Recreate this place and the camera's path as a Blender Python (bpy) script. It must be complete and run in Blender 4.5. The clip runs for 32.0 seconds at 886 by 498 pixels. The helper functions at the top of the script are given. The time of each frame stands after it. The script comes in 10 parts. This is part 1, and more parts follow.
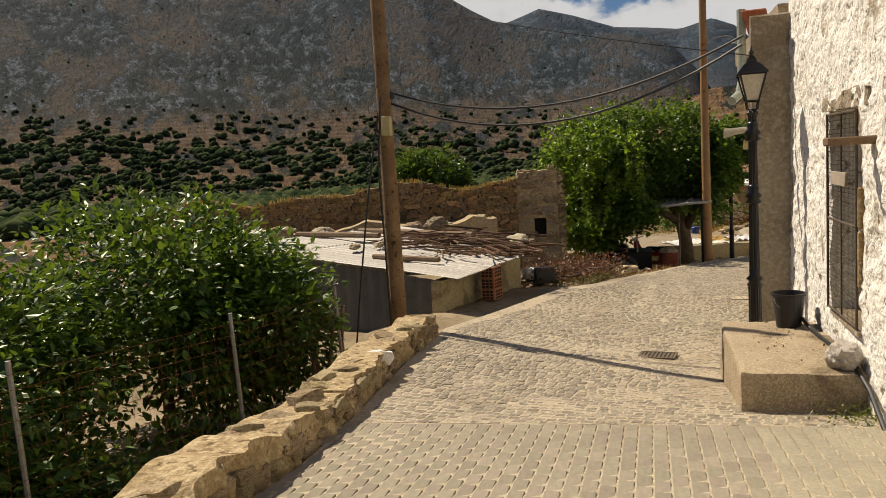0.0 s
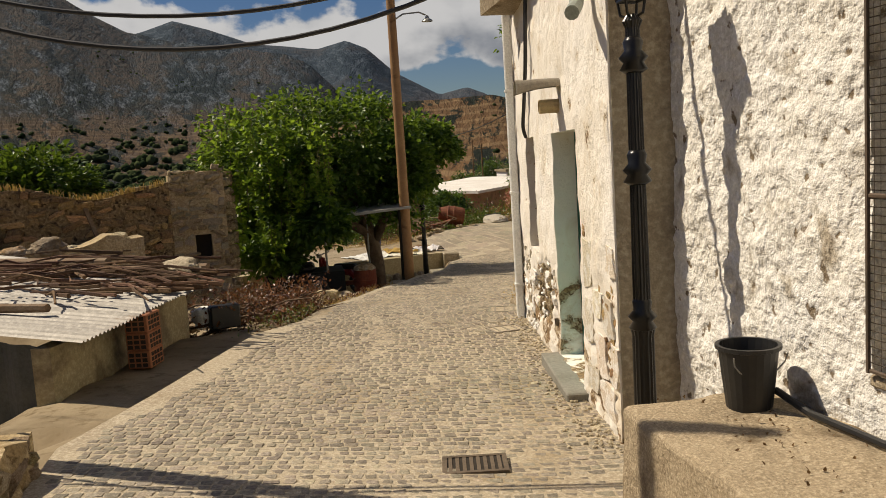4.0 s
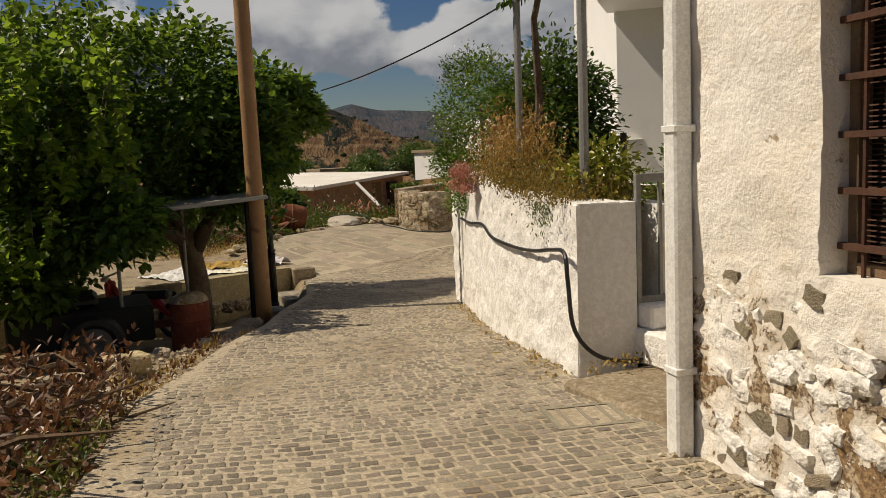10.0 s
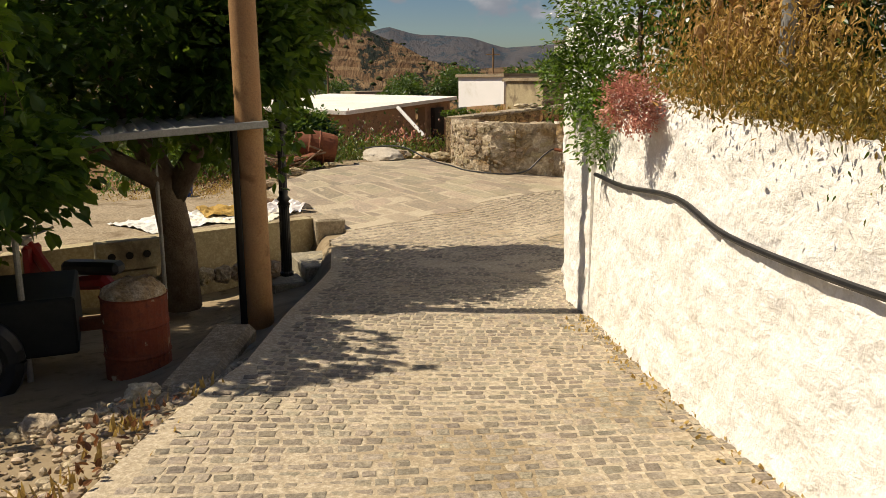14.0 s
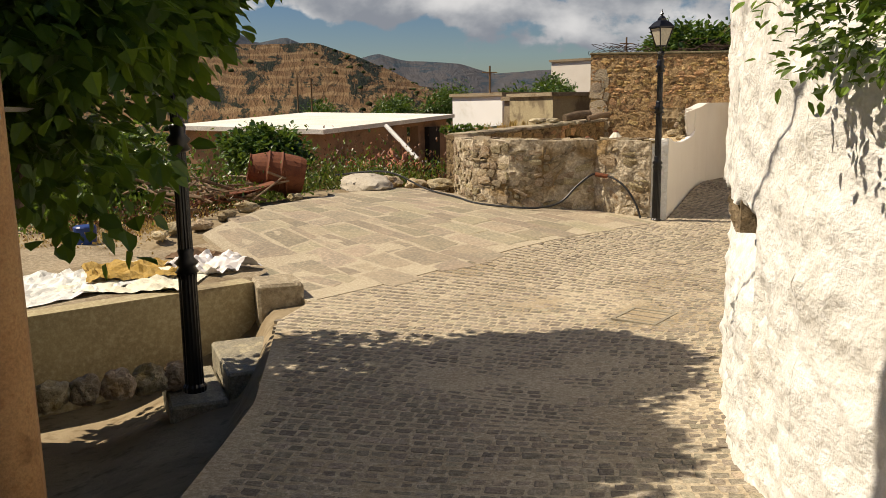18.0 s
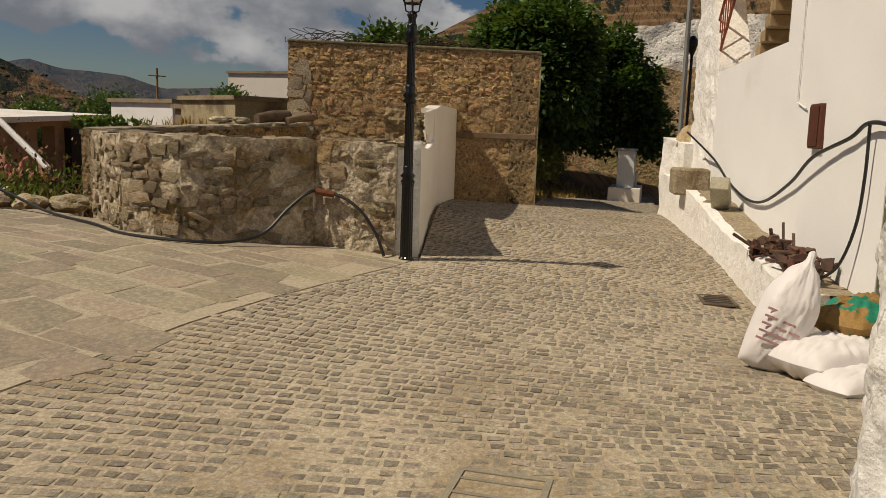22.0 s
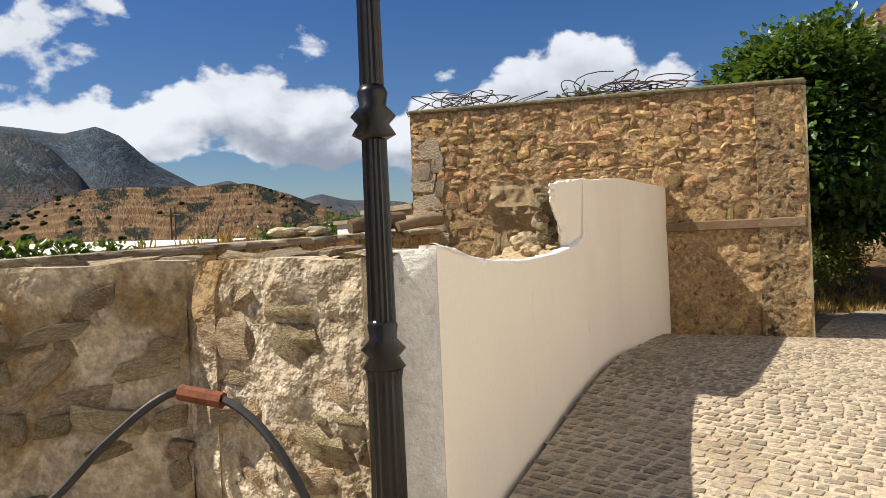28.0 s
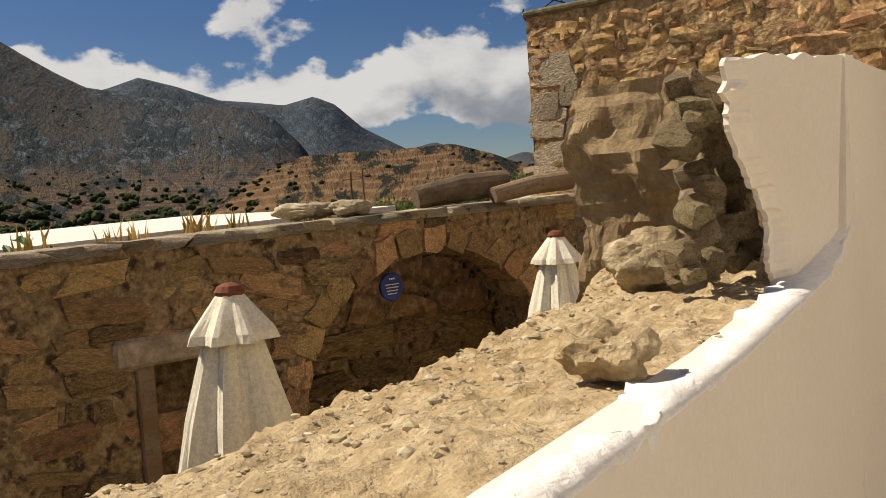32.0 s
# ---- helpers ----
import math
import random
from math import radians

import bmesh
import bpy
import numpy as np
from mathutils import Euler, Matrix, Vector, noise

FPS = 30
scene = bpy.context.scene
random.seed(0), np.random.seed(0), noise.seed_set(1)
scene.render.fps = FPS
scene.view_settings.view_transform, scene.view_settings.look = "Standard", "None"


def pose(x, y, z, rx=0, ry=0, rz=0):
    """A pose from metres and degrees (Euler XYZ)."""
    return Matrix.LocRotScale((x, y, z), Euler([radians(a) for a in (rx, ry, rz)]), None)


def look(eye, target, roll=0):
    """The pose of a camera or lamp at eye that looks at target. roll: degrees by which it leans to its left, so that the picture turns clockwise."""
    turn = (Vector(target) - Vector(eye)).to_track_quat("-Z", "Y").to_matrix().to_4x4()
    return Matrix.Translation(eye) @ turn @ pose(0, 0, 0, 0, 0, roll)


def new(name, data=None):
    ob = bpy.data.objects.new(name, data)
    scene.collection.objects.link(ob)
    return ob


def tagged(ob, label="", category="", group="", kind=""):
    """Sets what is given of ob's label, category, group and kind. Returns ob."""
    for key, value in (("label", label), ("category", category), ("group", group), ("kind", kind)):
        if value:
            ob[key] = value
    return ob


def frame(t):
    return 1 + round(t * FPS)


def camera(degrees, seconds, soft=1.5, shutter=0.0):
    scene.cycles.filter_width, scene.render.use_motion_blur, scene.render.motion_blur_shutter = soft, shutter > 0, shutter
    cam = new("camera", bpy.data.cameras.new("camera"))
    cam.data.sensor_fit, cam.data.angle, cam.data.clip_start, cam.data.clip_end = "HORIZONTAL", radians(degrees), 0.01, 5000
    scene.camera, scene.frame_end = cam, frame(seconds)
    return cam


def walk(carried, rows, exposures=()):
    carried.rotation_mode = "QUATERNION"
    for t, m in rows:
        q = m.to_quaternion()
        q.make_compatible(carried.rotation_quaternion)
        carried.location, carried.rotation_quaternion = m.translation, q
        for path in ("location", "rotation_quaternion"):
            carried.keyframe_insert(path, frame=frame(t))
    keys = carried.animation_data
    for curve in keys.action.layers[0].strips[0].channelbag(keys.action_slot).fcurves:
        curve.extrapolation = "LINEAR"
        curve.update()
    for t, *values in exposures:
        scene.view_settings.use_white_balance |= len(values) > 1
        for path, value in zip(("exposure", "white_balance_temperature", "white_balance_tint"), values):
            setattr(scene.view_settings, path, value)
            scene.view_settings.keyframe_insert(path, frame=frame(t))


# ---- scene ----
cam = camera(56.8, 32.0, soft=0.85)
PATH = [
    (0, (1.475, -0.626, 1.235), (0.982, 1.3, 1.021), -3.2),
    (0.5, (1.318, -0.057, 1.172), (1.009, 1.904, 0.932), -3.8),
    (1, (1.195, 0.506, 1.087), (1.013, 2.483, 0.847), -3.8),
    (1.5, (1.011, 1.099, 1.047), (0.946, 3.085, 0.819), -3.3),
    (2, (0.922, 1.643, 1.018), (0.966, 3.633, 0.819), -3.2),
    (2.5, (0.814, 2.245, 0.975), (0.99, 4.228, 0.785), -3.6),
    (3, (0.728, 2.831, 0.899), (1.007, 4.803, 0.72), -3.8),
    (3.5, (0.601, 3.401, 0.867), (0.929, 5.363, 0.667), -3.7),
    (5.5, (0.374, 5.729, 0.685), (0.743, 7.678, 0.43), -3.3),
    (6, (0.304, 6.308, 0.629), (0.715, 8.248, 0.373), -3.0),
    (6.5, (0.323, 6.961, 0.565), (0.778, 8.894, 0.328), -3.2),
    (7, (0.261, 7.536, 0.535), (0.794, 9.451, 0.318), -3.7),
    (7.5, (0.298, 8.133, 0.467), (0.829, 10.054, 0.296), -4.4),
    (8, (0.258, 8.678, 0.417), (0.802, 10.597, 0.266), -3.9),
    (8.5, (0.363, 9.321, 0.342), (0.972, 11.216, 0.143), -3.9),
    (9, (0.394, 9.972, 0.29), (1.08, 11.836, 0.056), -4.5),
    (9.5, (0.47, 10.509, 0.268), (1.234, 12.343, 0.041), -3.3),
    (10, (0.59, 11.089, 0.253), (1.409, 12.898, 0.019), -2.5),
    (10.5, (0.737, 11.678, 0.243), (1.62, 13.454, -0.021), -1.9),
    (11, (0.874, 12.287, 0.215), (1.78, 14.044, -0.09), -0.8),
    (11.5, (1.007, 12.854, 0.227), (1.924, 14.6, -0.102), -0.2),
    (12, (1.112, 13.356, 0.226), (2.026, 15.103, -0.106), 1.1),
    (12.5, (1.241, 13.843, 0.202), (2.084, 15.628, -0.123), 0.3),
    (13, (1.406, 14.263, 0.164), (2.162, 16.087, -0.156), -0.3),
    (13.5, (1.636, 14.848, 0.123), (2.379, 16.669, -0.24), -0.6),
    (15.5, (2.353, 17.042, -0.008), (3.068, 18.858, -0.448), -0.1),
    (16, (2.574, 17.608, -0.069), (3.315, 19.417, -0.488), 0.2),
    (16.5, (2.766, 18.213, -0.115), (3.523, 20.018, -0.529), 0.3),
    (17, (2.965, 18.642, -0.158), (3.729, 20.448, -0.553), 0.4),
    (17.5, (3.134, 19.155, -0.19), (3.897, 20.968, -0.55), 0.3),
    (18, (3.333, 19.633, -0.258), (4.093, 21.451, -0.601), -0.8),
    (18.5, (3.535, 20.078, -0.283), (4.271, 21.905, -0.628), -1.0),
    (19, (3.764, 20.613, -0.332), (4.543, 22.42, -0.689), -0.1),
    (19.5, (3.976, 21.113, -0.388), (4.864, 22.867, -0.758), 0.7),
    (20, (4.173, 21.723, -0.438), (5.176, 23.418, -0.786), 0.7),
    (20.5, (4.382, 22.187, -0.473), (5.488, 23.82, -0.802), 1.1),
    (21, (4.618, 22.703, -0.53), (5.845, 24.253, -0.828), 1.5),
    (21.5, (4.961, 23.068, -0.589), (6.257, 24.565, -0.868), 1.9),
    (22, (5.357, 23.519, -0.673), (6.761, 24.914, -0.957), 1.9),
    (22.5, (5.748, 23.892, -0.749), (7.26, 25.169, -1.035), 1.4),
    (23, (6.1, 24.275, -0.77), (7.7, 25.445, -1.035), 0.9),
    (23.5, (6.479, 24.632, -0.797), (8.072, 25.814, -1.05), 0.3),
    (24, (6.769, 24.957, -0.794), (8.246, 26.292, -0.989), 0.3),
    (24.5, (7.052, 25.301, -0.79), (8.345, 26.82, -0.934), 0.0),
    (25, (7.391, 25.65, -0.794), (8.525, 27.29, -0.953), -1.2),
    (25.5, (7.719, 25.98, -0.773), (8.777, 27.67, -0.934), -1.2),
    (27.5, (9.508, 26.868, -0.752), (10.434, 28.64, -0.796), -2.5),
    (28, (9.928, 27.032, -0.766), (10.825, 28.819, -0.786), -2.5),
    (28.5, (10.477, 27.466, -0.741), (11.321, 29.279, -0.772), -4.4),
    (29, (10.856, 27.808, -0.744), (11.609, 29.66, -0.751), -5.1),
    (29.5, (11.105, 28.172, -0.735), (11.757, 30.062, -0.731), -5.0),
    (30, (11.329, 28.519, -0.739), (11.9, 30.436, -0.722), -4.2),
    (30.5, (11.555, 28.948, -0.699), (12.031, 30.89, -0.681), -4.5),
    (31, (11.755, 29.41, -0.661), (12.201, 31.36, -0.656), -4.8),
    (31.5, (12.007, 29.801, -0.656), (12.413, 31.759, -0.686), -4.8),
    (32, (12.155, 30.182, -0.656), (12.578, 32.134, -0.752), -4.0),
]
walk(cam, [(t, look(eye, target, roll)) for t, eye, target, roll in PATH], [(0, 0.25, 6500, 10), (2, 0.1, 6500, 10), (5, 0, 6500, 10), (7, -0.2, 6500, 10), (9, -0.15, 6500, 10), (11, -0.05, 6500, 10), (13, 0.38, 6500, 10), (16, 0.38, 6500, 10), (18.5, 0.36, 6500, 10), (20, -0.08, 6500, 10), (21, -0.15, 6500, 10), (22.5, -0.38, 6500, 10), (24, -0.4, 6500, 10), (25, -0.1, 6500, 10), (26.5, 0.4, 6150, 10), (28, 0.75, 5950, 10), (30, 0.6, 5850, 10), (31, 0.45, 5850, 10), (32, 0.35, 6600, 10)])

# ---- light ----
SUN_AZ = math.atan2(-2.13, 1.2)          # towards the sun, clockwise from +y
SUN_EL = radians(52)
SUN_DIR = Vector((math.sin(SUN_AZ) * math.cos(SUN_EL), math.cos(SUN_AZ) * math.cos(SUN_EL), math.sin(SUN_EL)))
SUN_POWER, SKY_POWER = 5.0, 0.0185
sun = new("sun", bpy.data.lights.new("sun", "SUN"))
sun.data.energy, sun.data.angle, sun.data.color = SUN_POWER, radians(0.53), (1.0, 0.865, 0.68)
sun.rotation_euler = SUN_DIR.to_track_quat("Z", "Y").to_euler()
sun.location = (0, 0, 60)


class Nodes:
    """A short way to write node trees."""

    def __init__(self, tree):
        self.tree = tree
        tree.nodes.clear()

    def add(self, kind, *links, **values):
        n = self.tree.nodes.new(kind)
        for key, value in values.items():
            n.inputs[key.replace("_", " ")].default_value = value
        for src, key in links:
            self.tree.links.new(src, n.inputs[key])
        return n

    def math(self, op, a, b=0.0, clamp=False):
        n = self.tree.nodes.new("ShaderNodeMath")
        n.operation, n.use_clamp = op, clamp
        for i, v in enumerate((a, b)):
            if isinstance(v, (int, float)):
                n.inputs[i].default_value = v
            else:
                self.tree.links.new(v, n.inputs[i])
        return n.outputs[0]

    def noise(self, vec, scale, detail=4.0, rough=0.55, dist=0.0):
        n = self.add("ShaderNodeTexNoise", Scale=scale, Detail=detail, Roughness=rough, Distortion=dist)
        if vec is not None:
            self.tree.links.new(vec, n.inputs["Vector"])
        return n.outputs["Fac"]

    def ramp(self, fac, lo, hi):
        n = self.tree.nodes.new("ShaderNodeMapRange")
        n.interpolation_type = "SMOOTHSTEP"
        n.inputs["From Min"].default_value, n.inputs["From Max"].default_value = lo, hi
        self.tree.links.new(fac, n.inputs["Value"])
        return n.outputs["Result"]

    def mix(self, fac, a, b, mode="MIX"):
        n = self.tree.nodes.new("ShaderNodeMix")
        n.data_type, n.blend_type = "RGBA", mode
        for v, key in ((fac, 0), (a, 6), (b, 7)):
            if isinstance(v, (int, float)):
                n.inputs[key].default_value = v
            elif isinstance(v, tuple):
                n.inputs[key].default_value = (*v, 1)
            else:
                self.tree.links.new(v, n.inputs[key])
        return n.outputs[2]


world = bpy.data.worlds.new("world")
scene.world = world
world.use_nodes = True
N = Nodes(world.node_tree)
sky = N.tree.nodes.new("ShaderNodeTexSky")
sky.sky_type, sky.sun_disc = "NISHITA", False
sky.sun_elevation, sky.sun_rotation, sky.altitude = SUN_EL, SUN_AZ, 300
sky.air_density, sky.dust_density, sky.ozone_density = 1.0, 0.8, 1.8
where = N.add("ShaderNodeTexCoord").outputs["Generated"]
shift = N.add("ShaderNodeVectorMath", (where, 0))
shift.operation = "MULTIPLY"
shift.inputs[1].default_value = (1.0, 1.0, 1.5)
moved = N.add("ShaderNodeVectorMath", (shift.outputs[0], 0))
moved.inputs[1].default_value = (3.35, 1.1, 0.27)
puff = N.noise(moved.outputs[0], 5.4, 10.0, 0.52, 0.1)
below = N.add("ShaderNodeVectorMath", (moved.outputs[0], 0))
below.inputs[1].default_value = (-0.01, 0.005, 0.05)
under = N.noise(below.outputs[0], 5.4, 6.0, 0.5, 0.1)
height = N.add("ShaderNodeSeparateXYZ", (where, 0)).outputs["Z"]
axes = N.add("ShaderNodeSeparateXYZ", (where, 0)).outputs
bearing = N.math("ARCTAN2", axes["X"], axes["Y"])
bank = N.math("MULTIPLY", N.ramp(height, 0.085, 0.125), N.math("SUBTRACT", 1.0, N.ramp(height, 0.15, 0.27)))
west = N.math("SUBTRACT", 1.0, N.ramp(bearing, 0.20, 0.36))
field = N.math("ADD", puff, N.math("SUBTRACT", N.math("MULTIPLY", bank, N.math("ADD", N.math("MULTIPLY", west, 0.085), 0.09)), 0.085))
cover = N.ramp(field, 0.497, 0.54)
shade = N.math("MULTIPLY", N.ramp(N.math("SUBTRACT", under, N.math("MULTIPLY", puff, 0.4)), 0.22, 0.42), N.math("SUBTRACT", 1.0, N.math("MULTIPLY", N.ramp(height, 0.12, 0.24), 0.75)))
cloud = N.mix(shade, (29.0, 28.5, 28.0), (10.5, 11.3, 12.8))
deep = N.add("ShaderNodeHueSaturation", (sky.outputs[0], "Color"), Hue=0.512, Saturation=1.36, Value=2.4)
out = N.add("ShaderNodeBackground", (N.mix(cover, deep.outputs[0], cloud), 0), Strength=SKY_POWER)
N.add("ShaderNodeOutputWorld", (out.outputs[0], 0))

# ---- materials ----


def surface(name, colours, scale=4.0, fine=40.0, rough=0.85, bump=0.15, bump_scale=None, vary=0.0, stain=None, stain_scale=0.8,
            stain_at=(0.5, 0.65), metal=0.0, island=False, spec=0.3, dots=None, detail=5.0, grit=0.4, relief=0.02, pits=None):
    """A matt surface: two or three colours by two noises, stains of a third, grain in the relief. vary: lightness that differs from piece to piece."""
    if max(colours[0]) < 0.66:               # everything but fresh whitewash is a darker, more saturated stuff
        darker = lambda c: (c[0] * 0.74, c[1] * 0.72, c[2] * 0.68)
        colours = [darker(c) for c in colours]
        stain = stain and darker(stain)
        pits = pits and (darker(pits[0]), pits[1], pits[2])
    m = bpy.data.materials.new(name)
    m.use_nodes = True
    n = Nodes(m.node_tree)
    vec = n.add("ShaderNodeTexCoord").outputs["Object"]
    if vary:
        info = n.add("ShaderNodeNewGeometry").outputs["Random Per Island"] if island else n.add("ShaderNodeObjectInfo").outputs["Random"]
        off = n.add("ShaderNodeVectorMath", (vec, 0))
        n.tree.links.new(n.math("MULTIPLY", info, 57.0), off.inputs[1])
        vec2 = off.outputs[0]
    else:
        geo = n.add("ShaderNodeNewGeometry").outputs["Position"]
        vec2 = geo
    big = n.noise(vec2, scale, detail)
    grain = n.noise(vec2, fine, 6.0, 0.6)
    c = n.mix(n.ramp(big, 0.36, 0.64), colours[0], colours[1])
    if len(colours) > 2:
        c = n.mix(n.ramp(grain, 0.45, 0.7), c, colours[2])
    if stain:
        c = n.mix(n.ramp(n.noise(vec2, stain_scale, 6.0, 0.6, 0.4), *stain_at), c, stain)
    if dots:
        c = n.mix(n.ramp(n.noise(vec2, dots[1], 2.0), 0.62, 0.68), c, dots[0])
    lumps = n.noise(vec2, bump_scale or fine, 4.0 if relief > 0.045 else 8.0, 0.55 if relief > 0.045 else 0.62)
    # pits: a second colour in the low spots of the bump noise
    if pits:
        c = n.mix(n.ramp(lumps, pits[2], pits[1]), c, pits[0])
    hsv = n.add("ShaderNodeHueSaturation", (c, "Color"))
    speck = n.ramp(n.noise(vec2, fine * 2.6, 4.0, 0.7), 0.3, 0.7)
    value = n.math("ADD", n.math("MULTIPLY", n.math("ADD", n.ramp(grain, 0.32, 0.68), speck), 0.5 * grit), 1 - 0.55 * grit)
    if vary:
        value = n.math("MULTIPLY", value, n.math("ADD", n.math("MULTIPLY", info, 2 * vary), 1 - vary))
        n.tree.links.new(n.math("ADD", n.math("MULTIPLY", n.math("FRACT", n.math("MULTIPLY", info, 7.31)), 0.03), 0.485), hsv.inputs["Hue"])
    n.tree.links.new(value, hsv.inputs["Value"])
    b = n.add("ShaderNodeBump", (lumps, "Height"), Strength=bump, Distance=relief)
    p = n.add("ShaderNodeBsdfPrincipled", (hsv.outputs[0], "Base Color"), (b.outputs[0], "Normal"), Roughness=rough, Metallic=metal)
    p.inputs["Specular IOR Level"].default_value = spec
    n.add("ShaderNodeOutputMaterial", (p.outputs[0], 0))
    return m


def leafy(name, dark, light, rough=0.38, spread=0.5, through_by=0.24):
    """Leaves: each its own green, with some light through them."""
    m = bpy.data.materials.new(name)
    m.use_nodes = True
    n = Nodes(m.node_tree)
    rnd = n.add("ShaderNodeNewGeometry").outputs["Random Per Island"]
    c = n.mix(n.ramp(rnd, 0.5 - spread, 0.5 + spread), dark, light)
    p = n.add("ShaderNodeBsdfPrincipled", (c, "Base Color"), Roughness=rough)
    p.inputs["Specular IOR Level"].default_value = 0.4 if rough < 0.9 else 0.0
    warm = n.mix(0.4, c, (0.30, 0.42, 0.03) if dark[1] > dark[0] else light)
    t = n.add("ShaderNodeBsdfTranslucent", (warm, 0))
    s = n.add("ShaderNodeMixShader", (p.outputs[0], 1), (t.outputs[0], 2), Fac=through_by)
    n.add("ShaderNodeOutputMaterial", (s.outputs[0], 0))
    return m


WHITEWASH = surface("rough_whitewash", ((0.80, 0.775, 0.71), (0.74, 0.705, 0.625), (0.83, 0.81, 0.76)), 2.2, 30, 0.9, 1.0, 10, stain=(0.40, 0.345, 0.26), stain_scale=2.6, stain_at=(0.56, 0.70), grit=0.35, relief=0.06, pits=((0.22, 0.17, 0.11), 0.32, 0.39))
WHITEWASH_CLEAN = surface("limewashed_stone", ((0.84, 0.82, 0.77), (0.80, 0.77, 0.70), (0.85, 0.84, 0.81)), 1.6, 24, 0.9, 1.0, 9, stain=(0.66, 0.55, 0.38), stain_scale=0.9, stain_at=(0.6, 0.8), grit=0.2, relief=0.036, pits=((0.60, 0.54, 0.44), 0.27, 0.34))
WHITE_SMOOTH = surface("smooth_white_render", ((0.82, 0.815, 0.79), (0.80, 0.795, 0.765)), 0.8, 60, 0.85, 0.08, grit=0.08, stain=(0.62, 0.60, 0.52), stain_scale=0.6, stain_at=(0.56, 0.8))
CREAM = surface("cream_render", ((0.76, 0.71, 0.62), (0.73, 0.675, 0.585)), 0.9, 50, 0.85, 0.08, stain=(0.67, 0.61, 0.51), stain_scale=0.7, stain_at=(0.55, 0.85), grit=0.07)
GREY_PLASTER = surface("greyish_old_plaster", ((0.47, 0.41, 0.30), (0.39, 0.33, 0.24), (0.54, 0.48, 0.37)), 1.8, 22, 0.92, 0.6, grit=0.5, stain=(0.3, 0.25, 0.17), stain_scale=0.9)
PEACH = surface("peach_render", ((0.72, 0.56, 0.38), (0.68, 0.52, 0.35)), 1.0, 40, 0.85, 0.1)
CONCRETE = surface("weathered_concrete", ((0.43, 0.35, 0.235), (0.35, 0.285, 0.19), (0.48, 0.42, 0.32)), 2.0, 26, 0.9, 0.6, stain=(0.20, 0.145, 0.08), stain_scale=1.6, stain_at=(0.52, 0.72), grit=0.6, relief=0.03)
RENDER_YELLOW = surface("yellowed_render", ((0.52, 0.45, 0.28), (0.46, 0.39, 0.24), (0.56, 0.5, 0.34)), 1.4, 24, 0.9, 0.2, stain=(0.25, 0.2, 0.13), stain_scale=1.0)
EARTH = surface("dry_earth", ((0.30, 0.20, 0.10), (0.38, 0.27, 0.15), (0.44, 0.34, 0.21)), 0.9, 9, 0.95, 1.0, grit=0.8, relief=0.12, stain=(0.20, 0.17, 0.07), stain_scale=0.5)
MORTAR = surface("sandy_joints", ((0.60, 0.52, 0.385), (0.53, 0.45, 0.33), (0.64, 0.575, 0.455)), 1.2, 35, 0.95, 0.6, grit=0.6, stain=(0.40, 0.32, 0.20), stain_scale=0.6, stain_at=(0.52, 0.7))
DARK_RUBBLE = surface("brown_rotten_rubble", ((0.30, 0.23, 0.14), (0.20, 0.145, 0.085), (0.36, 0.28, 0.18)), 5.0, 30, 0.95, 1.0, 14, grit=0.7, relief=0.04, pits=((0.06, 0.045, 0.03), 0.34, 0.46))
PALESTONE_GREY = surface("pale_grey_stone", ((0.65, 0.62, 0.55), (0.58, 0.54, 0.47), (0.65, 0.63, 0.58)), 4.0, 30, 0.92, 0.8, vary=0.1, grit=0.4, relief=0.02)
DEAD = leafy("dead_leaf", (0.10, 0.055, 0.02), (0.20, 0.12, 0.05))
SETT = surface("grey_sett_stone", ((0.315, 0.28, 0.225), (0.40, 0.35, 0.265), (0.35, 0.32, 0.265)), 6.0, 40, 0.75, 0.5, vary=0.29, island=True, grit=0.9, stain=(0.52, 0.45, 0.33), stain_scale=5.0, stain_at=(0.54, 0.68))
PAVER = surface("concrete_paver", ((0.40, 0.36, 0.28), (0.35, 0.315, 0.25)), 3.0, 40, 0.85, 0.2, vary=0.12)
FLAG = surface("flagstone", ((0.44, 0.375, 0.272), (0.36, 0.322, 0.243), (0.48, 0.415, 0.305)), 2.6, 26, 0.75, 0.7, 9, vary=0.17, grit=0.45, relief=0.012)
FIELDSTONE = surface("brown_fieldstone", ((0.42, 0.28, 0.125), (0.32, 0.235, 0.135), (0.47, 0.36, 0.20)), 3.0, 16, 0.92, 1.0, vary=0.40, grit=0.8, relief=0.035, stain=(0.22, 0.16, 0.09), stain_scale=4)
GREYSTONE = surface("grey_limestone", ((0.57, 0.46, 0.30), (0.48, 0.40, 0.28), (0.63, 0.55, 0.41)), 3.0, 14, 0.92, 1.0, vary=0.32, grit=0.7, relief=0.04, stain=(0.40, 0.29, 0.14), stain_scale=3)
PALESTONE = surface("pale_limestone", ((0.55, 0.47, 0.33), (0.50, 0.43, 0.31), (0.62, 0.55, 0.42)), 3.0, 14, 0.92, 1.0, vary=0.28, grit=0.6, relief=0.035)
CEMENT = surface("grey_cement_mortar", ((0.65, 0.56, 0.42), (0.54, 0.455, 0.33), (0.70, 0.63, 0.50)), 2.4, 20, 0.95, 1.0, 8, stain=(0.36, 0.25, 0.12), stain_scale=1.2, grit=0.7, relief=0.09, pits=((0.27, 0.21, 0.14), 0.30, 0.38))
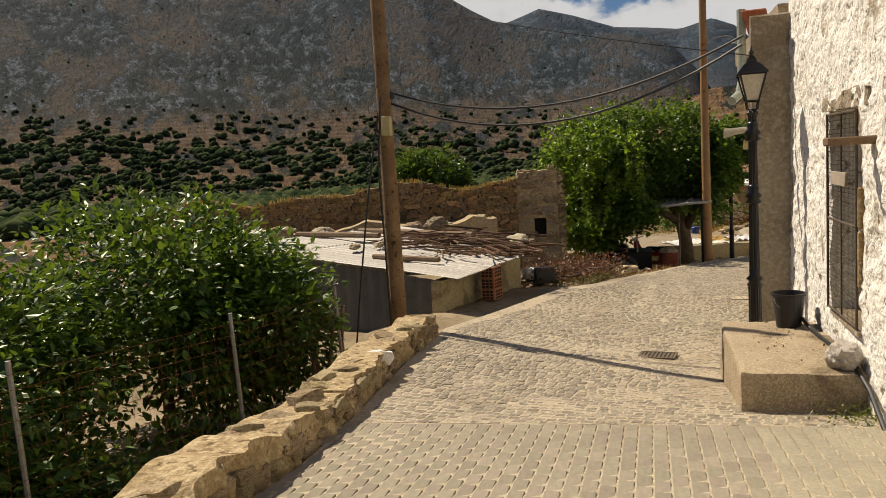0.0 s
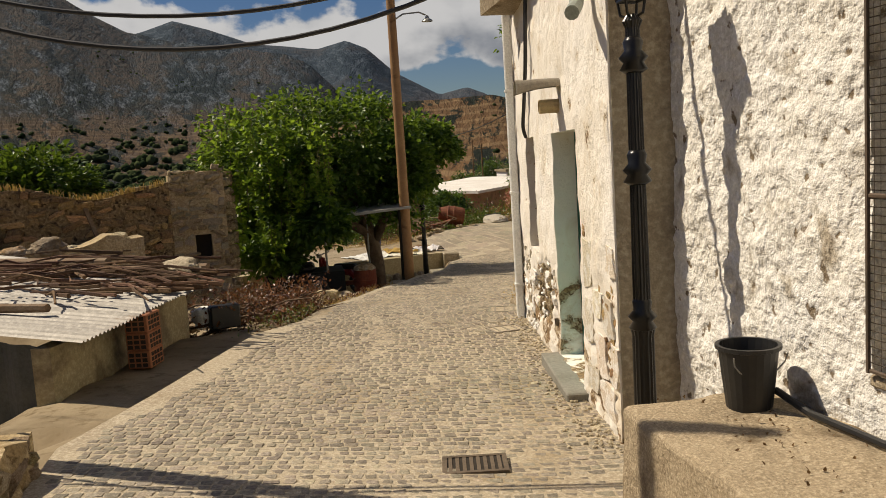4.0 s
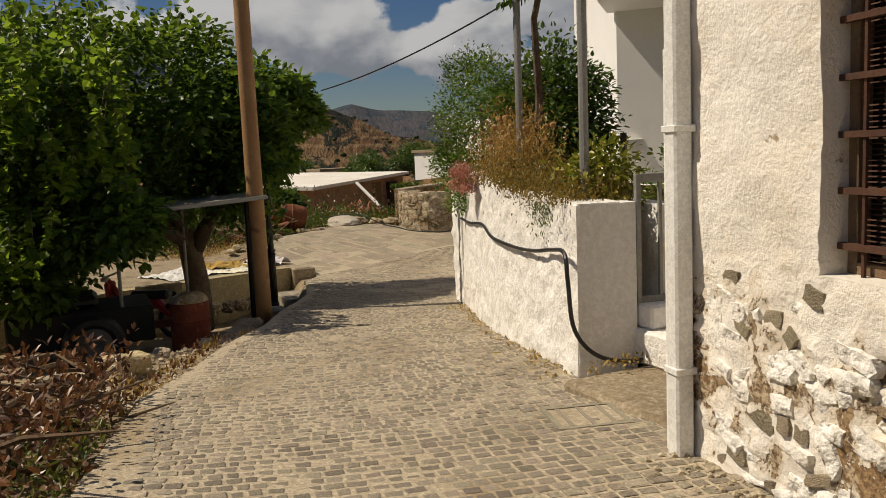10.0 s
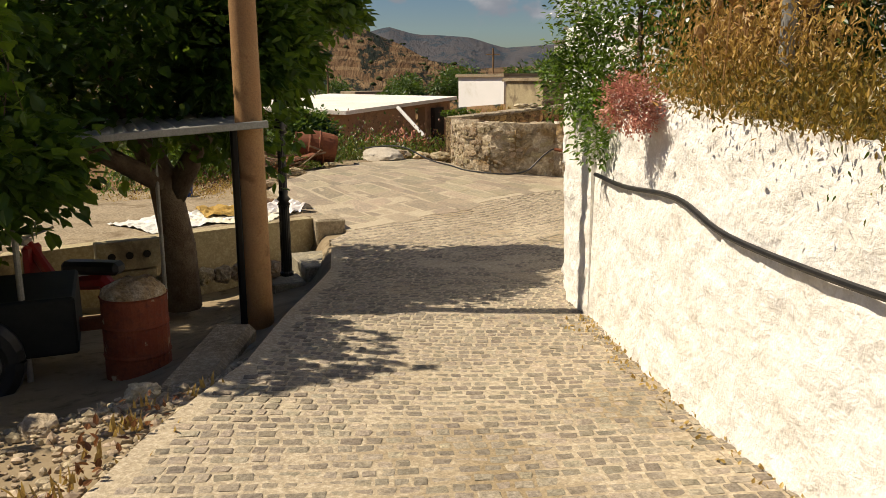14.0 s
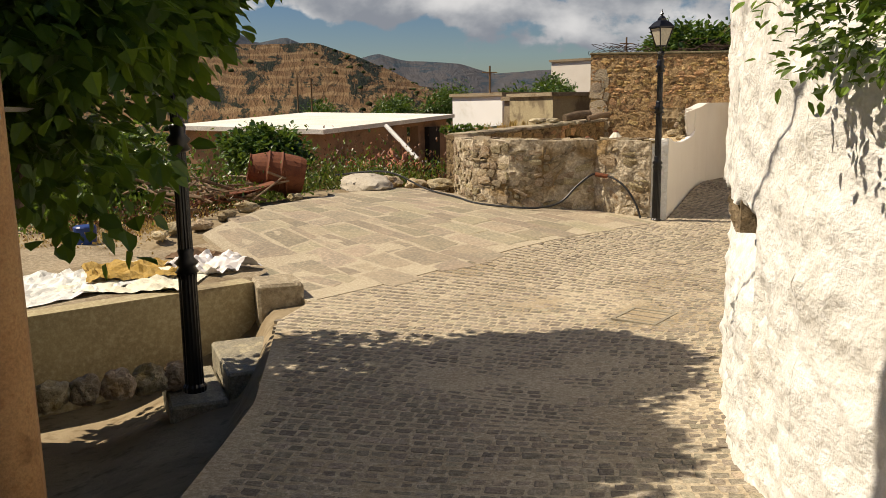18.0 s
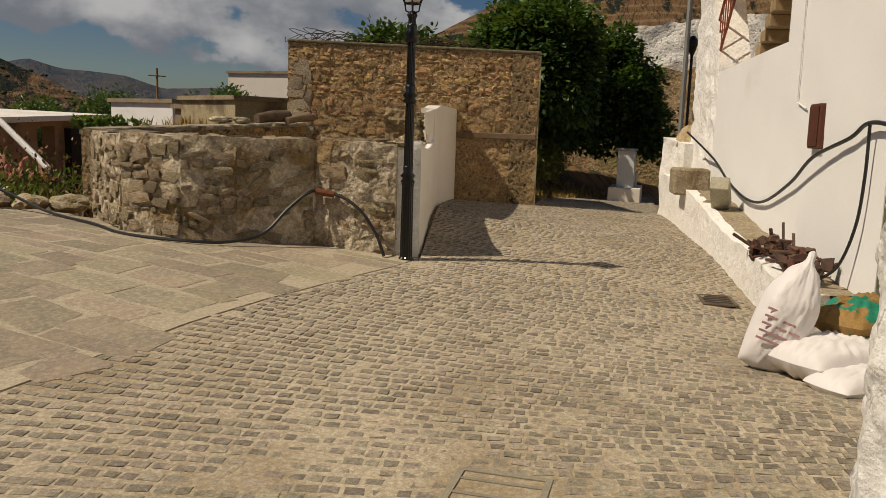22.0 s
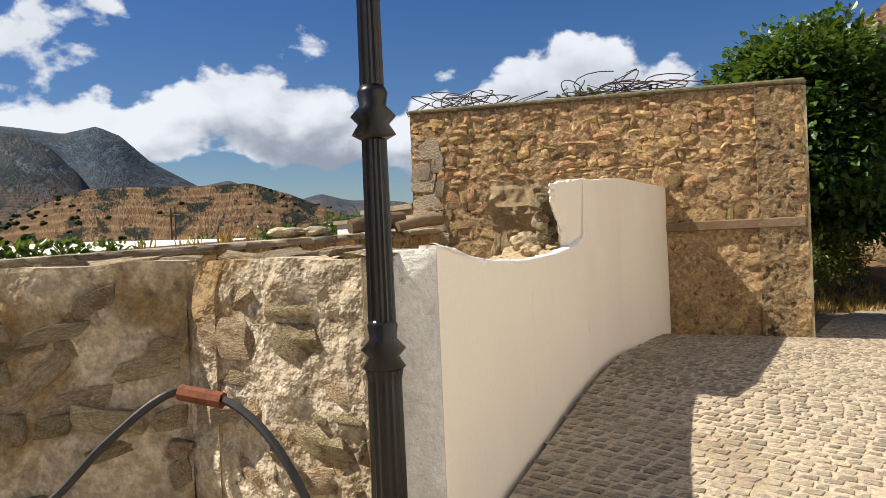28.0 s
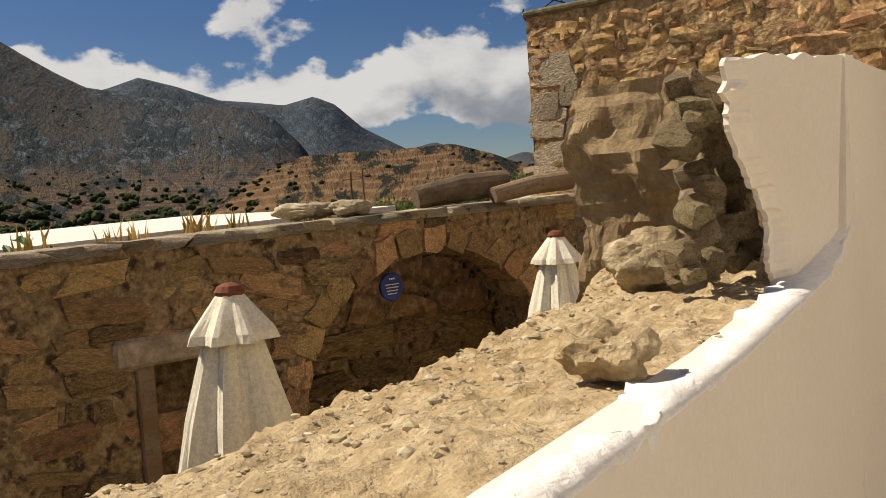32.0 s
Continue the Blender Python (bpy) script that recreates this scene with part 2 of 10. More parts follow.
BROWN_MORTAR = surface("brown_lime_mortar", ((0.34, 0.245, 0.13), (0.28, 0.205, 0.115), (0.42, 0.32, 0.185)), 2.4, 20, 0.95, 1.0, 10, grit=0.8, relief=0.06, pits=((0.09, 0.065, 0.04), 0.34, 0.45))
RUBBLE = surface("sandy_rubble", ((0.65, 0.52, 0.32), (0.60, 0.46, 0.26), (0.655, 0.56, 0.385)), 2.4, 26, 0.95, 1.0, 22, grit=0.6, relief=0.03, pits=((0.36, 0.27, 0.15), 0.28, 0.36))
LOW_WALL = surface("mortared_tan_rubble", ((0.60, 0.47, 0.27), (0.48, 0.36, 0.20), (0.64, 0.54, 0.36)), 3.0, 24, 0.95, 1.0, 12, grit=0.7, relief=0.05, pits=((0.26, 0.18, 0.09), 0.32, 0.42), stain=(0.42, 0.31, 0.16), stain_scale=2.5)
BLACK_IRON = surface("black_painted_iron", ((0.007, 0.007, 0.007), (0.011, 0.010, 0.010)), 4, 60, 0.28, 0.05, spec=0.4)
WOOD_POLE = surface("weathered_pole_wood", ((0.27, 0.17, 0.085), (0.40, 0.27, 0.14), (0.18, 0.11, 0.06)), 2.6, 30, 0.85, 0.8, 12, grit=0.8, relief=0.03, pits=((0.05, 0.03, 0.018), 0.33, 0.42))
PINE_POLE = surface("oiled_pine_pole", ((0.44, 0.25, 0.115), (0.52, 0.32, 0.15), (0.33, 0.18, 0.08)), 2.2, 34, 0.7, 0.4, 10, grit=0.6, relief=0.012, stain=(0.26, 0.14, 0.06), stain_scale=2.4, stain_at=(0.58, 0.7))
OLD_WOOD = surface("grey_brown_old_wood", ((0.26, 0.17, 0.10), (0.33, 0.25, 0.17), (0.19, 0.13, 0.08)), 4, 30, 0.85, 0.4)
BARK = surface("grey_bark", ((0.14, 0.10, 0.07), (0.21, 0.16, 0.11)), 6, 30, 0.95, 0.8)
TIN = surface("galvanised_sheet", ((0.48, 0.46, 0.42), (0.40, 0.38, 0.35), (0.53, 0.51, 0.47)), 1.2, 16, 0.6, 0.08, stain=(0.33, 0.20, 0.11), stain_scale=1.1, stain_at=(0.62, 0.75), metal=0.1)
TIN_DARK = surface("dark_corrugated_sheet", ((0.10, 0.11, 0.11), (0.14, 0.145, 0.14)), 1.5, 20, 0.6, 0.1)
RUST = surface("rusty_steel", ((0.20, 0.065, 0.03), (0.28, 0.10, 0.045), (0.14, 0.05, 0.03)), 3, 20, 0.8, 0.3)
TEAL = surface("flaking_turquoise_paint", ((0.24, 0.65, 0.63), (0.29, 0.655, 0.64), (0.36, 0.655, 0.63)), 2.0, 24, 0.5, 0.1, stain=(0.45, 0.58, 0.40), stain_scale=1.3, stain_at=(0.58, 0.8), grit=0.2)
GREY_METAL = surface("galvanised_pipe", ((0.42, 0.43, 0.42), (0.36, 0.37, 0.36)), 3, 40, 0.5, 0.05, metal=0.4)
WHITE_PLASTIC = surface("dull_white_plastic", ((0.76, 0.76, 0.72), (0.70, 0.69, 0.64)), 2, 40, 0.5, 0.04)
BLACK_PLASTIC = surface("black_plastic", ((0.015, 0.015, 0.016), (0.025, 0.025, 0.025)), 6, 50, 0.45, 0.05, spec=0.5)
GLASS_MILK = surface("milky_lamp_glass", ((0.62, 0.58, 0.48), (0.55, 0.52, 0.44)), 3, 30, 0.35, 0.0)
# near-black colour standing in for the shade inside openings and hollow parts
DARK = surface("interior_shade_black", ((0.03, 0.025, 0.02), (0.045, 0.038, 0.03)), 2, 20, 0.95, 0.1)
BRICK = surface("hollow_clay_brick", ((0.46, 0.20, 0.10), (0.40, 0.17, 0.09)), 5, 30, 0.9, 0.2)
MULBERRY = leafy("mulberry_leaf", (0.022, 0.060, 0.008), (0.095, 0.165, 0.022), rough=0.42, through_by=0.46)
# brighter copy of MULBERRY, sunlight put into the hanging shoots' colour
SUNNY_LEAF = leafy("sunlit_mulberry_leaf", (0.055, 0.12, 0.010), (0.24, 0.34, 0.03), rough=0.4, through_by=0.6)
LEMON = leafy("lemon_leaf", (0.016, 0.050, 0.007), (0.115, 0.19, 0.018), through_by=0.28)
FIG = leafy("fig_leaf", (0.020, 0.056, 0.012), (0.085, 0.150, 0.026))
JASMINE = leafy("jasmine_leaf", (0.030, 0.080, 0.010), (0.16, 0.255, 0.035), through_by=0.38)
DRY = leafy("dry_grass", (0.30, 0.20, 0.05), (0.48, 0.34, 0.10))
SCRUB = leafy("scrub_leaf", (0.04, 0.07, 0.015), (0.17, 0.15, 0.03))
RUSSET = leafy("russet_weed", (0.05, 0.020, 0.010), (0.20, 0.085, 0.028))
PINK = leafy("pink_succulent", (0.42, 0.15, 0.12), (0.60, 0.32, 0.22))
OLIVE = leafy("far_olive", (0.018, 0.030, 0.014), (0.075, 0.094, 0.040), rough=1.0, through_by=0.05)
CANVAS = surface("cream_canvas", ((0.74, 0.71, 0.58), (0.70, 0.66, 0.52)), 1.5, 60, 0.9, 0.1)
SACK = surface("white_woven_sack", ((0.72, 0.69, 0.68), (0.68, 0.65, 0.635)), 3, 140, 0.5, 0.1, grit=0.08)
SACK_BROWN = surface("brown_paper_sack", ((0.40, 0.25, 0.08), (0.34, 0.21, 0.07)), 3, 60, 0.75, 0.15)
GREEN_INK = surface("green_print", ((0.02, 0.26, 0.16), (0.03, 0.30, 0.19)), 5, 40, 0.7, 0.0)
RED_TILE = surface("red_roof_edge", ((0.34, 0.10, 0.05), (0.42, 0.15, 0.08)), 6, 30, 0.8, 0.2)

# ---- tools ----
UP = Vector((0, 0, 1))


def mesh_object(name, verts, faces, material, parent=None, smooth=False):
    me = bpy.data.meshes.new(name)
    me.from_pydata([tuple(v) for v in verts], [], [tuple(f) for f in faces])
    me.update()
    if material:
        me.materials.append(material)
    if smooth:
        me.shade_smooth()
    ob = new(name, me)
    ob.parent = parent
    return ob


def part(name, bm, material, parent, label="", smooth=False):
    """Links a bmesh as one mesh object under a thing or a part."""
    me = bpy.data.meshes.new(name)
    bm.to_mesh(me)
    bm.free()
    me.materials.append(material)
    if smooth:
        me.shade_smooth()
    ob = new(name, me)
    ob.parent = parent
    if label:
        tagged(ob, label)
    return ob


def thing(name, place, label, category, group="", rz=0.0, kind=""):
    e = new(name)
    e.empty_display_size = 0.1
    e.matrix_basis = pose(*place, 0, 0, rz)
    return tagged(e, label, category, group, kind)


def box(bm, lo, hi, bevel=0.0, jitter=0.0, turn=None):
    """A box in bm from corner lo to corner hi."""
    lo, hi = Vector(lo), Vector(hi)
    m = Matrix.Translation((lo + hi) / 2) @ (turn or Matrix()) @ Matrix.Diagonal((*(hi - lo), 1))
    made = bmesh.ops.create_cube(bm, size=1, matrix=m)["verts"]
    if jitter:
        for v in made:
            v.co += Vector([random.uniform(-jitter, jitter) for _ in range(3)])
    if bevel:
        edges = list({e for v in made for e in v.link_edges})
        bmesh.ops.bevel(bm, geom=edges, offset=bevel, segments=1, affect="EDGES", profile=0.6)
    return bm


def boxes(*some, bevel=0.0):
    bm = bmesh.new()
    for lo, hi in some:
        box(bm, lo, hi, bevel)
    return bm


def tube(bm, pts, radii, sides=8, cap=True, squash=1.0):
    """A round bar along points, with a radius at each."""
    pts = [Vector(p) for p in pts]
    if isinstance(radii, (int, float)):
        radii = [radii] * len(pts)
    rings = []
    side = None
    for i, p in enumerate(pts):
        d = (pts[min(i + 1, len(pts) - 1)] - pts[max(i - 1, 0)]).normalized()
        if side is None:
            side = d.cross(Vector((0.31, 0.95, 0.05)) if abs(d.y) < 0.9 else Vector((1, 0, 0.1))).normalized()
        side = (side - d * side.dot(d)).normalized()
        up = d.cross(side)
        rings.append([bm.verts.new(p + (side * math.cos(a) + up * math.sin(a) * squash) * radii[i]) for a in (2 * math.pi * k / sides for k in range(sides))])
    for a, b in zip(rings, rings[1:]):
        for k in range(sides):
            bm.faces.new((a[k], a[(k + 1) % sides], b[(k + 1) % sides], b[k]))
    if cap:
        bm.faces.new(rings[0][::-1])
        bm.faces.new(rings[-1])
    return bm


def flowing(pts, n=7):
    """The points of a soft line through the given places."""
    pts = [Vector(p) for p in pts]
    made = []
    for i in range(len(pts) - 1):
        p0, p1, p2, p3 = pts[max(i - 1, 0)], pts[i], pts[i + 1], pts[min(i + 2, len(pts) - 1)]
        made += [0.5 * (2 * p1 + (p2 - p0) * t + (2 * p0 - 5 * p1 + 4 * p2 - p3) * t * t + (3 * p1 - p0 - 3 * p2 + p3) * t ** 3) for t in (k / n for k in range(n))]
    return made + [pts[-1]]


def bar(p, q, r, sides=8):
    return tube(bmesh.new(), [p, q], r, sides)


def lathe(bm, profile, sides=12, flutes=0, depth=0.0, at=(0, 0, 0)):
    """Turns (radius, height) pairs round the z axis."""
    rings = []
    for r, z in profile:
        rings.append([bm.verts.new((at[0] + r * c * w, at[1] + r * s * w, at[2] + z)) for c, s, w in
                      ((math.cos(a), math.sin(a), 1 - depth * (k % 2) if flutes else 1) for k, a in ((k, 2 * math.pi * k / sides) for k in range(sides)))])
    for a, b in zip(rings, rings[1:]):
        for k in range(sides):
            bm.faces.new((a[k], a[(k + 1) % sides], b[(k + 1) % sides], b[k]))
    bm.faces.new(rings[0][::-1])
    bm.faces.new(rings[-1])
    return bm


def sag(p, q, drop, n=14):
    p, q = Vector(p), Vector(q)
    return [p.lerp(q, k / n) - UP * drop * 4 * (k / n) * (1 - k / n) for k in range(n + 1)]


def rough_wall(name, p0, p1, z0, z1, thick, material, parent=None, res=0.12, amp=0.02, scale=5.0, holes=(), inward=1, keep=None, top=0.0, lean=0.0, fine=0.0, relief_by=None, seal=True):
    """A wall from plan point p0 to p1, faced on the right of that way (inward=-1: on the left), with an uneven face and true openings (u0, z0, u1, z1).
    z0 and z1 are numbers or functions of u."""
    p0, p1 = Vector((*p0, 0)), Vector((*p1, 0))
    length = (p1 - p0).length
    d = (p1 - p0) / length
    n = Vector((d.y, -d.x, 0)) * inward
    zlo = z0 if callable(z0) else (lambda u: z0)
    zhi = z1 if callable(z1) else (lambda u: z1)
    us = sorted({round(v, 4) for v in list(np.linspace(0, length, max(2, round(length / res) + 1))) + [h[0] for h in holes] + [h[2] for h in holes]})
    hmax = max(zhi(u) - zlo(u) for u in us)
    ws = list(np.linspace(0, 1, max(2, round(hmax / res) + 1)))
    zmid, hmid = zlo(length / 2), zhi(length / 2) - zlo(length / 2)
    ws = sorted({round(v, 4) for v in ws + [(z - zmid) / hmid for h in holes for z in (h[1], h[3])]})
    front, back, verts = {}, {}, []
    for i, u in enumerate(us):
        for j, w in enumerate(ws):
            z = zlo(u) + w * (zhi(u) - zlo(u))
            q = p0 + d * u + UP * z
            push = amp * (noise.fractal(q * scale, 1.0, 2.0, 4)) if amp else 0
            if fine:
                push += fine * max(0, noise.noise(q * 14)) ** 1.5
            if relief_by:
                push += relief_by(u, z, q)
            edge = min(u, length - u) < 1e-6
            push *= 0.0 if edge and (seal is True or seal == "start" and u < 1e-6) else 1.0
            crown = top * noise.noise(Vector((u * 2.3 + p0.x, p0.y, 3.1))) if j == len(ws) - 1 else 0
            front[i, j] = len(verts)
            verts.append(q + n * (push - lean * (z - zlo(u))) + UP * crown)
            back[i, j] = len(verts)
            verts.append(q - n * thick + UP * crown)

    def solid(i, j):
        if not (0 <= i < len(us) - 1 and 0 <= j < len(ws) - 1):
            return False
        u = (us[i] + us[i + 1]) / 2
        w = (ws[j] + ws[j + 1]) / 2
        z = zmid + w * hmid
        if keep and not keep(u, zlo(u) + w * (zhi(u) - zlo(u))):
            return False
        return not any(h[0] < u < h[2] and h[1] < z < h[3] for h in holes)

    faces = []
    flip = inward < 0

    def quad(*q):
        faces.append(q[::-1] if flip else q)

    for i in range(len(us) - 1):
        for j in range(len(ws) - 1):
            if not solid(i, j):
                continue
            a, b, c, e = (i, j), (i + 1, j), (i + 1, j + 1), (i, j + 1)
            quad(front[a], front[b], front[c], front[e])
            quad(back[a], back[e], back[c], back[b])
            for ok, s, t in ((solid(i - 1, j), e, a), (solid(i + 1, j), b, c), (solid(i, j - 1), a, b), (solid(i, j + 1), c, e)):
                if not ok:
                    quad(front[s], back[s], back[t], front[t])
    ob = mesh_object(name, verts, faces, material, parent, smooth=amp > 0)
    ob.data.set_sharp_from_angle(angle=radians(55))
    return ob


def stone_meshes(name, material, count=6, flat=0.0, seed=3, blunt=(0.30, 0.52)):
    """Unit stones, rough boxes with knocked-off corners, to be scaled into walls."""
    rnd = random.Random(seed)
    made = []
    for _ in range(count):
        bm = bmesh.new()
        bmesh.ops.create_cube(bm, size=1)
        bmesh.ops.subdivide_edges(bm, edges=bm.edges[:], cuts=1, use_grid_fill=True)
        skew = Vector([rnd.uniform(-0.25, 0.25) for _ in range(3)])
        for v in bm.verts:
            ball = v.co.normalized() * 0.56
            v.co = v.co.lerp(ball, rnd.uniform(*blunt)) + Vector([rnd.uniform(-0.075, 0.075) for _ in range(3)])
            v.co.x += skew.x * v.co.z
            v.co.z += 0.6 * skew.z * v.co.x
            v.co.y *= 1 - flat
        me = bpy.data.meshes.new(name)
        bm.to_mesh(me)
        bm.free()
        me.shade_smooth()
        me.set_sharp_from_angle(angle=radians(32))
        me.materials.append(material)
        made.append(me)
    return made


def lay_stones(name, parent, meshes, p0, p1, zlo, zhi, seed, course=(0.10, 0.22), width=(0.14, 0.42), proud=0.02, gap=0.018, inward=1, depth=0.14, skip=None, limit=300, lean=0.0, only=1.0, stuff_material=None, tilt=0.13):
    """Courses of stones on the face of a wall, each its own object; past the limit the rest are one joined part."""
    rnd = random.Random(seed)
    a, b = Vector((*p0, 0)), Vector((*p1, 0))
    length = (b - a).length
    d = (b - a) / length
    n = Vector((d.y, -d.x, 0)) * inward
    lo = zlo if callable(zlo) else (lambda u: zlo)
    hi = zhi if callable(zhi) else (lambda u: zhi)
    h, made, rest = 0.0, 0, []
    most = max(hi(u) - lo(u) for u in np.linspace(0, length, 9))
    while h < most - 0.03:
        c = rnd.uniform(*course)
        u = -rnd.uniform(0, 0.1)
        while u < length - 0.03:
            w = rnd.uniform(*width) * (1.0 + 0.6 * (c - course[0]) / max(0.01, course[1] - course[0]))
            u0, u1 = max(u, 0.0), min(u + w, length)
            u += w
            mid = (u0 + u1) / 2
            z = lo(mid) + h + c / 2 + rnd.uniform(-0.22, 0.22) * c
            if u1 - u0 < 0.05 or z + c * 0.4 > hi(mid) + 0.02 or (skip and skip(mid, z)) or rnd.random() > only:
                continue
            size = ((u1 - u0) * rnd.uniform(0.95, 1.15) - gap, depth, c * rnd.uniform(0.85, 1.3) - gap)
            q = a + d * mid + n * (proud - depth / 2 + rnd.uniform(-0.016, 0.016) - lean * h) + UP * z
            rot = Matrix((d, n * -1, UP)).transposed().to_4x4() @ Matrix.Rotation(rnd.gauss(0, tilt), 4, "Y")
            m = Matrix.Translation(q) @ rot @ Matrix.Diagonal((size[0] * rnd.choice((1, -1)), size[1], size[2], 1))
            if made < limit:
                ob = new(name, rnd.choice(meshes))
                ob.parent = parent
                ob.matrix_basis = parent.matrix_basis.inverted() @ m if parent else m
                made += 1
            else:
                rest.append((rnd.choice(meshes), m))
        h += c
    if rest:
        verts, faces = [], []
        for me, m in rest:
            k = len(verts)
            verts += [m @ v.co for v in me.vertices]
            faces += [[k + i for i in p.vertices] for p in me.polygons]
        inv = parent.matrix_basis.inverted()
        tagged(mesh_object(name + "_rest", [inv @ v for v in verts], faces, stuff_material or meshes[0].materials[0], parent), kind="stuff")


def leaves(name, material, parent, spots, size, rnd, droop=0.3, narrow=0.55, outward=None):
    """Many single leaves, each two bent triangles pairs, at the given spots (place, outward direction)."""
    verts, faces = [], []
    for p, out_dir in spots:
        s = size * rnd.uniform(0.6, 1.25)
        d = (out_dir + Vector((rnd.gauss(0, 0.7), rnd.gauss(0, 0.7), rnd.gauss(0, 0.5) - droop))).normalized()
        side = d.cross(Vector((rnd.gauss(0, 0.5), rnd.gauss(0, 0.5), 1))).normalized() * s * narrow * 0.5
        nrm = side.cross(d).normalized()
        k = len(verts)
        tip = p + d * s - nrm * s * 0.06
        low = p + d * s * 0.28 + nrm * s * 0.05
        high = p + d * s * 0.68 + nrm * s * 0.04
        verts += [p, low + side, high + side * 0.72, tip, high - side * 0.72, low - side]
        faces += [(k, k + 1, k + 2, k + 3), (k, k + 3, k + 4, k + 5)]
    return mesh_object(name, verts, faces, material, parent)


def crown_spots(rnd, centre, radii, clumps, per, clump_r, lower=-0.75, shell=0.72):
    """Places for leaves: clumps spread over an uneven ellipsoid."""
    spots = []
    centre = Vector(centre)
    for _ in range(clumps):
        while True:
            v = Vector((rnd.gauss(0, 1), rnd.gauss(0, 1), rnd.gauss(0, 1))).normalized()
            if v.z > lower:
                break
        r = (shell + (1 - shell) * rnd.random() ** 0.5) * (0.86 + 0.28 * noise.noise(v * 2.1 + centre * 0.37))
        c = centre + Vector((v.x * radii[0], v.y * radii[1], v.z * radii[2])) * r
        cr = clump_r * rnd.uniform(0.6, 1.3)
        for _ in range(per):
            o = Vector((rnd.gauss(0, 1), rnd.gauss(0, 1), rnd.gauss(0, 0.8)))
            o *= min(1.0, 1.8 / max(o.length, 0.01))
            spots.append((c + o * cr * 0.5, (v * 0.6 + o.normalized() * 0.6 + UP * 0.1)))
    return spots


def tuft(name, material, parent, places, h, rnd, blades=9, spread=0.5, width=0.012):
    """Grass-like blades standing up at each place."""
    verts, faces = [], []
    for p in places:
        for _ in range(blades):
            a = rnd.uniform(0, 6.283)
            lean = Vector((math.cos(a), math.sin(a), 0)) * rnd.uniform(0.05, spread)
            s = Vector((-math.sin(a), math.cos(a), 0)) * width
            hh = h * rnd.uniform(0.5, 1.2)
            b = Vector(p) + Vector((rnd.gauss(0, 0.04), rnd.gauss(0, 0.04), -0.02))
            k = len(verts)
            verts += [b - s, b + s, b + lean * hh * 0.4 + UP * hh * 0.6 + s * 0.7, b + lean * hh + UP * hh]
            faces += [(k, k + 1, k + 2), (k, k + 2, k + 3)]
    return mesh_object(name, verts, faces, material, parent)

ico = bmesh.new()
bmesh.ops.create_icosphere(ico, subdivisions=1, radius=1)
IV = [v.co.copy() for v in ico.verts]
IF = [[v.index for v in f.verts] for f in ico.faces]
ico.free()

# ---- levels of the ground along the walk: x, y, z ----
LEVELS = np.array([
    (1.2, -3, -.02), (1.5, 0, -.32), (1.0, 3, -.58), (.4, 6, -.86), (1.5, 9, -1.15), (-.5, 10, -1.05), (2.9, 11.2, -1.27), (0, 14.2, -1.17),
    (3.33, 14.2, -1.32), (1, 12.3, -1.22), (1.65, 14.9, -1.33), (3.84, 16.06, -1.42), (2.6, 17.7, -1.55), (5.37, 21.04, -1.82), (2.9, 21.3, -1.72),
    (3.8, 20.6, -1.78), (4.9, 23, -1.98), (5, 27.5, -2.2), (6.1, 24.3, -2.17), (7.5, 25.7, -2.18), (9.9, 27.3, -2.1), (10.96, 29.65, -2.0),
    (12.7, 27.1, -2.21), (9.3, 31.05, -1.85), (11.9, 30, -1.93), (13.3, 31.6, -1.78), (17.4, 33.2, -2.0), (14, 29, -2.05), (5.8, 34, -1.7), (25, 35, -2.4)])


def level_exact(x, y):
    w = 1 / ((LEVELS[:, 0] - x) ** 2 + (LEVELS[:, 1] - y) ** 2 + 0.6) ** 2
    m = np.stack([np.ones(len(LEVELS)), LEVELS[:, 0] - x, LEVELS[:, 1] - y], 1)
    wm = w[:, None] * m
    return np.linalg.solve(m.T @ wm + np.diag([1e-9, 0.002, 0.002]), wm.T @ LEVELS[:, 2])[0]


GX, GY, GS = -14.0, -12.0, 0.5
GRID = np.array([[level_exact(GX + GS * i, GY + GS * j) for j in range(124)] for i in range(98)])


def level(x, y):
    """Height of the road surface, carried on smoothly past its edges."""
    u, v = min(max((x - GX) / GS, 0), 96.99), min(max((y - GY) / GS, 0), 122.99)
    i, j = int(u), int(v)
    a, b = u - i, v - j
    return (GRID[i, j] * (1 - a) + GRID[i + 1, j] * a) * (1 - b) + (GRID[i, j + 1] * (1 - a) + GRID[i + 1, j + 1] * a) * b


LEFT_EDGE = [(-.35, -8), (-.62, 1.0), (-.95, 5.45), (-1.25, 9.9), (-.1, 14.0), (.45, 15.0), (.95, 17.5), (1.9, 19.5), (2.55, 20.6), (4.1, 24.5), (4.75, 27.0)]
BORDER = [(5.2, 27.65), (5.9, 27.9), (8.05, 28.6), (9.4, 29.0), (11.1, 29.6)]
RIGHT_EDGE = [(3.0, -8), (3.1, 5.45), (3.0, 9.2), (2.7, 9.2), (3.42, 14.3), (4.3, 14.6), (3.9, 16.05), (5.42, 21.0), (6.0, 22.4), (6.95, 23.45), (8.3, 24.3), (9.7, 24.0), (11.7, 25.4), (12.3, 26.3), (14.45, 27.9), (20.0, 31.95), (28, 37.0)]
FAR_EDGE = [(28, 39.5), (20.5, 35.2), (17.6, 33.3), (16.1, 34.1), (13.5, 31.75), (11.2, 29.65)]
SETT_AREA = [p for p in LEFT_EDGE if p[1] > 5.3] + BORDER + FAR_EDGE[::-1] + [p for p in RIGHT_EDGE[::-1] if p[1] > 5.3]
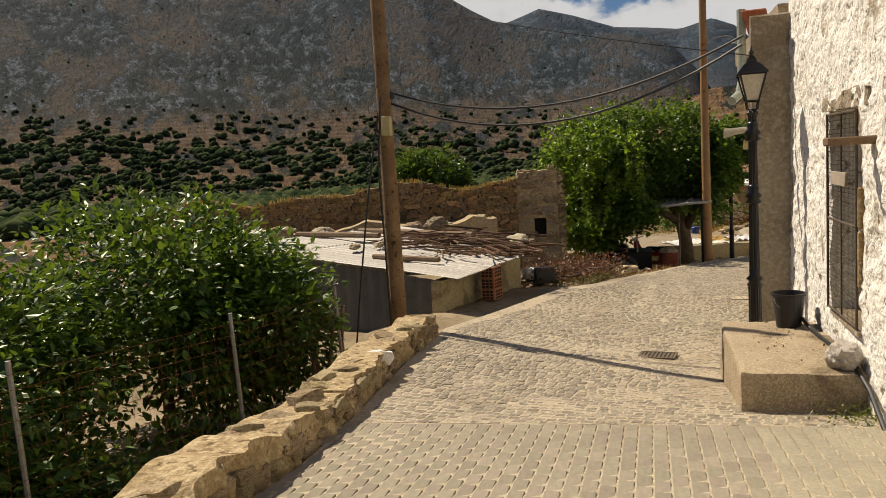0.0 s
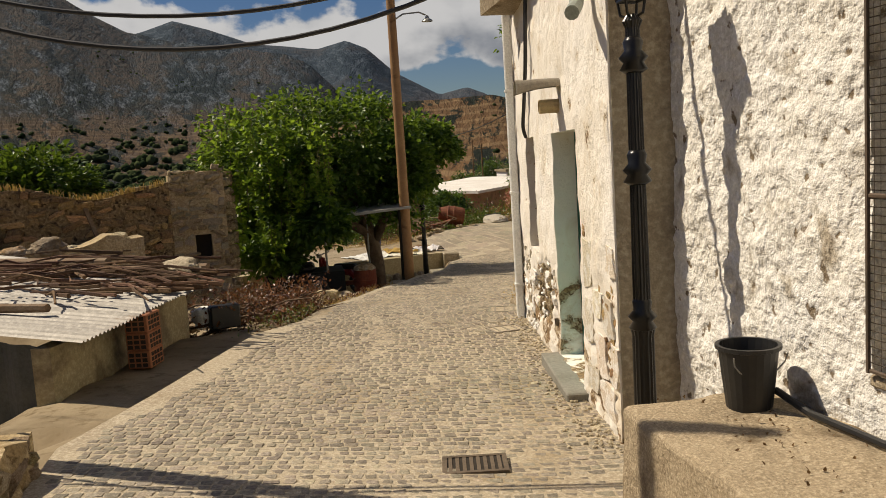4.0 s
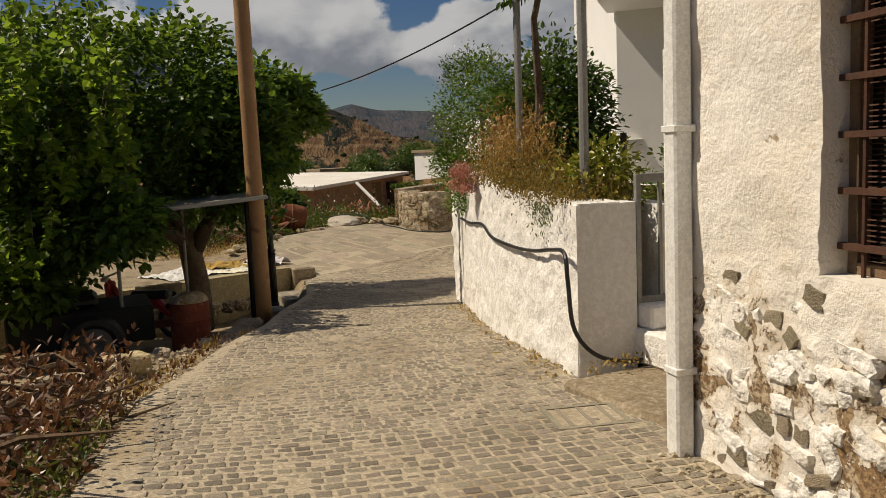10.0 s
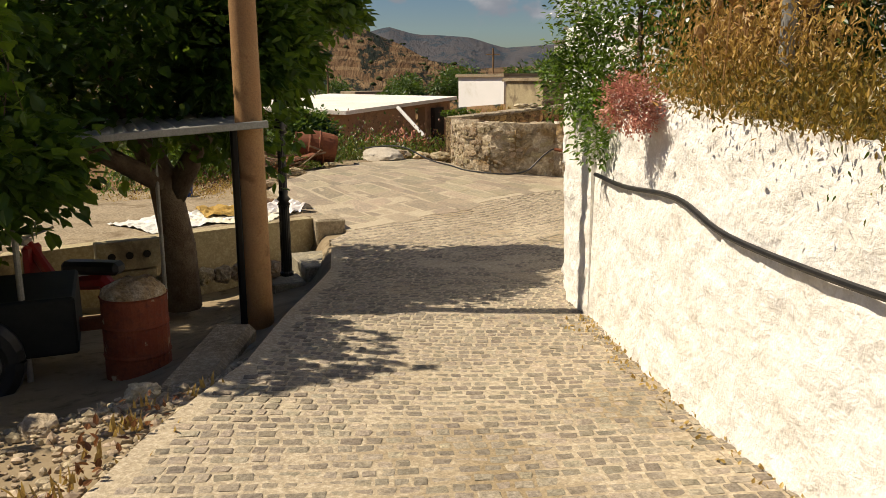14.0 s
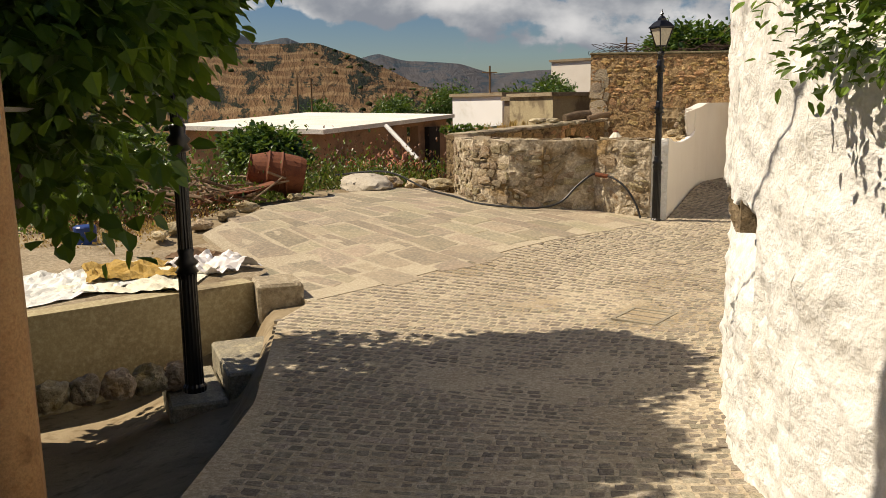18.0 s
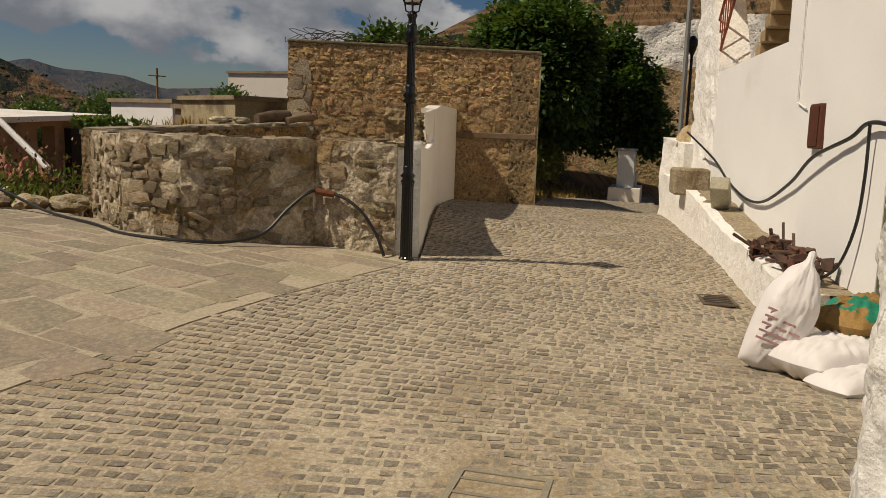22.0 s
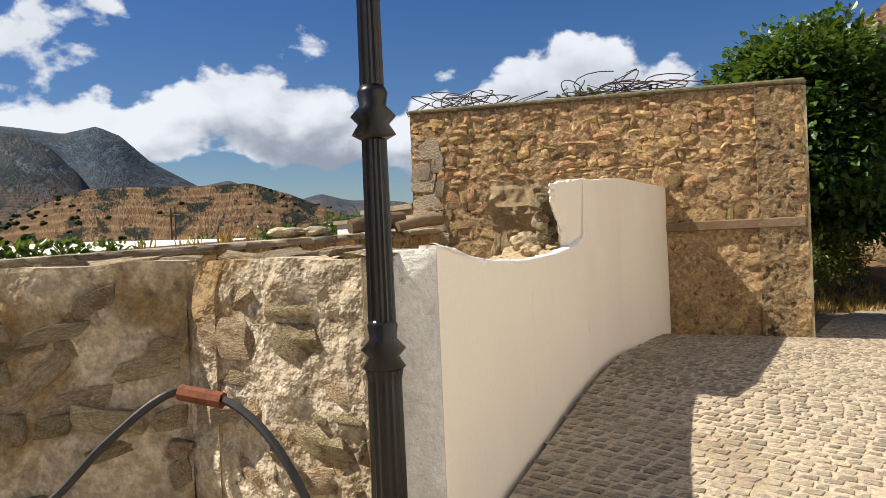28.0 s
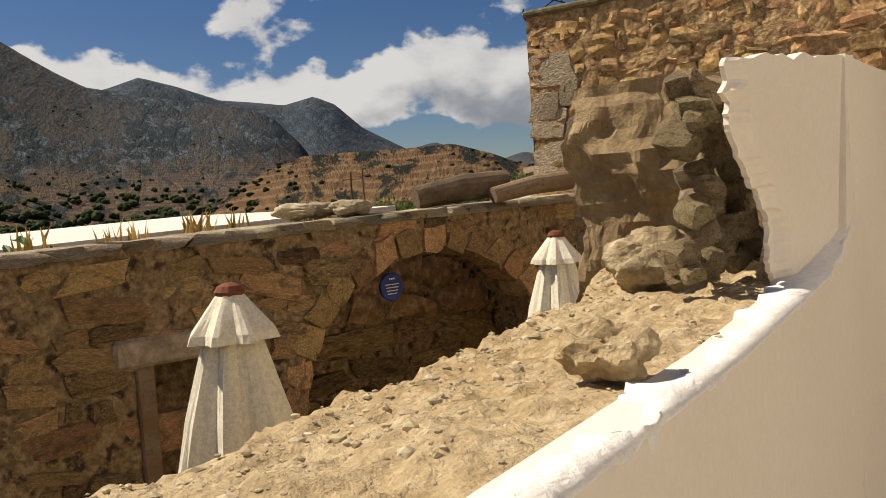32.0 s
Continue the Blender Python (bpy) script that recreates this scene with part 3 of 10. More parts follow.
PAVER_AREA = [(-.35, -8), (-.62, 1.0), (-.94, 5.43), (3.09, 5.43), (3.0, -8)]
FLAG_AREA = [(5.2, 27.67), (4.95, 29.2), (4.55, 30.9), (4.85, 31.3), (5.9, 32.6), (8.05, 34.1), (8.6, 33.95), (9.15, 32.8), (9.0, 31.85), (9.35, 31.15), (9.75, 30.85), (10.55, 30.55), (11.05, 29.9), (11.1, 29.62), (9.4, 29.02), (8.05, 28.62), (5.9, 27.92)]


def inside(poly, x, y):
    hit, j = False, len(poly) - 1
    for i in range(len(poly)):
        (ax, ay), (bx, by) = poly[i], poly[j]
        if (ay > y) != (by > y) and x < (bx - ax) * (y - ay) / (by - ay) + ax:
            hit = not hit
        j = i
    return hit


def edge_x(y):
    """x of the road's left edge at y."""
    pts = LEFT_EDGE + [(5.0, 28.5), (4.6, 31.0), (6.0, 33), (8, 34.5), (8, 60)]
    for (ax, ay), (bx, by) in zip(pts, pts[1:]):
        if ay <= y <= by:
            return ax + (bx - ax) * (y - ay) / (by - ay)
    return pts[0][0] if y < 0 else 8.0


def smooth(a, b, x):
    t = min(max((x - a) / (b - a), 0), 1)
    return t * t * (3 - 2 * t)


def lerp_table(table, x):
    return float(np.interp(x, [a for a, _ in table], [b for _, b in table]))


# Skylines: bearing in degrees from +y, height in degrees. A near terraced hill, a rocky mountain, far peaks.
HILL = [(-60, -2), (-20, -2.2), (-6, -1.0), (-2, 1.2), (1.6, 3.3), (4, 4.2), (9, 4.4), (14, 4.4), (16.5, 3.6), (19, 2.6), (21, 1.4), (24, 0.8), (30, 1.0), (36, 2.0), (44, 6.5), (55, 13), (70, 15), (100, 12), (180, 8)]
ROCK = [(-180, 4), (-90, 7), (-60, 11), (-42, 13.5), (-30, 14.5), (-20, 13.6), (-15, 12.3), (-12.7, 10.8), (-10, 9.3), (-7, 8.7), (-3, 8.3), (0, 7.8), (1.5, 7.1), (3.2, 5.4), (4.6, 3.2), (6, 1.2), (9, 0.2), (14, 0), (40, 1), (180, 2)]
PEAKS = [(-60, 5), (-20, 7.5), (-12, 8.7), (-9, 9.4), (-7, 10.1), (-4.8, 9.5), (-2, 8.5), (0, 8.3), (2.2, 8.0), (4.2, 8.5), (5.6, 7.9), (7.4, 6.2), (10.4, 4.5), (12.3, 4.9), (13.5, 4.4), (15, 3.5), (17, 3.4), (18.4, 3.8), (20.5, 3.2), (23.8, 3.0), (26.3, 2.2), (30, 2.5), (34, 3.2), (50, 4), (180, 2)]
VIEW_AT = (3.0, 14.0)


def far_height(r, az, x, y):
    """Height above the viewer of the land at distance r and bearing az."""
    best = -60.0
    for table, dist, start, power in ((HILL, 430.0, 95.0, 0.75), (ROCK, 1500.0, 230.0, 0.85), (PEAKS, 3000.0, 1300.0, 1.1)):
        e = lerp_table(table, az)
        low = -5.2 if start < 300 else -2.0
        s = min(max((r - start) / (dist - start), 0), 1)
        rough = noise.fractal(Vector((x, y, 7.0)) * (6.5 / dist), 0.9, 2.1, 5)
        if r <= dist:
            el = low + (e - low) * s ** power + rough * 1.0 * s * (1 - 0.82 * s)
            h = r * math.tan(radians(el))
        else:
            h = dist * math.tan(radians(e)) - (r - dist) * 0.25
        best = max(best, h)
    return best


def terrain(x, y):
    base = level(x, y)
    ex = edge_x(y)
    drop = ex - x
    z = base - 0.06
    if y < 10.5:                                   # garden below the low wall
        z -= smooth(0.25, 1.2, drop) * 0.8 + max(0, drop - 1.0) * 0.10
    elif y < 17.5:                                 # strip and shed yard
        z -= smooth(0.9, 2.2, drop) * 0.55 * smooth(10.3, 10.9, y) * smooth(17.5, 16.2, y) + max(0, drop - 2.0) * 0.07
    elif y < 28.0:                                 # yard under the mulberry
        z -= smooth(0.0, 0.35, drop) * (0.06 + 0.14 * smooth(19.5, 22.0, y) + 0.2 * smooth(23.0, 25.5, y) * smooth(28.2, 27.8, y)) + smooth(0.3, 1.6, drop) * 0.28 * smooth(19.5, 21.5, y) + max(0, drop - 5.0) * 0.10
    else:
        z -= smooth(0.4, 2.4, drop) * 0.35 + max(0, drop - 3.0) * 0.09
    if y > 34.5:
        z -= max(0, y - 34.5) * 0.10 * smooth(22, 12, x)
    if x > 21 and y > 34:
        z += min(1.6, 0.2 * max(0, y - 37)) * smooth(21, 27, x)
    r = math.hypot(x - VIEW_AT[0], y - VIEW_AT[1])
    if r > 26:
        az = math.degrees(math.atan2(x - VIEW_AT[0], y - VIEW_AT[1]))
        t = smooth(26, 110, r)
        z = z * (1 - t) + far_height(r, az, x, y) * t if r < 110 else far_height(r, az, x, y)
    # the sunken courtyard behind the parapet
    if inside(COURT, x, y):
        z = -3.35
    return z


COURT = [(9.6, 31.9), (10.2, 31.4), (11.2, 31.0), (12.2, 31.6), (13.2, 32.6), (14.6, 34.0), (15.4, 34.8), (14.2, 36.6), (12.6, 37.6), (9.0, 34.6), (9.3, 32.9)]
angles = list(np.arange(-56, 62, 0.36)) + list(np.arange(62, 304, 3.0))
radii = [0.0] + list(np.arange(0.5, 44, 0.5)) + list(44 * np.exp(np.linspace(0.02, math.log(4700 / 44), 150)))
verts = [(VIEW_AT[0], VIEW_AT[1], terrain(*VIEW_AT))]
for r in radii[1:]:
    for a in angles:
        x, y = VIEW_AT[0] + r * math.sin(radians(a)), VIEW_AT[1] + r * math.cos(radians(a))
        verts.append((x, y, terrain(x, y)))
na = len(angles)
faces = [(0, 1 + (k + 1) % na, 1 + k) for k in range(na)]
for i in range(len(radii) - 2):
    o = 1 + i * na
    faces += [(o + k, o + (k + 1) % na, o + na + (k + 1) % na, o + na + k) for k in range(na)]


def land_material():
    m = bpy.data.materials.new("hill_land")
    m.use_nodes = True
    n = Nodes(m.node_tree)
    pos = n.add("ShaderNodeNewGeometry").outputs["Position"]
    sep = n.add("ShaderNodeSeparateXYZ", (pos, 0)).outputs
    dist = n.add("ShaderNodeVectorMath", (pos, 0))
    dist.operation = "LENGTH"
    dist = dist.outputs["Value"]
    # growth stands upright on the slopes, so its patches are laid out by bearing and steepness from the village
    bearing = n.math("ARCTAN2", n.math("SUBTRACT", sep["X"], 3.0), n.math("SUBTRACT", sep["Y"], 14.0))
    rise = n.math("DIVIDE", sep["Z"], n.math("MAXIMUM", dist, 40.0))
    grown = n.add("ShaderNodeCombineXYZ", (bearing, 0), (rise, 1), (n.math("MULTIPLY", dist, 0.0002), 2)).outputs[0]
    broad = n.noise(grown, 11.0, 8.0, 0.62, 0.3)
    mid = n.noise(grown, 80.0, 8.0, 0.65, 0.2)
    fine = n.noise(grown, 300.0, 5.0, 0.66)
    near = n.noise(pos, 1.1, 6.0, 0.6)
    soil = n.mix(n.ramp(mid, 0.35, 0.65), (0.140, 0.078, 0.034), (0.185, 0.115, 0.055))
    wave = n.math("SINE", n.math("ADD", n.math("MULTIPLY", sep["Z"], 1.55), n.math("MULTIPLY", broad, 14.0)))
    soil = n.mix(n.math("MULTIPLY", n.ramp(wave, 0.3, 0.75), 0.5), soil, (0.30, 0.205, 0.105))
    scrub = n.mix(n.ramp(fine, 0.4, 0.6), (0.007, 0.012, 0.008), (0.022, 0.027, 0.015))
    rock = n.mix(n.ramp(fine, 0.42, 0.58), (0.036, 0.044, 0.046), (0.165, 0.188, 0.200))
    groves = n.noise(grown, 36.0, 7.0, 0.7, 0.4)
    hill = n.mix(n.ramp(n.math("ADD", n.math("MULTIPLY", groves, 0.75), n.math("MULTIPLY", fine, 0.25)), 0.495, 0.555), soil, scrub)
    high = n.ramp(n.math("ADD", n.math("DIVIDE", sep["Z"], dist), n.math("MULTIPLY", broad, 0.16)), 0.13, 0.20)
    stony = n.mix(n.ramp(n.math("ADD", n.math("MULTIPLY", mid, 0.72), n.math("MULTIPLY", fine, 0.28)), 0.465, 0.50), rock, scrub)
    belts = n.noise(grown, 24.0, 6.0, 0.6, 0.6)
    stony = n.mix(n.math("MULTIPLY", n.ramp(belts, 0.52, 0.60), n.ramp(mid, 0.40, 0.56)), stony, scrub)
    dust = n.mix(n.ramp(mid, 0.4, 0.6), (0.066, 0.052, 0.033), (0.118, 0.088, 0.052))
    stony = n.mix(n.math("MULTIPLY", n.ramp(n.math("ADD", n.math("MULTIPLY", broad, 0.8), n.math("MULTIPLY", mid, 0.2)), 0.485, 0.56), n.ramp(fine, 0.66, 0.48)), stony, dust)
    side = n.math("MULTIPLY", n.ramp(n.math("MULTIPLY", sep["X"], -1.0), 10.0, 70.0), n.math("MULTIPLY", n.ramp(dist, 170.0, 260.0), n.ramp(rise, 0.045, 0.085)))
    climb = n.ramp(n.math("ADD", rise, n.math("MULTIPLY", broad, 0.10)), 0.09, 0.15)
    far = n.math("MAXIMUM", n.math("MULTIPLY", n.ramp(dist, 440.0, 560.0), n.math("ADD", n.math("MULTIPLY", climb, 0.7), 0.3)), side)
    land = n.mix(n.math("MULTIPLY", far, n.ramp(n.math("ADD", high, n.ramp(broad, 0.28, 0.38)), 0.1, 0.5)), hill, stony)
    yard = n.mix(n.ramp(near, 0.35, 0.65), (0.22, 0.17, 0.105), (0.31, 0.25, 0.16))
    yard = n.mix(n.ramp(n.noise(pos, 6.0, 5.0, 0.6), 0.5, 0.75), yard, (0.15, 0.11, 0.06))
    land = n.mix(n.ramp(dist, 36.0, 54.0), yard, land)
    # aerial haze painted into the land's colour, bluer with distance
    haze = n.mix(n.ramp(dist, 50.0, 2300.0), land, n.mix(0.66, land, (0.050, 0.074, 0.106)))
    crags = n.math("MULTIPLY", n.math("ADD", n.math("MULTIPLY", mid, 30.0), n.math("MULTIPLY", fine, 9.0)), n.ramp(dist, 120.0, 700.0))
    far_bump = n.add("ShaderNodeBump", (crags, "Height"), Strength=0.75, Distance=1.0)
    b = n.add("ShaderNodeBump", (n.noise(pos, 14.0, 6.0, 0.65), "Height"), (far_bump.outputs[0], "Normal"), Strength=0.5, Distance=0.03)
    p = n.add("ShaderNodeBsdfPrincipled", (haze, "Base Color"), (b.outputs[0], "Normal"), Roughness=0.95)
    p.inputs["Specular IOR Level"].default_value = 0.1
    n.add("ShaderNodeOutputMaterial", (p.outputs[0], 0))
    return m


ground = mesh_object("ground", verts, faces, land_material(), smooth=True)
tagged(ground, "dry earth yard running out to scrubby terraced hills and mountains", "ground", kind="structure")


def paved_bed(name, poly, lift, material, label, res=0.35):
    """A bed that follows the ground inside a plan outline."""
    bm = bmesh.new()
    face = bm.faces.new([bm.verts.new((x, y, 0)) for x, y in poly])
    bmesh.ops.triangulate(bm, faces=[face])
    for axis, lo, hi in ((0, -2, 29), (1, -8, 40)):
        for c in np.arange(lo, hi, 0.6):
            nrm = Vector((1, 0, 0)) if axis == 0 else Vector((0, 1, 0))
            bmesh.ops.bisect_plane(bm, geom=bm.verts[:] + bm.edges[:] + bm.faces[:], plane_co=nrm * c, plane_no=nrm)
    for v in bm.verts:
        v.co.z = level(v.co.x, v.co.y) + lift
    out_edges = [e for e in bm.edges if len(e.link_faces) == 1]
    made = bmesh.ops.extrude_edge_only(bm, edges=out_edges)["geom"]
    for v in (g for g in made if isinstance(g, bmesh.types.BMVert)):
        v.co.z -= 0.5
    bmesh.ops.recalc_face_normals(bm, faces=bm.faces)
    ob = part(name, bm, material, None)
    return tagged(ob, label, "road", kind="structure")


road = paved_bed("road", SETT_AREA, 0.0, MORTAR, "sandy road bed between small grey stone setts")
pavement = paved_bed("pavement", PAVER_AREA, 0.002, MORTAR, "sandy bed of a patch of grey concrete pavers")
JOINT = surface("pale_lime_joints", ((0.57, 0.50, 0.375), (0.52, 0.45, 0.335), (0.60, 0.54, 0.42)), 1.5, 35, 0.95, 0.4)
plaza = paved_bed("plaza", FLAG_AREA, 0.003, JOINT, "sandy joints of a flagstone forecourt")

# ---- houses and walls ----
STONES_BROWN = stone_meshes("stone_brown", FIELDSTONE, 7, seed=5)
STONES_GREY = stone_meshes("stone_grey", GREYSTONE, 7, seed=8)
STONES_PALE = stone_meshes("stone_pale", PALESTONE, 6, seed=11)
FACADE_STONE = surface("tawny_fieldstone", ((0.60, 0.38, 0.165), (0.48, 0.32, 0.16), (0.64, 0.47, 0.26)), 3.0, 16, 0.92, 0.8, vary=0.34, grit=0.7, relief=0.03, stain=(0.30, 0.21, 0.11), stain_scale=4)
STONES_TAWNY = stone_meshes("stone_tawny", FACADE_STONE, 9, seed=41, blunt=(0.30, 0.56))
TAWNY_REST = surface("tawny_fieldstone_mass", ((0.60, 0.38, 0.165), (0.48, 0.32, 0.16), (0.64, 0.47, 0.26)), 3.0, 16, 0.92, 0.8, vary=0.42, island=True, grit=0.7, relief=0.03, stain=(0.30, 0.21, 0.11), stain_scale=4)
WALL_STONE = surface("sandy_wall_stone", ((0.62, 0.50, 0.31), (0.50, 0.39, 0.23), (0.655, 0.56, 0.39)), 3.0, 18, 0.92, 1.0, vary=0.25, grit=0.6, relief=0.03, stain=(0.34, 0.25, 0.13), stain_scale=4)
STONES_ROUND = stone_meshes("stone_rounded", WALL_STONE, 8, seed=47, blunt=(0.5, 0.8))
FACADE_MORTAR = surface("tan_lime_mortar", ((0.49, 0.34, 0.175), (0.39, 0.27, 0.14), (0.57, 0.42, 0.24)), 2.4, 20, 0.95, 1.0, 10, grit=0.7, relief=0.05, pits=((0.2, 0.14, 0.08), 0.30, 0.40))
STONES_WHITE = stone_meshes("stone_whitewashed", WHITEWASH, 6, seed=13)

# white farmhouse with the turquoise door: faces the street along F0-F1
F0, F1 = (2.58, 9.12), (3.40, 14.45)
FD = Vector((F1[0] - F0[0], F1[1] - F0[1], 0)).normalized()
FN = Vector((-FD.y, FD.x, 0))                       # towards the street
farmhouse = thing("farmhouse", (4.5, 11.5, -1.3), "old whitewashed stone farmhouse with flaking plaster and turquoise door", "house")


def in_house(ob):
    ob.parent = farmhouse
    ob.matrix_parent_inverse = farmhouse.matrix_basis.inverted()
    return ob


def fac(u, z, out_by=0.0):
    """A place on the farmhouse front, u metres from its near corner."""
    return Vector((*F0, 0)) + FD * u + FN * out_by + UP * z


DOOR = (1.22, -1.16, 2.44, 0.99)                    # u0, z0, u1, z1
BARS = (3.62, -0.29, 4.30, 0.99)


def rubble_relief(q, amount, along=7.0, up=11.0):
    """Bulge of rough stones felt through thick limewash."""
    d, _ = noise.voronoi(Vector((q.x * along, q.y * along, q.z * up)))
    return amount * (min(1.0, (d[1] - d[0]) * 1.6) - 0.45)


def peeling_plaster():
    """Old limewash in flakes: tan stone and earth mortar show where it has come away, mostly low on the wall."""
    m = bpy.data.materials.new("peeling_limewash")
    m.use_nodes = True
    n = Nodes(m.node_tree)
    pos = n.add("ShaderNodeNewGeometry").outputs["Position"]
    height = n.add("ShaderNodeSeparateXYZ", (pos, 0)).outputs["Z"]
    cream = n.mix(n.ramp(n.noise(pos, 1.3, 6.0), 0.36, 0.64), (0.84, 0.80, 0.72), (0.79, 0.735, 0.63))
    cream = n.mix(n.ramp(n.noise(pos, 1.9, 7.0, 0.62, 0.5), 0.55, 0.75), cream, (0.66, 0.56, 0.40))
    stones = n.add("ShaderNodeTexVoronoi", (pos, "Vector"), Scale=9.0)
    bare = n.mix(n.ramp(n.add("ShaderNodeSeparateXYZ", (stones.outputs["Color"], 0)).outputs["X"], 0.2, 0.8), (0.33, 0.22, 0.11), (0.52, 0.42, 0.28))
    bare = n.mix(n.ramp(n.noise(pos, 38.0, 5.0, 0.65), 0.42, 0.6), bare, (0.16, 0.10, 0.055))
    low = n.ramp(n.math("MULTIPLY", height, -1.0), 0.05, 0.75)
    flake = n.math("ADD", n.noise(pos, 2.6, 10.0, 0.68, 0.3), n.math("MULTIPLY", low, 0.105))
    gone = n.ramp(flake, 0.64, 0.655)
    thin = n.ramp(flake, 0.575, 0.64)
    c = n.mix(n.math("MULTIPLY", thin, 0.5), cream, (0.62, 0.50, 0.34))
    c = n.mix(gone, c, bare)
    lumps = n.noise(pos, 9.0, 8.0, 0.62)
    # low spots of the lump noise turn browner
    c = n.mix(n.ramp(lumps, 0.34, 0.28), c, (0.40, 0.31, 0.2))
    relief = n.math("ADD", n.math("MULTIPLY", lumps, 0.03), n.math("MULTIPLY", gone, -0.012))
    relief = n.math("ADD", relief, n.math("MULTIPLY", n.noise(pos, 46.0, 6.0, 0.6), 0.008))
    b = n.add("ShaderNodeBump", (relief, "Height"), Strength=0.9, Distance=1.0)
    p = n.add("ShaderNodeBsdfPrincipled", (c, "Base Color"), (b.outputs[0], "Normal"), Roughness=0.9)
    p.inputs["Specular IOR Level"].default_value = 0.2
    n.add("ShaderNodeOutputMaterial", (p.outputs[0], 0))
    return m


PEELING = peeling_plaster()


def fallen(u, z):
    """1 where the plaster has come off the rubble below the barred window, with a ragged edge."""
    r = math.hypot((u - 3.36) / 0.66, (z + 0.68 - 0.12 * (3.4 - u)) / 0.36)
    return smooth(1.0, 0.82, r + 0.45 * noise.noise((u * 3.1, z * 3.4, 1.0)) + 0.22 * noise.noise((u * 8.0, z * 8.0, 6.0)))


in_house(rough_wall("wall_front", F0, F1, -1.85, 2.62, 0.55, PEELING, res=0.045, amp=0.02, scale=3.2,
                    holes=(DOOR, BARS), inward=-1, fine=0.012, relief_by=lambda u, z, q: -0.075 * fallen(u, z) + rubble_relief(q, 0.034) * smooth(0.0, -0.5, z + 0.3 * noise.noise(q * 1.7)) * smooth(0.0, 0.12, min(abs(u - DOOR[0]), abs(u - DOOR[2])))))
in_house(rough_wall("bare_rubble", fac(2.66, 0, -0.045).xy, fac(4.2, 0, -0.045).xy, -1.35, -0.33, 0.12, BROWN_MORTAR, res=0.04, amp=0.025, scale=8, inward=-1, fine=0.02))
in_house(rough_wall("wall_return", (3.11, 9.028), (2.592, 9.108), -1.5, 2.60, 0.012, GREY_PLASTER, res=0.06, amp=0.012, inward=-1))
in_house(rough_wall("wall_end", (8.5, 13.4), (3.43, 14.42), -1.8, 2.62, 0.4, WHITEWASH, res=0.4, amp=0.02, inward=1))
in_house(part("roof", boxes(((2.9, 9.3, 2.5), (8.5, 13.9, 2.75))), CONCRETE, None))
bm = bmesh.new()
for k in range(22):
    u0 = -0.12 + k * 0.26
    box(bm, (0, u0, 0), (0.26, u0 + 0.25, 0.05), 0.012)
coping = part("roof_edge", bm, RED_TILE, None, "red clay edge along the roof")
coping.matrix_basis = Matrix.Translation(fac(0, 2.62, 0.08)) @ Matrix((FN * -1, FD, UP)).transposed().to_4x4()
in_house(coping)

# rough animal shed wall with the wire-mesh window, nearer the start
SHED_A, SHED_B = (3.30, -6.0), (2.98, 9.10)
sd = Vector((SHED_B[0] - SHED_A[0], SHED_B[1] - SHED_A[1], 0)).normalized()
SN = Vector((-sd.y, sd.x, 0))


def shed_at(y, z, out_by=0.0):
    return Vector((SHED_A[0] + (y + 6.0) * sd.x / sd.y, y, z)) + SN * out_by


def shed_u(y):
    return (y + 6.0) / sd.y


stable = thing("stable", (5.0, 4.0, -1.0), "rough whitewashed stone stable with a wire-mesh window", "house")


def in_stable(ob):
    ob.parent = stable
    ob.matrix_parent_inverse = stable.matrix_basis.inverted()
    return ob


MESH_WIN = (shed_u(6.24), -0.27, shed_u(7.22), 1.47)
NICHE = (shed_u(4.2), 0.24, shed_u(5.12), 1.5)
in_stable(rough_wall("wall_front", SHED_A, SHED_B, -2.0, 4.2, 0.5, WHITEWASH, res=0.05, amp=0.03, scale=2.2, holes=(MESH_WIN, NICHE), inward=-1, fine=0.012, relief_by=lambda u, z, q: rubble_relief(q, 0.02, 6.0, 8.0)))
# black sheets close behind the openings carry the stable's inner shade
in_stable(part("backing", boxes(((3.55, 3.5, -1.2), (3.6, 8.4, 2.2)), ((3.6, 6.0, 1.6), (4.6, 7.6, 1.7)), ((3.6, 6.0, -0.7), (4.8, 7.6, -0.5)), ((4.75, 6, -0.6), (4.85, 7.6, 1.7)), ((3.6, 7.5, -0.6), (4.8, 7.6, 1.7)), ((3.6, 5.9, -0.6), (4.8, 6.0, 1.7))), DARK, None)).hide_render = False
in_stable(part("roof", boxes(((3.4, -6, 4.1), (8.5, 9.1, 4.3))), CONCRETE, None))

# whitewashed planter wall along the street, from the gate to the tall corner
PLANTER = [(3.83, 15.98), (4.45, 18.4), (5.36, 21.0)]
planter = thing("planter_wall", (4.5, 18.0, -1.6), "whitewashed rubble garden wall with plants on top", "wall", kind="structure")


def under(ob, parent):
    ob.parent = parent
    ob.matrix_parent_inverse = parent.matrix_basis.inverted()
    return ob


for (a, b), (za, zb) in zip(zip(PLANTER, PLANTER[1:]), ((-0.15, -0.10), (-0.10, 0.02))):
    under(rough_wall("wall", a, b, lambda u, a=a: level(a[0], a[1] + u) - 0.3, lambda u, za=za, zb=zb: za + (zb - za) * u / 2.7, 0.35, WHITEWASH_CLEAN, res=0.06, amp=0.03, scale=6.0, inward=-1, fine=0.03, top=0.03, lean=0.02), planter)
under(rough_wall("wall_end", (4.28, 15.86), (3.845, 15.97), -1.75, -0.16, 0.3, WHITEWASH_CLEAN, res=0.07, amp=0.012, inward=-1, top=0.02), planter)
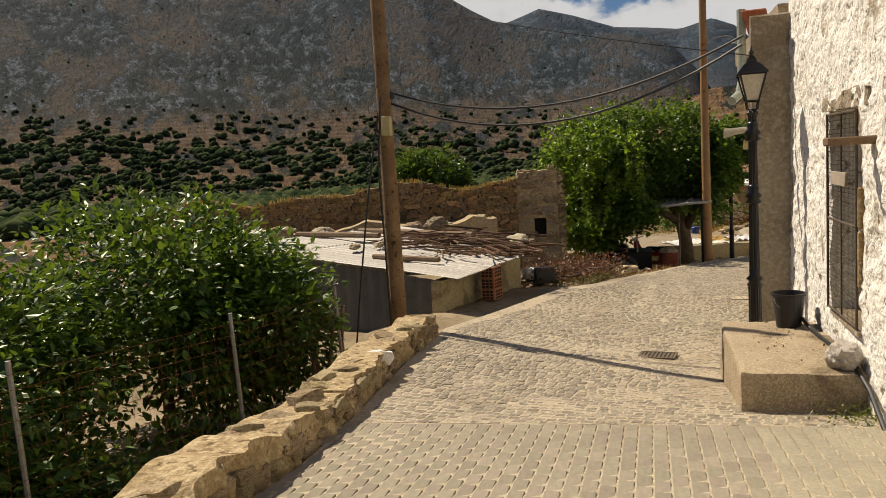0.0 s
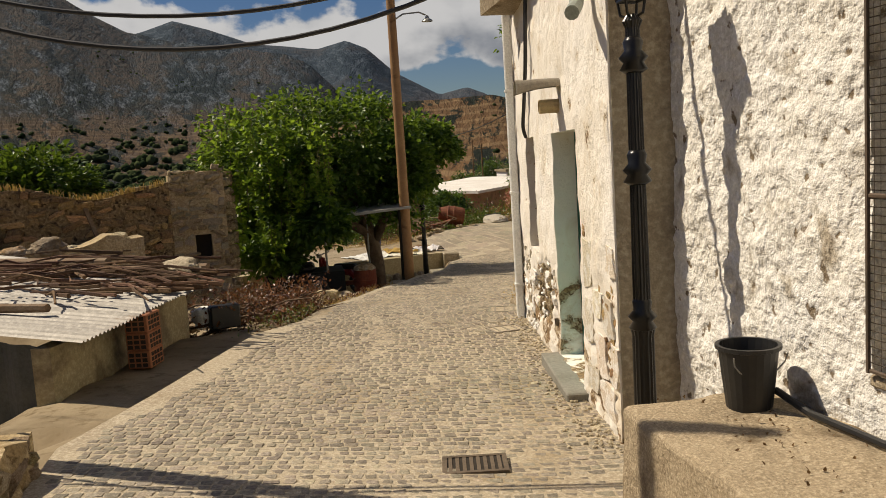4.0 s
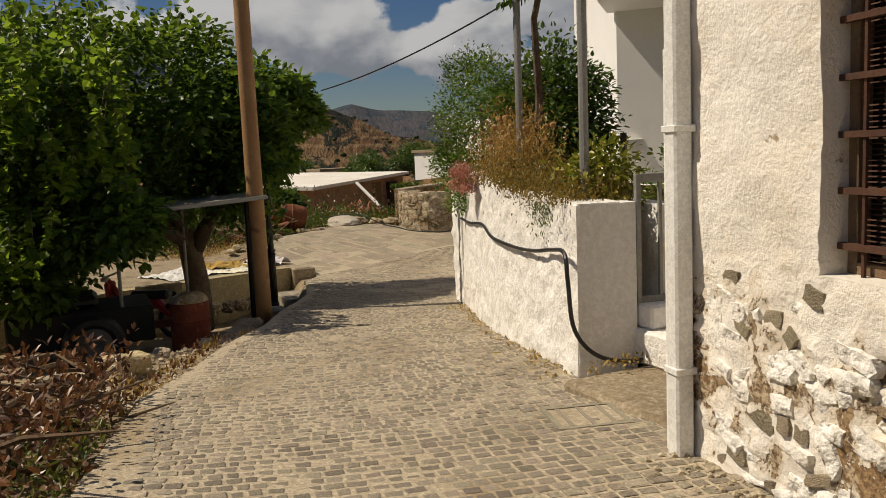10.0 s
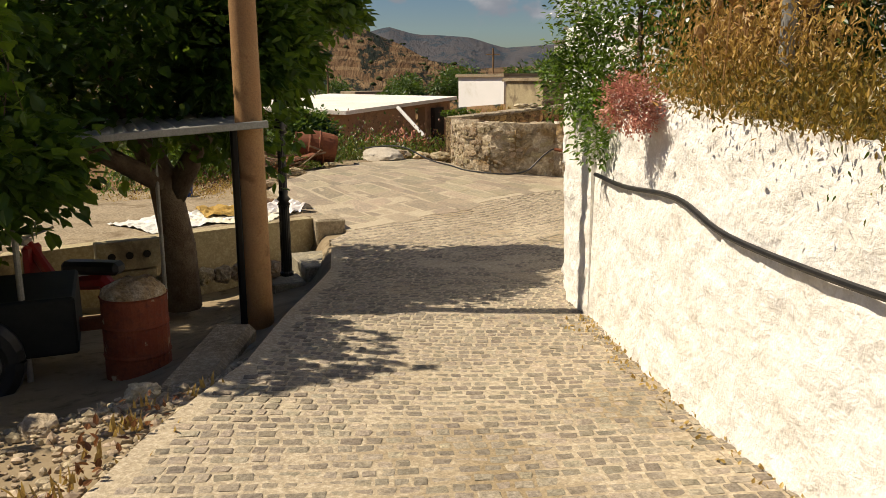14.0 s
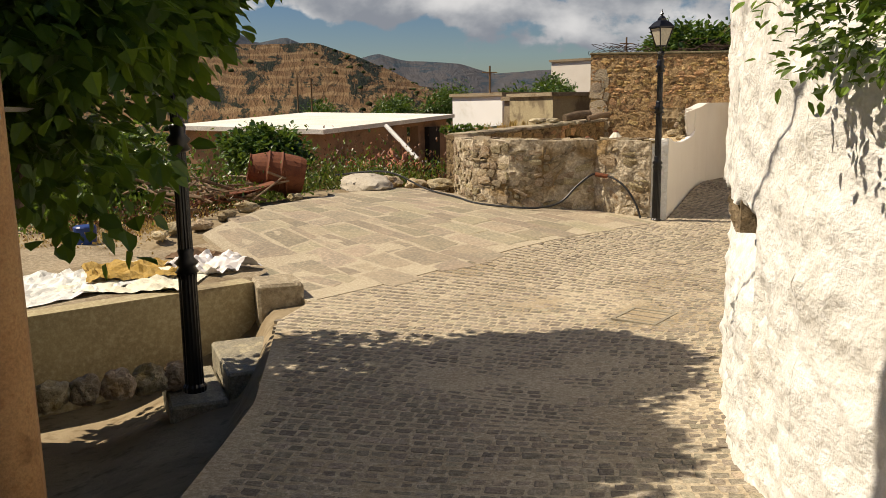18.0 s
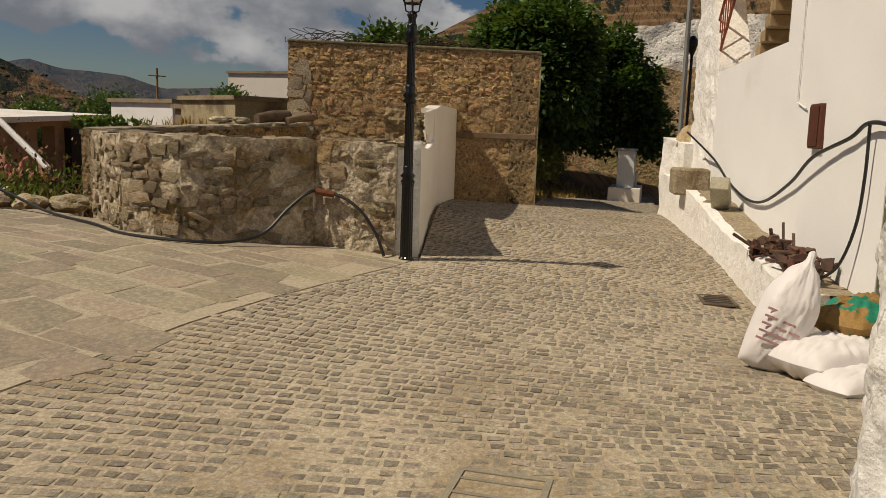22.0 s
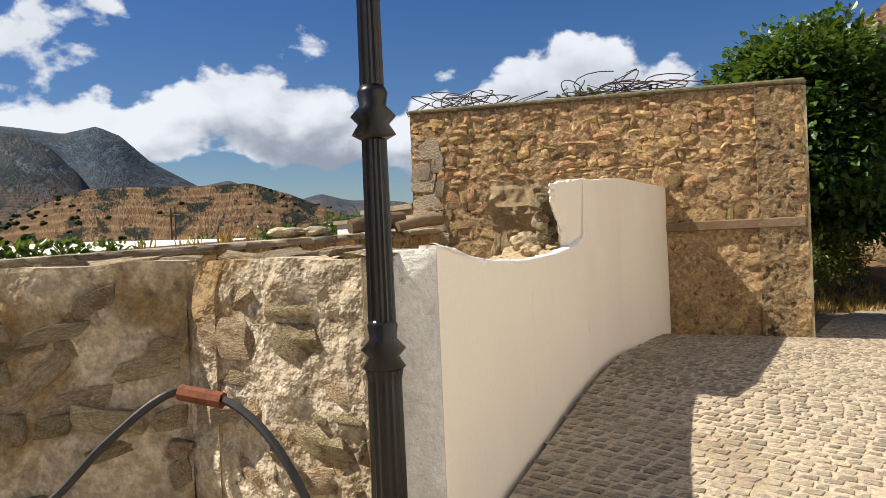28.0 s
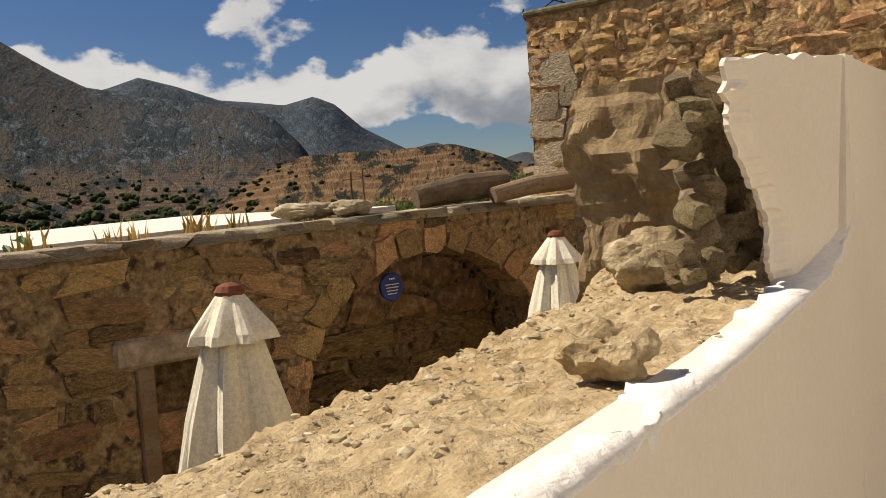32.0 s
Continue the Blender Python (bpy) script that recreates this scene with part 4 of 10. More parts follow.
under(rough_wall("wall_inner", (5.85, 20.9), (4.75, 15.9), -1.75, -0.2, 0.2, WHITEWASH_CLEAN, res=0.3, amp=0.01, inward=-1), planter)

# the tall whitewashed corner where the street turns
CORNER = [(5.36, 21.0), (5.60, 21.77), (6.02, 22.56), (6.84, 23.56), (7.40, 24.12), (8.25, 24.35), (8.9, 24.0), (9.3, 23.4)]
corner = thing("corner_wall", (6.5, 22.5, -2.0), "tall whitewashed rubble corner wall, hollowed under a stone ledge", "wall", kind="structure")
c_tops = [-0.26, -0.05, 0.55, 0.78, 0.8, 0.7, 0.7, 0.7]


def c_top(a, b, u):
    k = CORNER.index(a)
    return c_tops[k] + (c_tops[k + 1] - c_tops[k]) * u / math.dist(a, b)


NA, NB = Vector((5.97, 22.58)), Vector((6.84, 23.56))
NU = (NB - NA).normalized()
NI = Vector((NU.y, -NU.x))


def undercut(u, z, q):
    """Lumps under the limewash, and the hollow below the stone ledge, deepest right under it."""
    s = (q.x - NA.x) * NU.x + (q.y - NA.y) * NU.y
    wobble = 0.03 * noise.noise(q * 6)
    starts = smooth(-0.30, -0.14, s - 0.55 * min(0.0, z + 0.75) + wobble)
    ends = smooth(2.2, 1.6, s)
    hollow = 0.14 * smooth(-0.715, -0.75, z + wobble * 0.5) * smooth(-1.25, -0.78, z + wobble)
    low = smooth(-0.72, -0.9, z)
    return rubble_relief(q, 0.008 + 0.016 * low * starts, 6.0, 8.0) + 0.008 * noise.noise(q * 17) - starts * ends * (hollow + 0.03 * low)


for a, b in zip(CORNER, CORNER[1:]):
    under(rough_wall("wall", a, b, lambda u, a=a: level(*a) - 0.35, lambda u, a=a, b=b: c_top(a, b, u), 0.45, WHITEWASH_CLEAN, res=0.035, amp=0.02, scale=5.0, inward=-1, fine=0.02, relief_by=undercut, seal="start" if a == CORNER[0] else False), corner)
under(rough_wall("ledge_rubble", (NA - NU * 0.05 + NI * 0.07).to_tuple(), (NB + NU * 0.3 + NI * 0.07).to_tuple(), -0.84, -0.69, 0.15, DARK_RUBBLE, res=0.025, amp=0.05, scale=9.0, inward=-1, fine=0.04), corner)
under(part("fill", boxes(((5.9, 20.6, -2.2), (9.0, 22.3, -0.34)), ((6.8, 22.2, -2.2), (9.0, 23.3, -0.24))), WHITEWASH_CLEAN, None), corner)

# smooth white house with the arched door, along H0-H1
H0, H1 = (9.0, 23.35), (18.15, 30.02)
HD = Vector((H1[0] - H0[0], H1[1] - H0[1], 0)).normalized()
HN = Vector((-HD.y, HD.x, 0))


def hus(u, z, out_by=0.0):
    return Vector((*H0, 0)) + HD * u + HN * out_by + UP * z


HL = (Vector((*H1, 0)) - Vector((*H0, 0))).length
white_house = thing("white_house", (15, 26, -2.1), "smooth white rendered house with an arched side door", "house")
ARCH = (2.62, -2.12, 3.62, -0.29)
under(rough_wall("wall_front", H0, hus(6.9, 0).xy, -2.6, 3.4, 0.5, WHITE_SMOOTH, res=0.14, amp=0.012, scale=1.6, inward=-1, holes=(ARCH,)), white_house)
verts, faces = [], []
for k in range(29):
    a = math.pi * k / 28
    u, z = 3.12 - 0.5 * math.cos(a), -0.79 + 0.5 * math.sin(a)
    verts += [hus(u, z, 0.0), hus(u, -0.28, 0.0), hus(u, z, -0.5), hus(u, -0.28, -0.5)]
    if k:
        b0 = 4 * k - 4
        faces += [(b0, b0 + 4, b0 + 5, b0 + 1), (b0 + 2, b0 + 3, b0 + 7, b0 + 6), (b0, b0 + 2, b0 + 6, b0 + 4)]
under(mesh_object("arch_head", verts, faces, WHITE_SMOOTH), white_house)
under(rough_wall("wall_low", hus(6.9, 0).xy, H1, -2.4, lambda u: 0.43 + 0.0 * u, 0.5, WHITE_SMOOTH, res=0.2, amp=0.012, scale=1.6, inward=-1), white_house)

# rendered parapet wall with the scooped top, and the stone house behind it
WHITE_BASE = [(11.27, 29.76), (12.3, 30.72), (13.5, 31.85), (14.7, 32.95), (16.54, 34.38)]
parapet = thing("parapet_wall", (13.0, 31.5, -1.9), "smooth cream rendered parapet wall with a broken scooped top", "wall", kind="structure")


def parapet_top(s):
    """Top height along the rendered wall, s metres from its near end."""
    if s < 3.055:
        return lerp_table([(0, -0.78), (0.2, -0.80), (0.42, -0.84), (0.75, -0.87), (1.31, -0.89), (2.05, -0.876), (2.69, -0.84), (2.9, -0.79), (3.05, -0.74)], s)
    return -0.36 + 0.10 * smooth(3.05, 5.0, s)


run = 0.0
for a, b in zip(WHITE_BASE, WHITE_BASE[1:]):
    seg = math.dist(a, b)
    under(rough_wall("wall", a, b, lambda u, a=a, b=b, seg=seg: level(a[0] + (b[0] - a[0]) * u / seg, a[1] + (b[1] - a[1]) * u / seg) - 0.3, lambda u, run=run: parapet_top(run + u), 0.07 if run < 3.0 else 0.2, CREAM, res=0.09, amp=0.006, scale=2.0, inward=1), parapet)
    run += seg
WB = Vector((12.91, 31.29, 0))
WDIR = Vector((0.737, 0.676, 0))
WIN = Vector((-0.676, 0.737, 0))
hi0, hi1 = WB + WDIR * 0.16 + WIN * 0.10, Vector((13.56, 31.905, 0)) - WIN * 0.006
hl = (hi1 - hi0).length
hd = (hi1 - hi0) / hl
hn = Vector((hd.y, -hd.x, 0))
verts, faces = [], []
for i in range(81):
    z = -0.95 + i / 80 * 0.6
    ragged = 0.04 + 0.17 * smooth(-0.45, -0.76, z) + 0.05 * noise.noise((1.0, z * 11, 2.0)) + 0.025 * noise.noise((4.0, z * 37, 5.0)) + 0.012 * noise.noise((4.0, z * 90, 5.0))
    for k in range(25):
        w = (k / 24) ** 1.5
        u = ragged + (hl - ragged) * w
        top = -0.425 + 0.07 * u / hl + 0.02 * noise.noise((u * 14, 3.0, 1.0)) * smooth(hl, 0.3, u)
        q = hi0 + hd * u + UP * (-0.95 + (top + 0.95) * i / 80)
        break_by = smooth(0.05, 0.0, u - ragged) * 0.02
        for off in (-break_by, -0.03):
            verts.append(q + hn * (off + 0.004 * noise.noise(q * 3) * (off > -0.03)))
row = 50
for i in range(80):
    for k in range(24):
        a = i * row + k * 2
        faces.append((a, a + 2, a + 2 + row, a + row))
        faces.append((a + 1, a + 1 + row, a + 3 + row, a + 3))
    for a, b in ((i * row, i * row + 1), (i * row + 49, i * row + 48)):
        faces.append((a, a + row, b + row, b))
faces += [(80 * row + k * 2, 80 * row + k * 2 + 2, 80 * row + k * 2 + 3, 80 * row + k * 2 + 1) for k in range(24)]
under(mesh_object("wall_high", verts, faces, CREAM, smooth=False), parapet)
under(rough_wall("wall_end", (11.03, 29.91), (11.268, 29.762), -2.3, -0.785, 0.42, WHITEWASH_CLEAN, res=0.05, amp=0.02, inward=1, top=0.02), parapet)

# curved rubble parapet round the sunken court
ROUND = [(9.25, 33.2), (9.12, 32.6), (9.02, 31.9), (9.32, 31.2), (9.75, 30.87), (10.5, 30.58), (10.72, 30.2), (11.0, 29.84)]
round_wall = thing("round_wall", (9.8, 31.3, -1.9), "curved grey rubble parapet with patched cement and pale blocks", "wall", kind="structure")
for k, (a, b) in enumerate(zip(ROUND, ROUND[1:])):
    under(rough_wall("wall", a, b, lambda u, a=a: level(*a) - 0.3, -0.80, 0.5, CEMENT, res=0.05, amp=0.03, scale=5.0, inward=1, fine=0.03, top=0.03), round_wall)
under(rough_wall("wall", (9.78, 33.85), ROUND[0], -2.4, -0.82, 0.45, CEMENT, res=0.09, amp=0.04, inward=1, top=0.03), round_wall)

# brown fieldstone house wall
S0, S1 = (14.45, 36.85), (17.52, 33.24)
stone_house = thing("stone_house", (17.0, 35.5, -2.0), "roofless brown fieldstone house wall with a concrete cap", "house")
under(rough_wall("wall_front", S0, S1, -3.6, lambda u: 0.90 - 0.025 * u, 0.5, FACADE_MORTAR, res=0.08, amp=0.03, scale=6, inward=1), stone_house)
under(rough_wall("wall_side", S1, (20.6, 36.4), -2.3, 0.78, 0.5, BROWN_MORTAR, res=0.2, amp=0.02, inward=1), stone_house)
under(rough_wall("wall_west", (17.6, 40.0), S0, -3.6, 0.88, 0.5, BROWN_MORTAR, res=0.2, amp=0.02, inward=1), stone_house)


# ---- the start of the lane: low wall, poles, lamps, stable ----
RND = random.Random(21)


def street_lamp(place, s, label):
    lamp = thing("street_lamp", place, label, "street lamp", "black street lamps")
    bm = lathe(bmesh.new(), [(0.085, 0.0), (0.085, 0.04), (0.07, 0.06), (0.066, 0.86), (0.074, 0.9)], 32, 16, 0.07)
    part("base", bm, BLACK_IRON, lamp)
    for z in (0.95, 1.84, 2.5):
        bm = lathe(bmesh.new(), [(0.05, z - 0.06), (0.085, z - 0.04), (0.06, z), (0.088, z + 0.03), (0.052, z + 0.07), (0.06, z + 0.12), (0.045, z + 0.15)], 28)
        part("collar", bm, BLACK_IRON, lamp, smooth=True)
    bm = lathe(bmesh.new(), [(0.055, 0.9), (0.048, 1.8), (0.042, 2.7), (0.06, 2.74), (0.03, 2.78)], 32, 16, 0.09)
    part("shaft", bm, BLACK_IRON, lamp)
    head = bmesh.new()
    low, high, z0, z1 = 0.060, 0.128, 2.86, 3.14
    for sx, sy in ((1, 1), (1, -1), (-1, -1), (-1, 1)):
        tube(head, [(sx * low, sy * low, z0), (sx * high, sy * high, z1)], 0.011, 5)
        tube(head, [(0, 0, 2.75), (sx * 0.05, sy * 0.05, 2.78), (sx * low, sy * low, z0)], 0.009, 5)
    for r, z in ((low, z0), (high, z1)):
        for a, b in (((1, 1), (1, -1)), ((1, -1), (-1, -1)), ((-1, -1), (-1, 1)), ((-1, 1), (1, 1))):
            tube(head, [(a[0] * r, a[1] * r, z), (b[0] * r, b[1] * r, z)], 0.012, 5)
    part("head_frame", head, BLACK_IRON, lamp)
    bm = bmesh.new()
    ring0 = [bm.verts.new((x * low * 0.95, y * low * 0.95, z0 + 0.005)) for x, y in ((1, 1), (-1, 1), (-1, -1), (1, -1))]
    ring1 = [bm.verts.new((x * high * 0.95, y * high * 0.95, z1 - 0.005)) for x, y in ((1, 1), (-1, 1), (-1, -1), (1, -1))]
    for k in range(4):
        bm.faces.new((ring0[k], ring0[(k + 1) % 4], ring1[(k + 1) % 4], ring1[k]))
    bm.faces.new(ring0[::-1])
    part("glass", bm, GLASS_MILK, lamp, "milky lamp glass")
    bm = bmesh.new()
    rings = []
    for r, z in ((0.148, z1), (0.145, z1 + 0.02), (0.08, z1 + 0.10), (0.05, z1 + 0.12), (0.045, z1 + 0.15), (0.018, z1 + 0.19)):
        rings.append([bm.verts.new((x * r, y * r, z)) for x, y in ((1, 1), (-1, 1), (-1, -1), (1, -1))])
    for a, b in zip(rings, rings[1:]):
        for k in range(4):
            bm.faces.new((a[k], a[(k + 1) % 4], b[(k + 1) % 4], b[k]))
    bm.faces.new(rings[-1])
    part("roof", bm, BLACK_IRON, lamp)
    part("finial", lathe(bmesh.new(), [(0.012, z1 + 0.19), (0.03, z1 + 0.22), (0.012, z1 + 0.25), (0.004, z1 + 0.29)], 8), BLACK_IRON, lamp)
    lamp.scale = (s, s, s)
    return lamp


street_lamp((2.54, 8.62, level(2.54, 8.62) - 0.01), 1.0, "black cast-iron lantern lamp post beside a concrete block")
street_lamp((3.9, 26.1, -2.44), 1.05, "black cast-iron lantern lamp post below the mulberry")
street_lamp((11.0, 29.66, level(11, 29.66) - 0.02), 0.90, "black cast-iron lantern lamp post against a parapet wall")


def wooden_pole(place, top, r, label, wood=WOOD_POLE):
    pole = thing("utility_pole", place, label, "utility pole", "wooden utility poles")
    d = Vector(top) - Vector(place)
    pts = [d * (k / 9) + Vector((noise.noise((k, place[0], 1)), noise.noise((k, 3, place[1])), 0)) * 0.02 for k in range(10)]
    part("shaft", tube(bmesh.new(), pts, [r * (1 - 0.28 * k / 9) for k in range(10)], 14), wood, pole, smooth=True)
    return pole


pole_a = wooden_pole((-1.88, 9.86, -1.35), (-1.98, 10.02, 6.2), 0.115, "weathered wooden utility pole with black cables at the garden wall")
part("junction_box", boxes(((-0.02, -0.2, 2.95), (0.1, -0.09, 3.2)), bevel=0.01), surface("yellowed_box", ((0.62, 0.55, 0.28), (0.55, 0.48, 0.24)), 3, 30, 0.5, 0.02), pole_a, "small yellowed junction box")
part("insulator", lathe(bmesh.new(), [(0.02, 0), (0.035, 0.02), (0.03, 0.08), (0.012, 0.1)], 8, at=(0.12, -0.08, 3.42)), BLACK_PLASTIC, pole_a)
pole_b = wooden_pole((2.96, 22.60, -2.2), (2.95, 22.60, 6.2), 0.125, "orange-brown pine utility pole carrying a small street light", PINE_POLE)
bm = bmesh.new()
tube(bm, [(0.08, 0, 6.15), (0.25, -0.03, 6.25), (0.6, -0.08, 6.27), (0.75, -0.1, 6.2)], 0.018, 6)
part("light_arm", bm, GREY_METAL, pole_b)
part("light_hood", lathe(bmesh.new(), [(0.13, 0), (0.11, 0.03), (0.05, 0.07), (0.03, 0.13)], 12, at=(0.78, -0.1, 6.06)), GREY_METAL, pole_b)

# cables
CABLE = BLACK_PLASTIC
for n, (p, q, drop, r) in enumerate((((-1.80, 9.84, 2.16), (2.52, 9.14, 2.42), 0.45, 0.014), ((-1.80, 9.86, 2.02), (2.50, 9.10, 2.32), 0.54, 0.015),
                                     ((-1.96, 9.9, 2.12), (-2.45, 9.55, -1.55), -0.25, 0.013),
                                     ((2.62, 9.2, 2.2), (-7.0, 14.0, 5.6), 0.25, 0.006), ((-9.0, 4.0, 2.3), (-1.9, 9.95, 5.2), 0.15, 0.006),
                                     ((4.9, 18.9, 1.75), (4.42, 24.0, 1.32), 0.08, 0.010))):
    ob = part("cable", tube(bmesh.new(), sag(p, q, drop, 18), r, 6), CABLE, None)
    tagged(ob, "thin black overhead cable slung between pole and house", "cable", "overhead cables")
ob = part("cable", tube(bmesh.new(), [(-1.9, 9.72, 2.1), (-1.99, 9.72, 1.2), (-1.97, 9.73, 0.2), (-1.95, 9.74, -1.3)], 0.014, 6), CABLE, None)
tagged(ob, "black cable running down a wooden pole", "cable", "overhead cables")

# low dry-stone wall along the garden
low_wall = thing("low_stone_wall", (-1.2, 4, -0.9), "low rubble stone wall along a garden, capped with mortar", "wall")
LOW = [(-0.55, -4.0), (-0.75, 1.0), (-0.98, 5.45), (-1.18, 8.2), (-1.22, 9.35)]
for (ax, ay), (bx, by) in zip(LOW, LOW[1:]):
    top = lambda u, ay=ay: level(-0.9, ay + u) + 0.27 + 0.03 * math.sin((ay + u) * 2.1)
    under(rough_wall("core", (ax, ay), (bx, by), lambda u, ay=ay: level(-0.9, ay + u) - 1.1, top, 0.40, LOW_WALL, res=0.05, amp=0.04, scale=5, inward=1, top=0.07, fine=0.05, relief_by=lambda u, z, q: rubble_relief(q, 0.07, 5.0, 8.0)), low_wall)
    lay_stones("stone", low_wall, STONES_ROUND, (ax, ay), (bx, by), lambda u, ay=ay: level(-0.9, ay + u) - 0.02, lambda u, ay=ay: level(-0.9, ay + u) + 0.28, int(ay * 7) + 3, (0.08, 0.15), (0.12, 0.36), 0.035, 0.012, 1, 0.2, limit=90, only=0.7, tilt=0.2)
rnd = random.Random(5)
for k in range(34):
    y = -1.5 + k * 0.32
    x = np.interp(y, [p[1] for p in LOW], [p[0] for p in LOW]) - rnd.uniform(0.05, 0.34)
    ob = new("cap_stone", rnd.choice(STONES_WHITE if k % 11 == 4 else STONES_ROUND))
    ob.parent = low_wall
    ob.matrix_basis = low_wall.matrix_basis.inverted() @ pose(x, y, level(-0.9, y) + 0.215, rnd.uniform(-12, 12), rnd.uniform(-12, 12), rnd.uniform(0, 90)) @ Matrix.Diagonal((rnd.uniform(0.16, 0.34), rnd.uniform(0.14, 0.26), rnd.uniform(0.12, 0.19), 1))

# wire fence in the garden
fence = thing("wire_fence", (-2.5, 6, -1.9), "rusty square-mesh wire fence on thin steel posts", "fence")
POSTS = [(-3.6, 1.2), (-3.05, 4.3), (-2.45, 6.5), (-2.2, 8.6)]


def fence_z(x, y):
    return level(x, y) - 0.85


for x, y in POSTS:
    z = fence_z(x, y)
    part("post", bar((x + 2.5, y - 6, z + 1.9 - 0.3), (x + 2.42, y - 6, z + 1.9 + 1.55), 0.022, 7), GREY_METAL, fence)
bm = bmesh.new()
for (ax, ay), (bx, by) in zip(POSTS, POSTS[1:]):
    for k in range(13):
        h = 0.08 + k * 0.115
        tube(bm, [(ax + 2.5, ay - 6, fence_z(ax, ay) + 1.9 + h), (bx + 2.5, by - 6, fence_z(bx, by) + 1.9 + h)], 0.0022, 3, False)
    m = int(math.dist((ax, ay), (bx, by)) / 0.16)
    for k in range(1, m):
        x, y = ax + (bx - ax) * k / m, ay + (by - ay) * k / m
        tube(bm, [(x + 2.5, y - 6, fence_z(x, y) + 1.98), (x + 2.5, y - 6, fence_z(x, y) + 1.9 + 1.46)], 0.0018, 3, False)
part("wire_mesh", bm, RUST, fence)
stakes = thing("garden_stakes", (-2.6, 9.0, -1.9), "thin wooden garden stakes leaning together", "stakes")
for x, y, tx, ty, h in ((-2.52, 8.4, -0.03, 0, 1.25), (-2.60, 8.6, 0.02, 0.05, 1.1), (-2.45, 8.9, 0.15, 0, 1.0), (-2.5, 8.5, 0.2, 0.1, 0.95), (-2.4, 9.2, -0.1, 0, 0.85)):
    part("stake", bar((x + 2.6, y - 9, 0), (x + 2.6 + tx, y - 9 + ty, h + 0.4), 0.024, 6), OLD_WOOD, stakes)


def bush(name, place, label, category, material, crowns, size, trunks=(), seed=1, bark=BARK, narrow=0.55, group="", droop=0.3, lower=-0.75):
    """A thing with trunk and crown. crowns: (centre, radii, clumps, leaves a clump, clump radius), places in the world."""
    r = random.Random(seed)
    plant = thing(name, place, label, category, group)
    o = Vector(place)
    for pts, radii in trunks:
        part("trunk", tube(bmesh.new(), [Vector(p) - o for p in pts], radii, 9), bark, plant, smooth=True)
    for c, rad, clumps, per, cr in crowns:
        leaves("crown", material, plant, crown_spots(r, Vector(c) - o, rad, clumps, per, cr, lower), size, r, droop, narrow)
        leaves("inner_leaves", material, plant, crown_spots(r, Vector(c) - o, [v * 0.72 for v in rad], clumps // 5, per, cr * 1.6, lower, 0.3), size * 1.25, r, droop, narrow)
    return plant


bush("lemon_tree", (-4.0, 7.6, -2.1), "bushy lemon tree with glossy bright green leaves", "tree", LEMON, [((-4.2, 7.9, -0.45), (1.9, 1.9, 1.5), 170, 70, 0.5), ((-3.4, 8.3, -0.75), (1.0, 1.3, 1.15), 90, 70, 0.4)], 0.11,
     [([(-4.0, 7.6, -2.2), (-4.1, 7.7, -1.4), (-4.3, 7.8, -0.4)], [0.09, 0.07, 0.03])], 31)
bush("lemon_tree", (-5.0, 4.6, -2.1), "bushy lemon tree with glossy bright green leaves behind a fence", "tree", LEMON, [((-5.1, 5.0, -0.55), (1.9, 2.2, 1.6), 190, 70, 0.5), ((-4.0, 4.4, -1.4), (1.1, 1.6, 0.6), 80, 60, 0.4)], 0.11,
     [([(-5.0, 4.6, -2.2), (-5.1, 4.8, -1.4), (-5.0, 5.0, -0.4)], [0.09, 0.07, 0.03])], 32)
bush("fig_bush", (-5.0, 23.6, -2.0), "round green tree behind a ruined wall", "tree", LEMON, [((-5.0, 23.7, 0.5), (1.25, 1.3, 1.2), 110, 60, 0.4)], 0.15,
     [([(-5.0, 23.6, -2.2), (-5.0, 23.7, 0.3)], [0.1, 0.05])], 33)
weeds = thing("garden_weeds", (-2.6, 7.5, -1.8), "low green weeds beside a garden wall", "weeds", kind="stuff")
r = random.Random(9)
leaves("leaves", LEMON, weeds, [(Vector((r.uniform(-1.2, 0.7), r.uniform(-4.5, 2.3), r.uniform(0.0, 0.5))), UP) for _ in range(2600)], 0.12, r)

# ---- tin-roofed shed, its load of branches, and the ruin behind ----
shed = thing("tin_shed", (-3.5, 13.5, -1.5), "low shed with corrugated sheet roof and yellowed walls", "shed")
C0, C1, C2, C3 = (Vector(p) for p in ((-1.38, 11.35, -0.56), (-0.58, 14.55, -0.53), (-4.1, 17.4, -0.22), (-7.6, 15.1, -0.30)))
o = Vector((-3.5, 13.5, -1.5))


def roof_at(u, v):
    return (C0.lerp(C3, u)).lerp(C1.lerp(C2, u), v)


def sheet(nu, nv, u0, u1, v0, v1, ridge=0.015, wave=0.076, lift=0.0):
    """A corrugated sheet on the shed's roof, its ribs running across from the lane."""
    verts, faces = [], []
    width = (C1 - C0).length
    for i in range(nu + 1):
        for j in range(nv + 1):
            u, v = u0 + (u1 - u0) * i / nu, v0 + (v1 - v0) * j / nv
            p = roof_at(u, v) + UP * (ridge * math.sin(v * width / wave * 2 * math.pi) + lift + 0.03 * noise.noise((u * 3, v * 3, 5)))
            verts.append(p - o)
    for i in range(nu):
        for j in range(nv):
            k = i * (nv + 1) + j
            faces.append((k, k + 1, k + nv + 2, k + nv + 1))
    return verts, faces


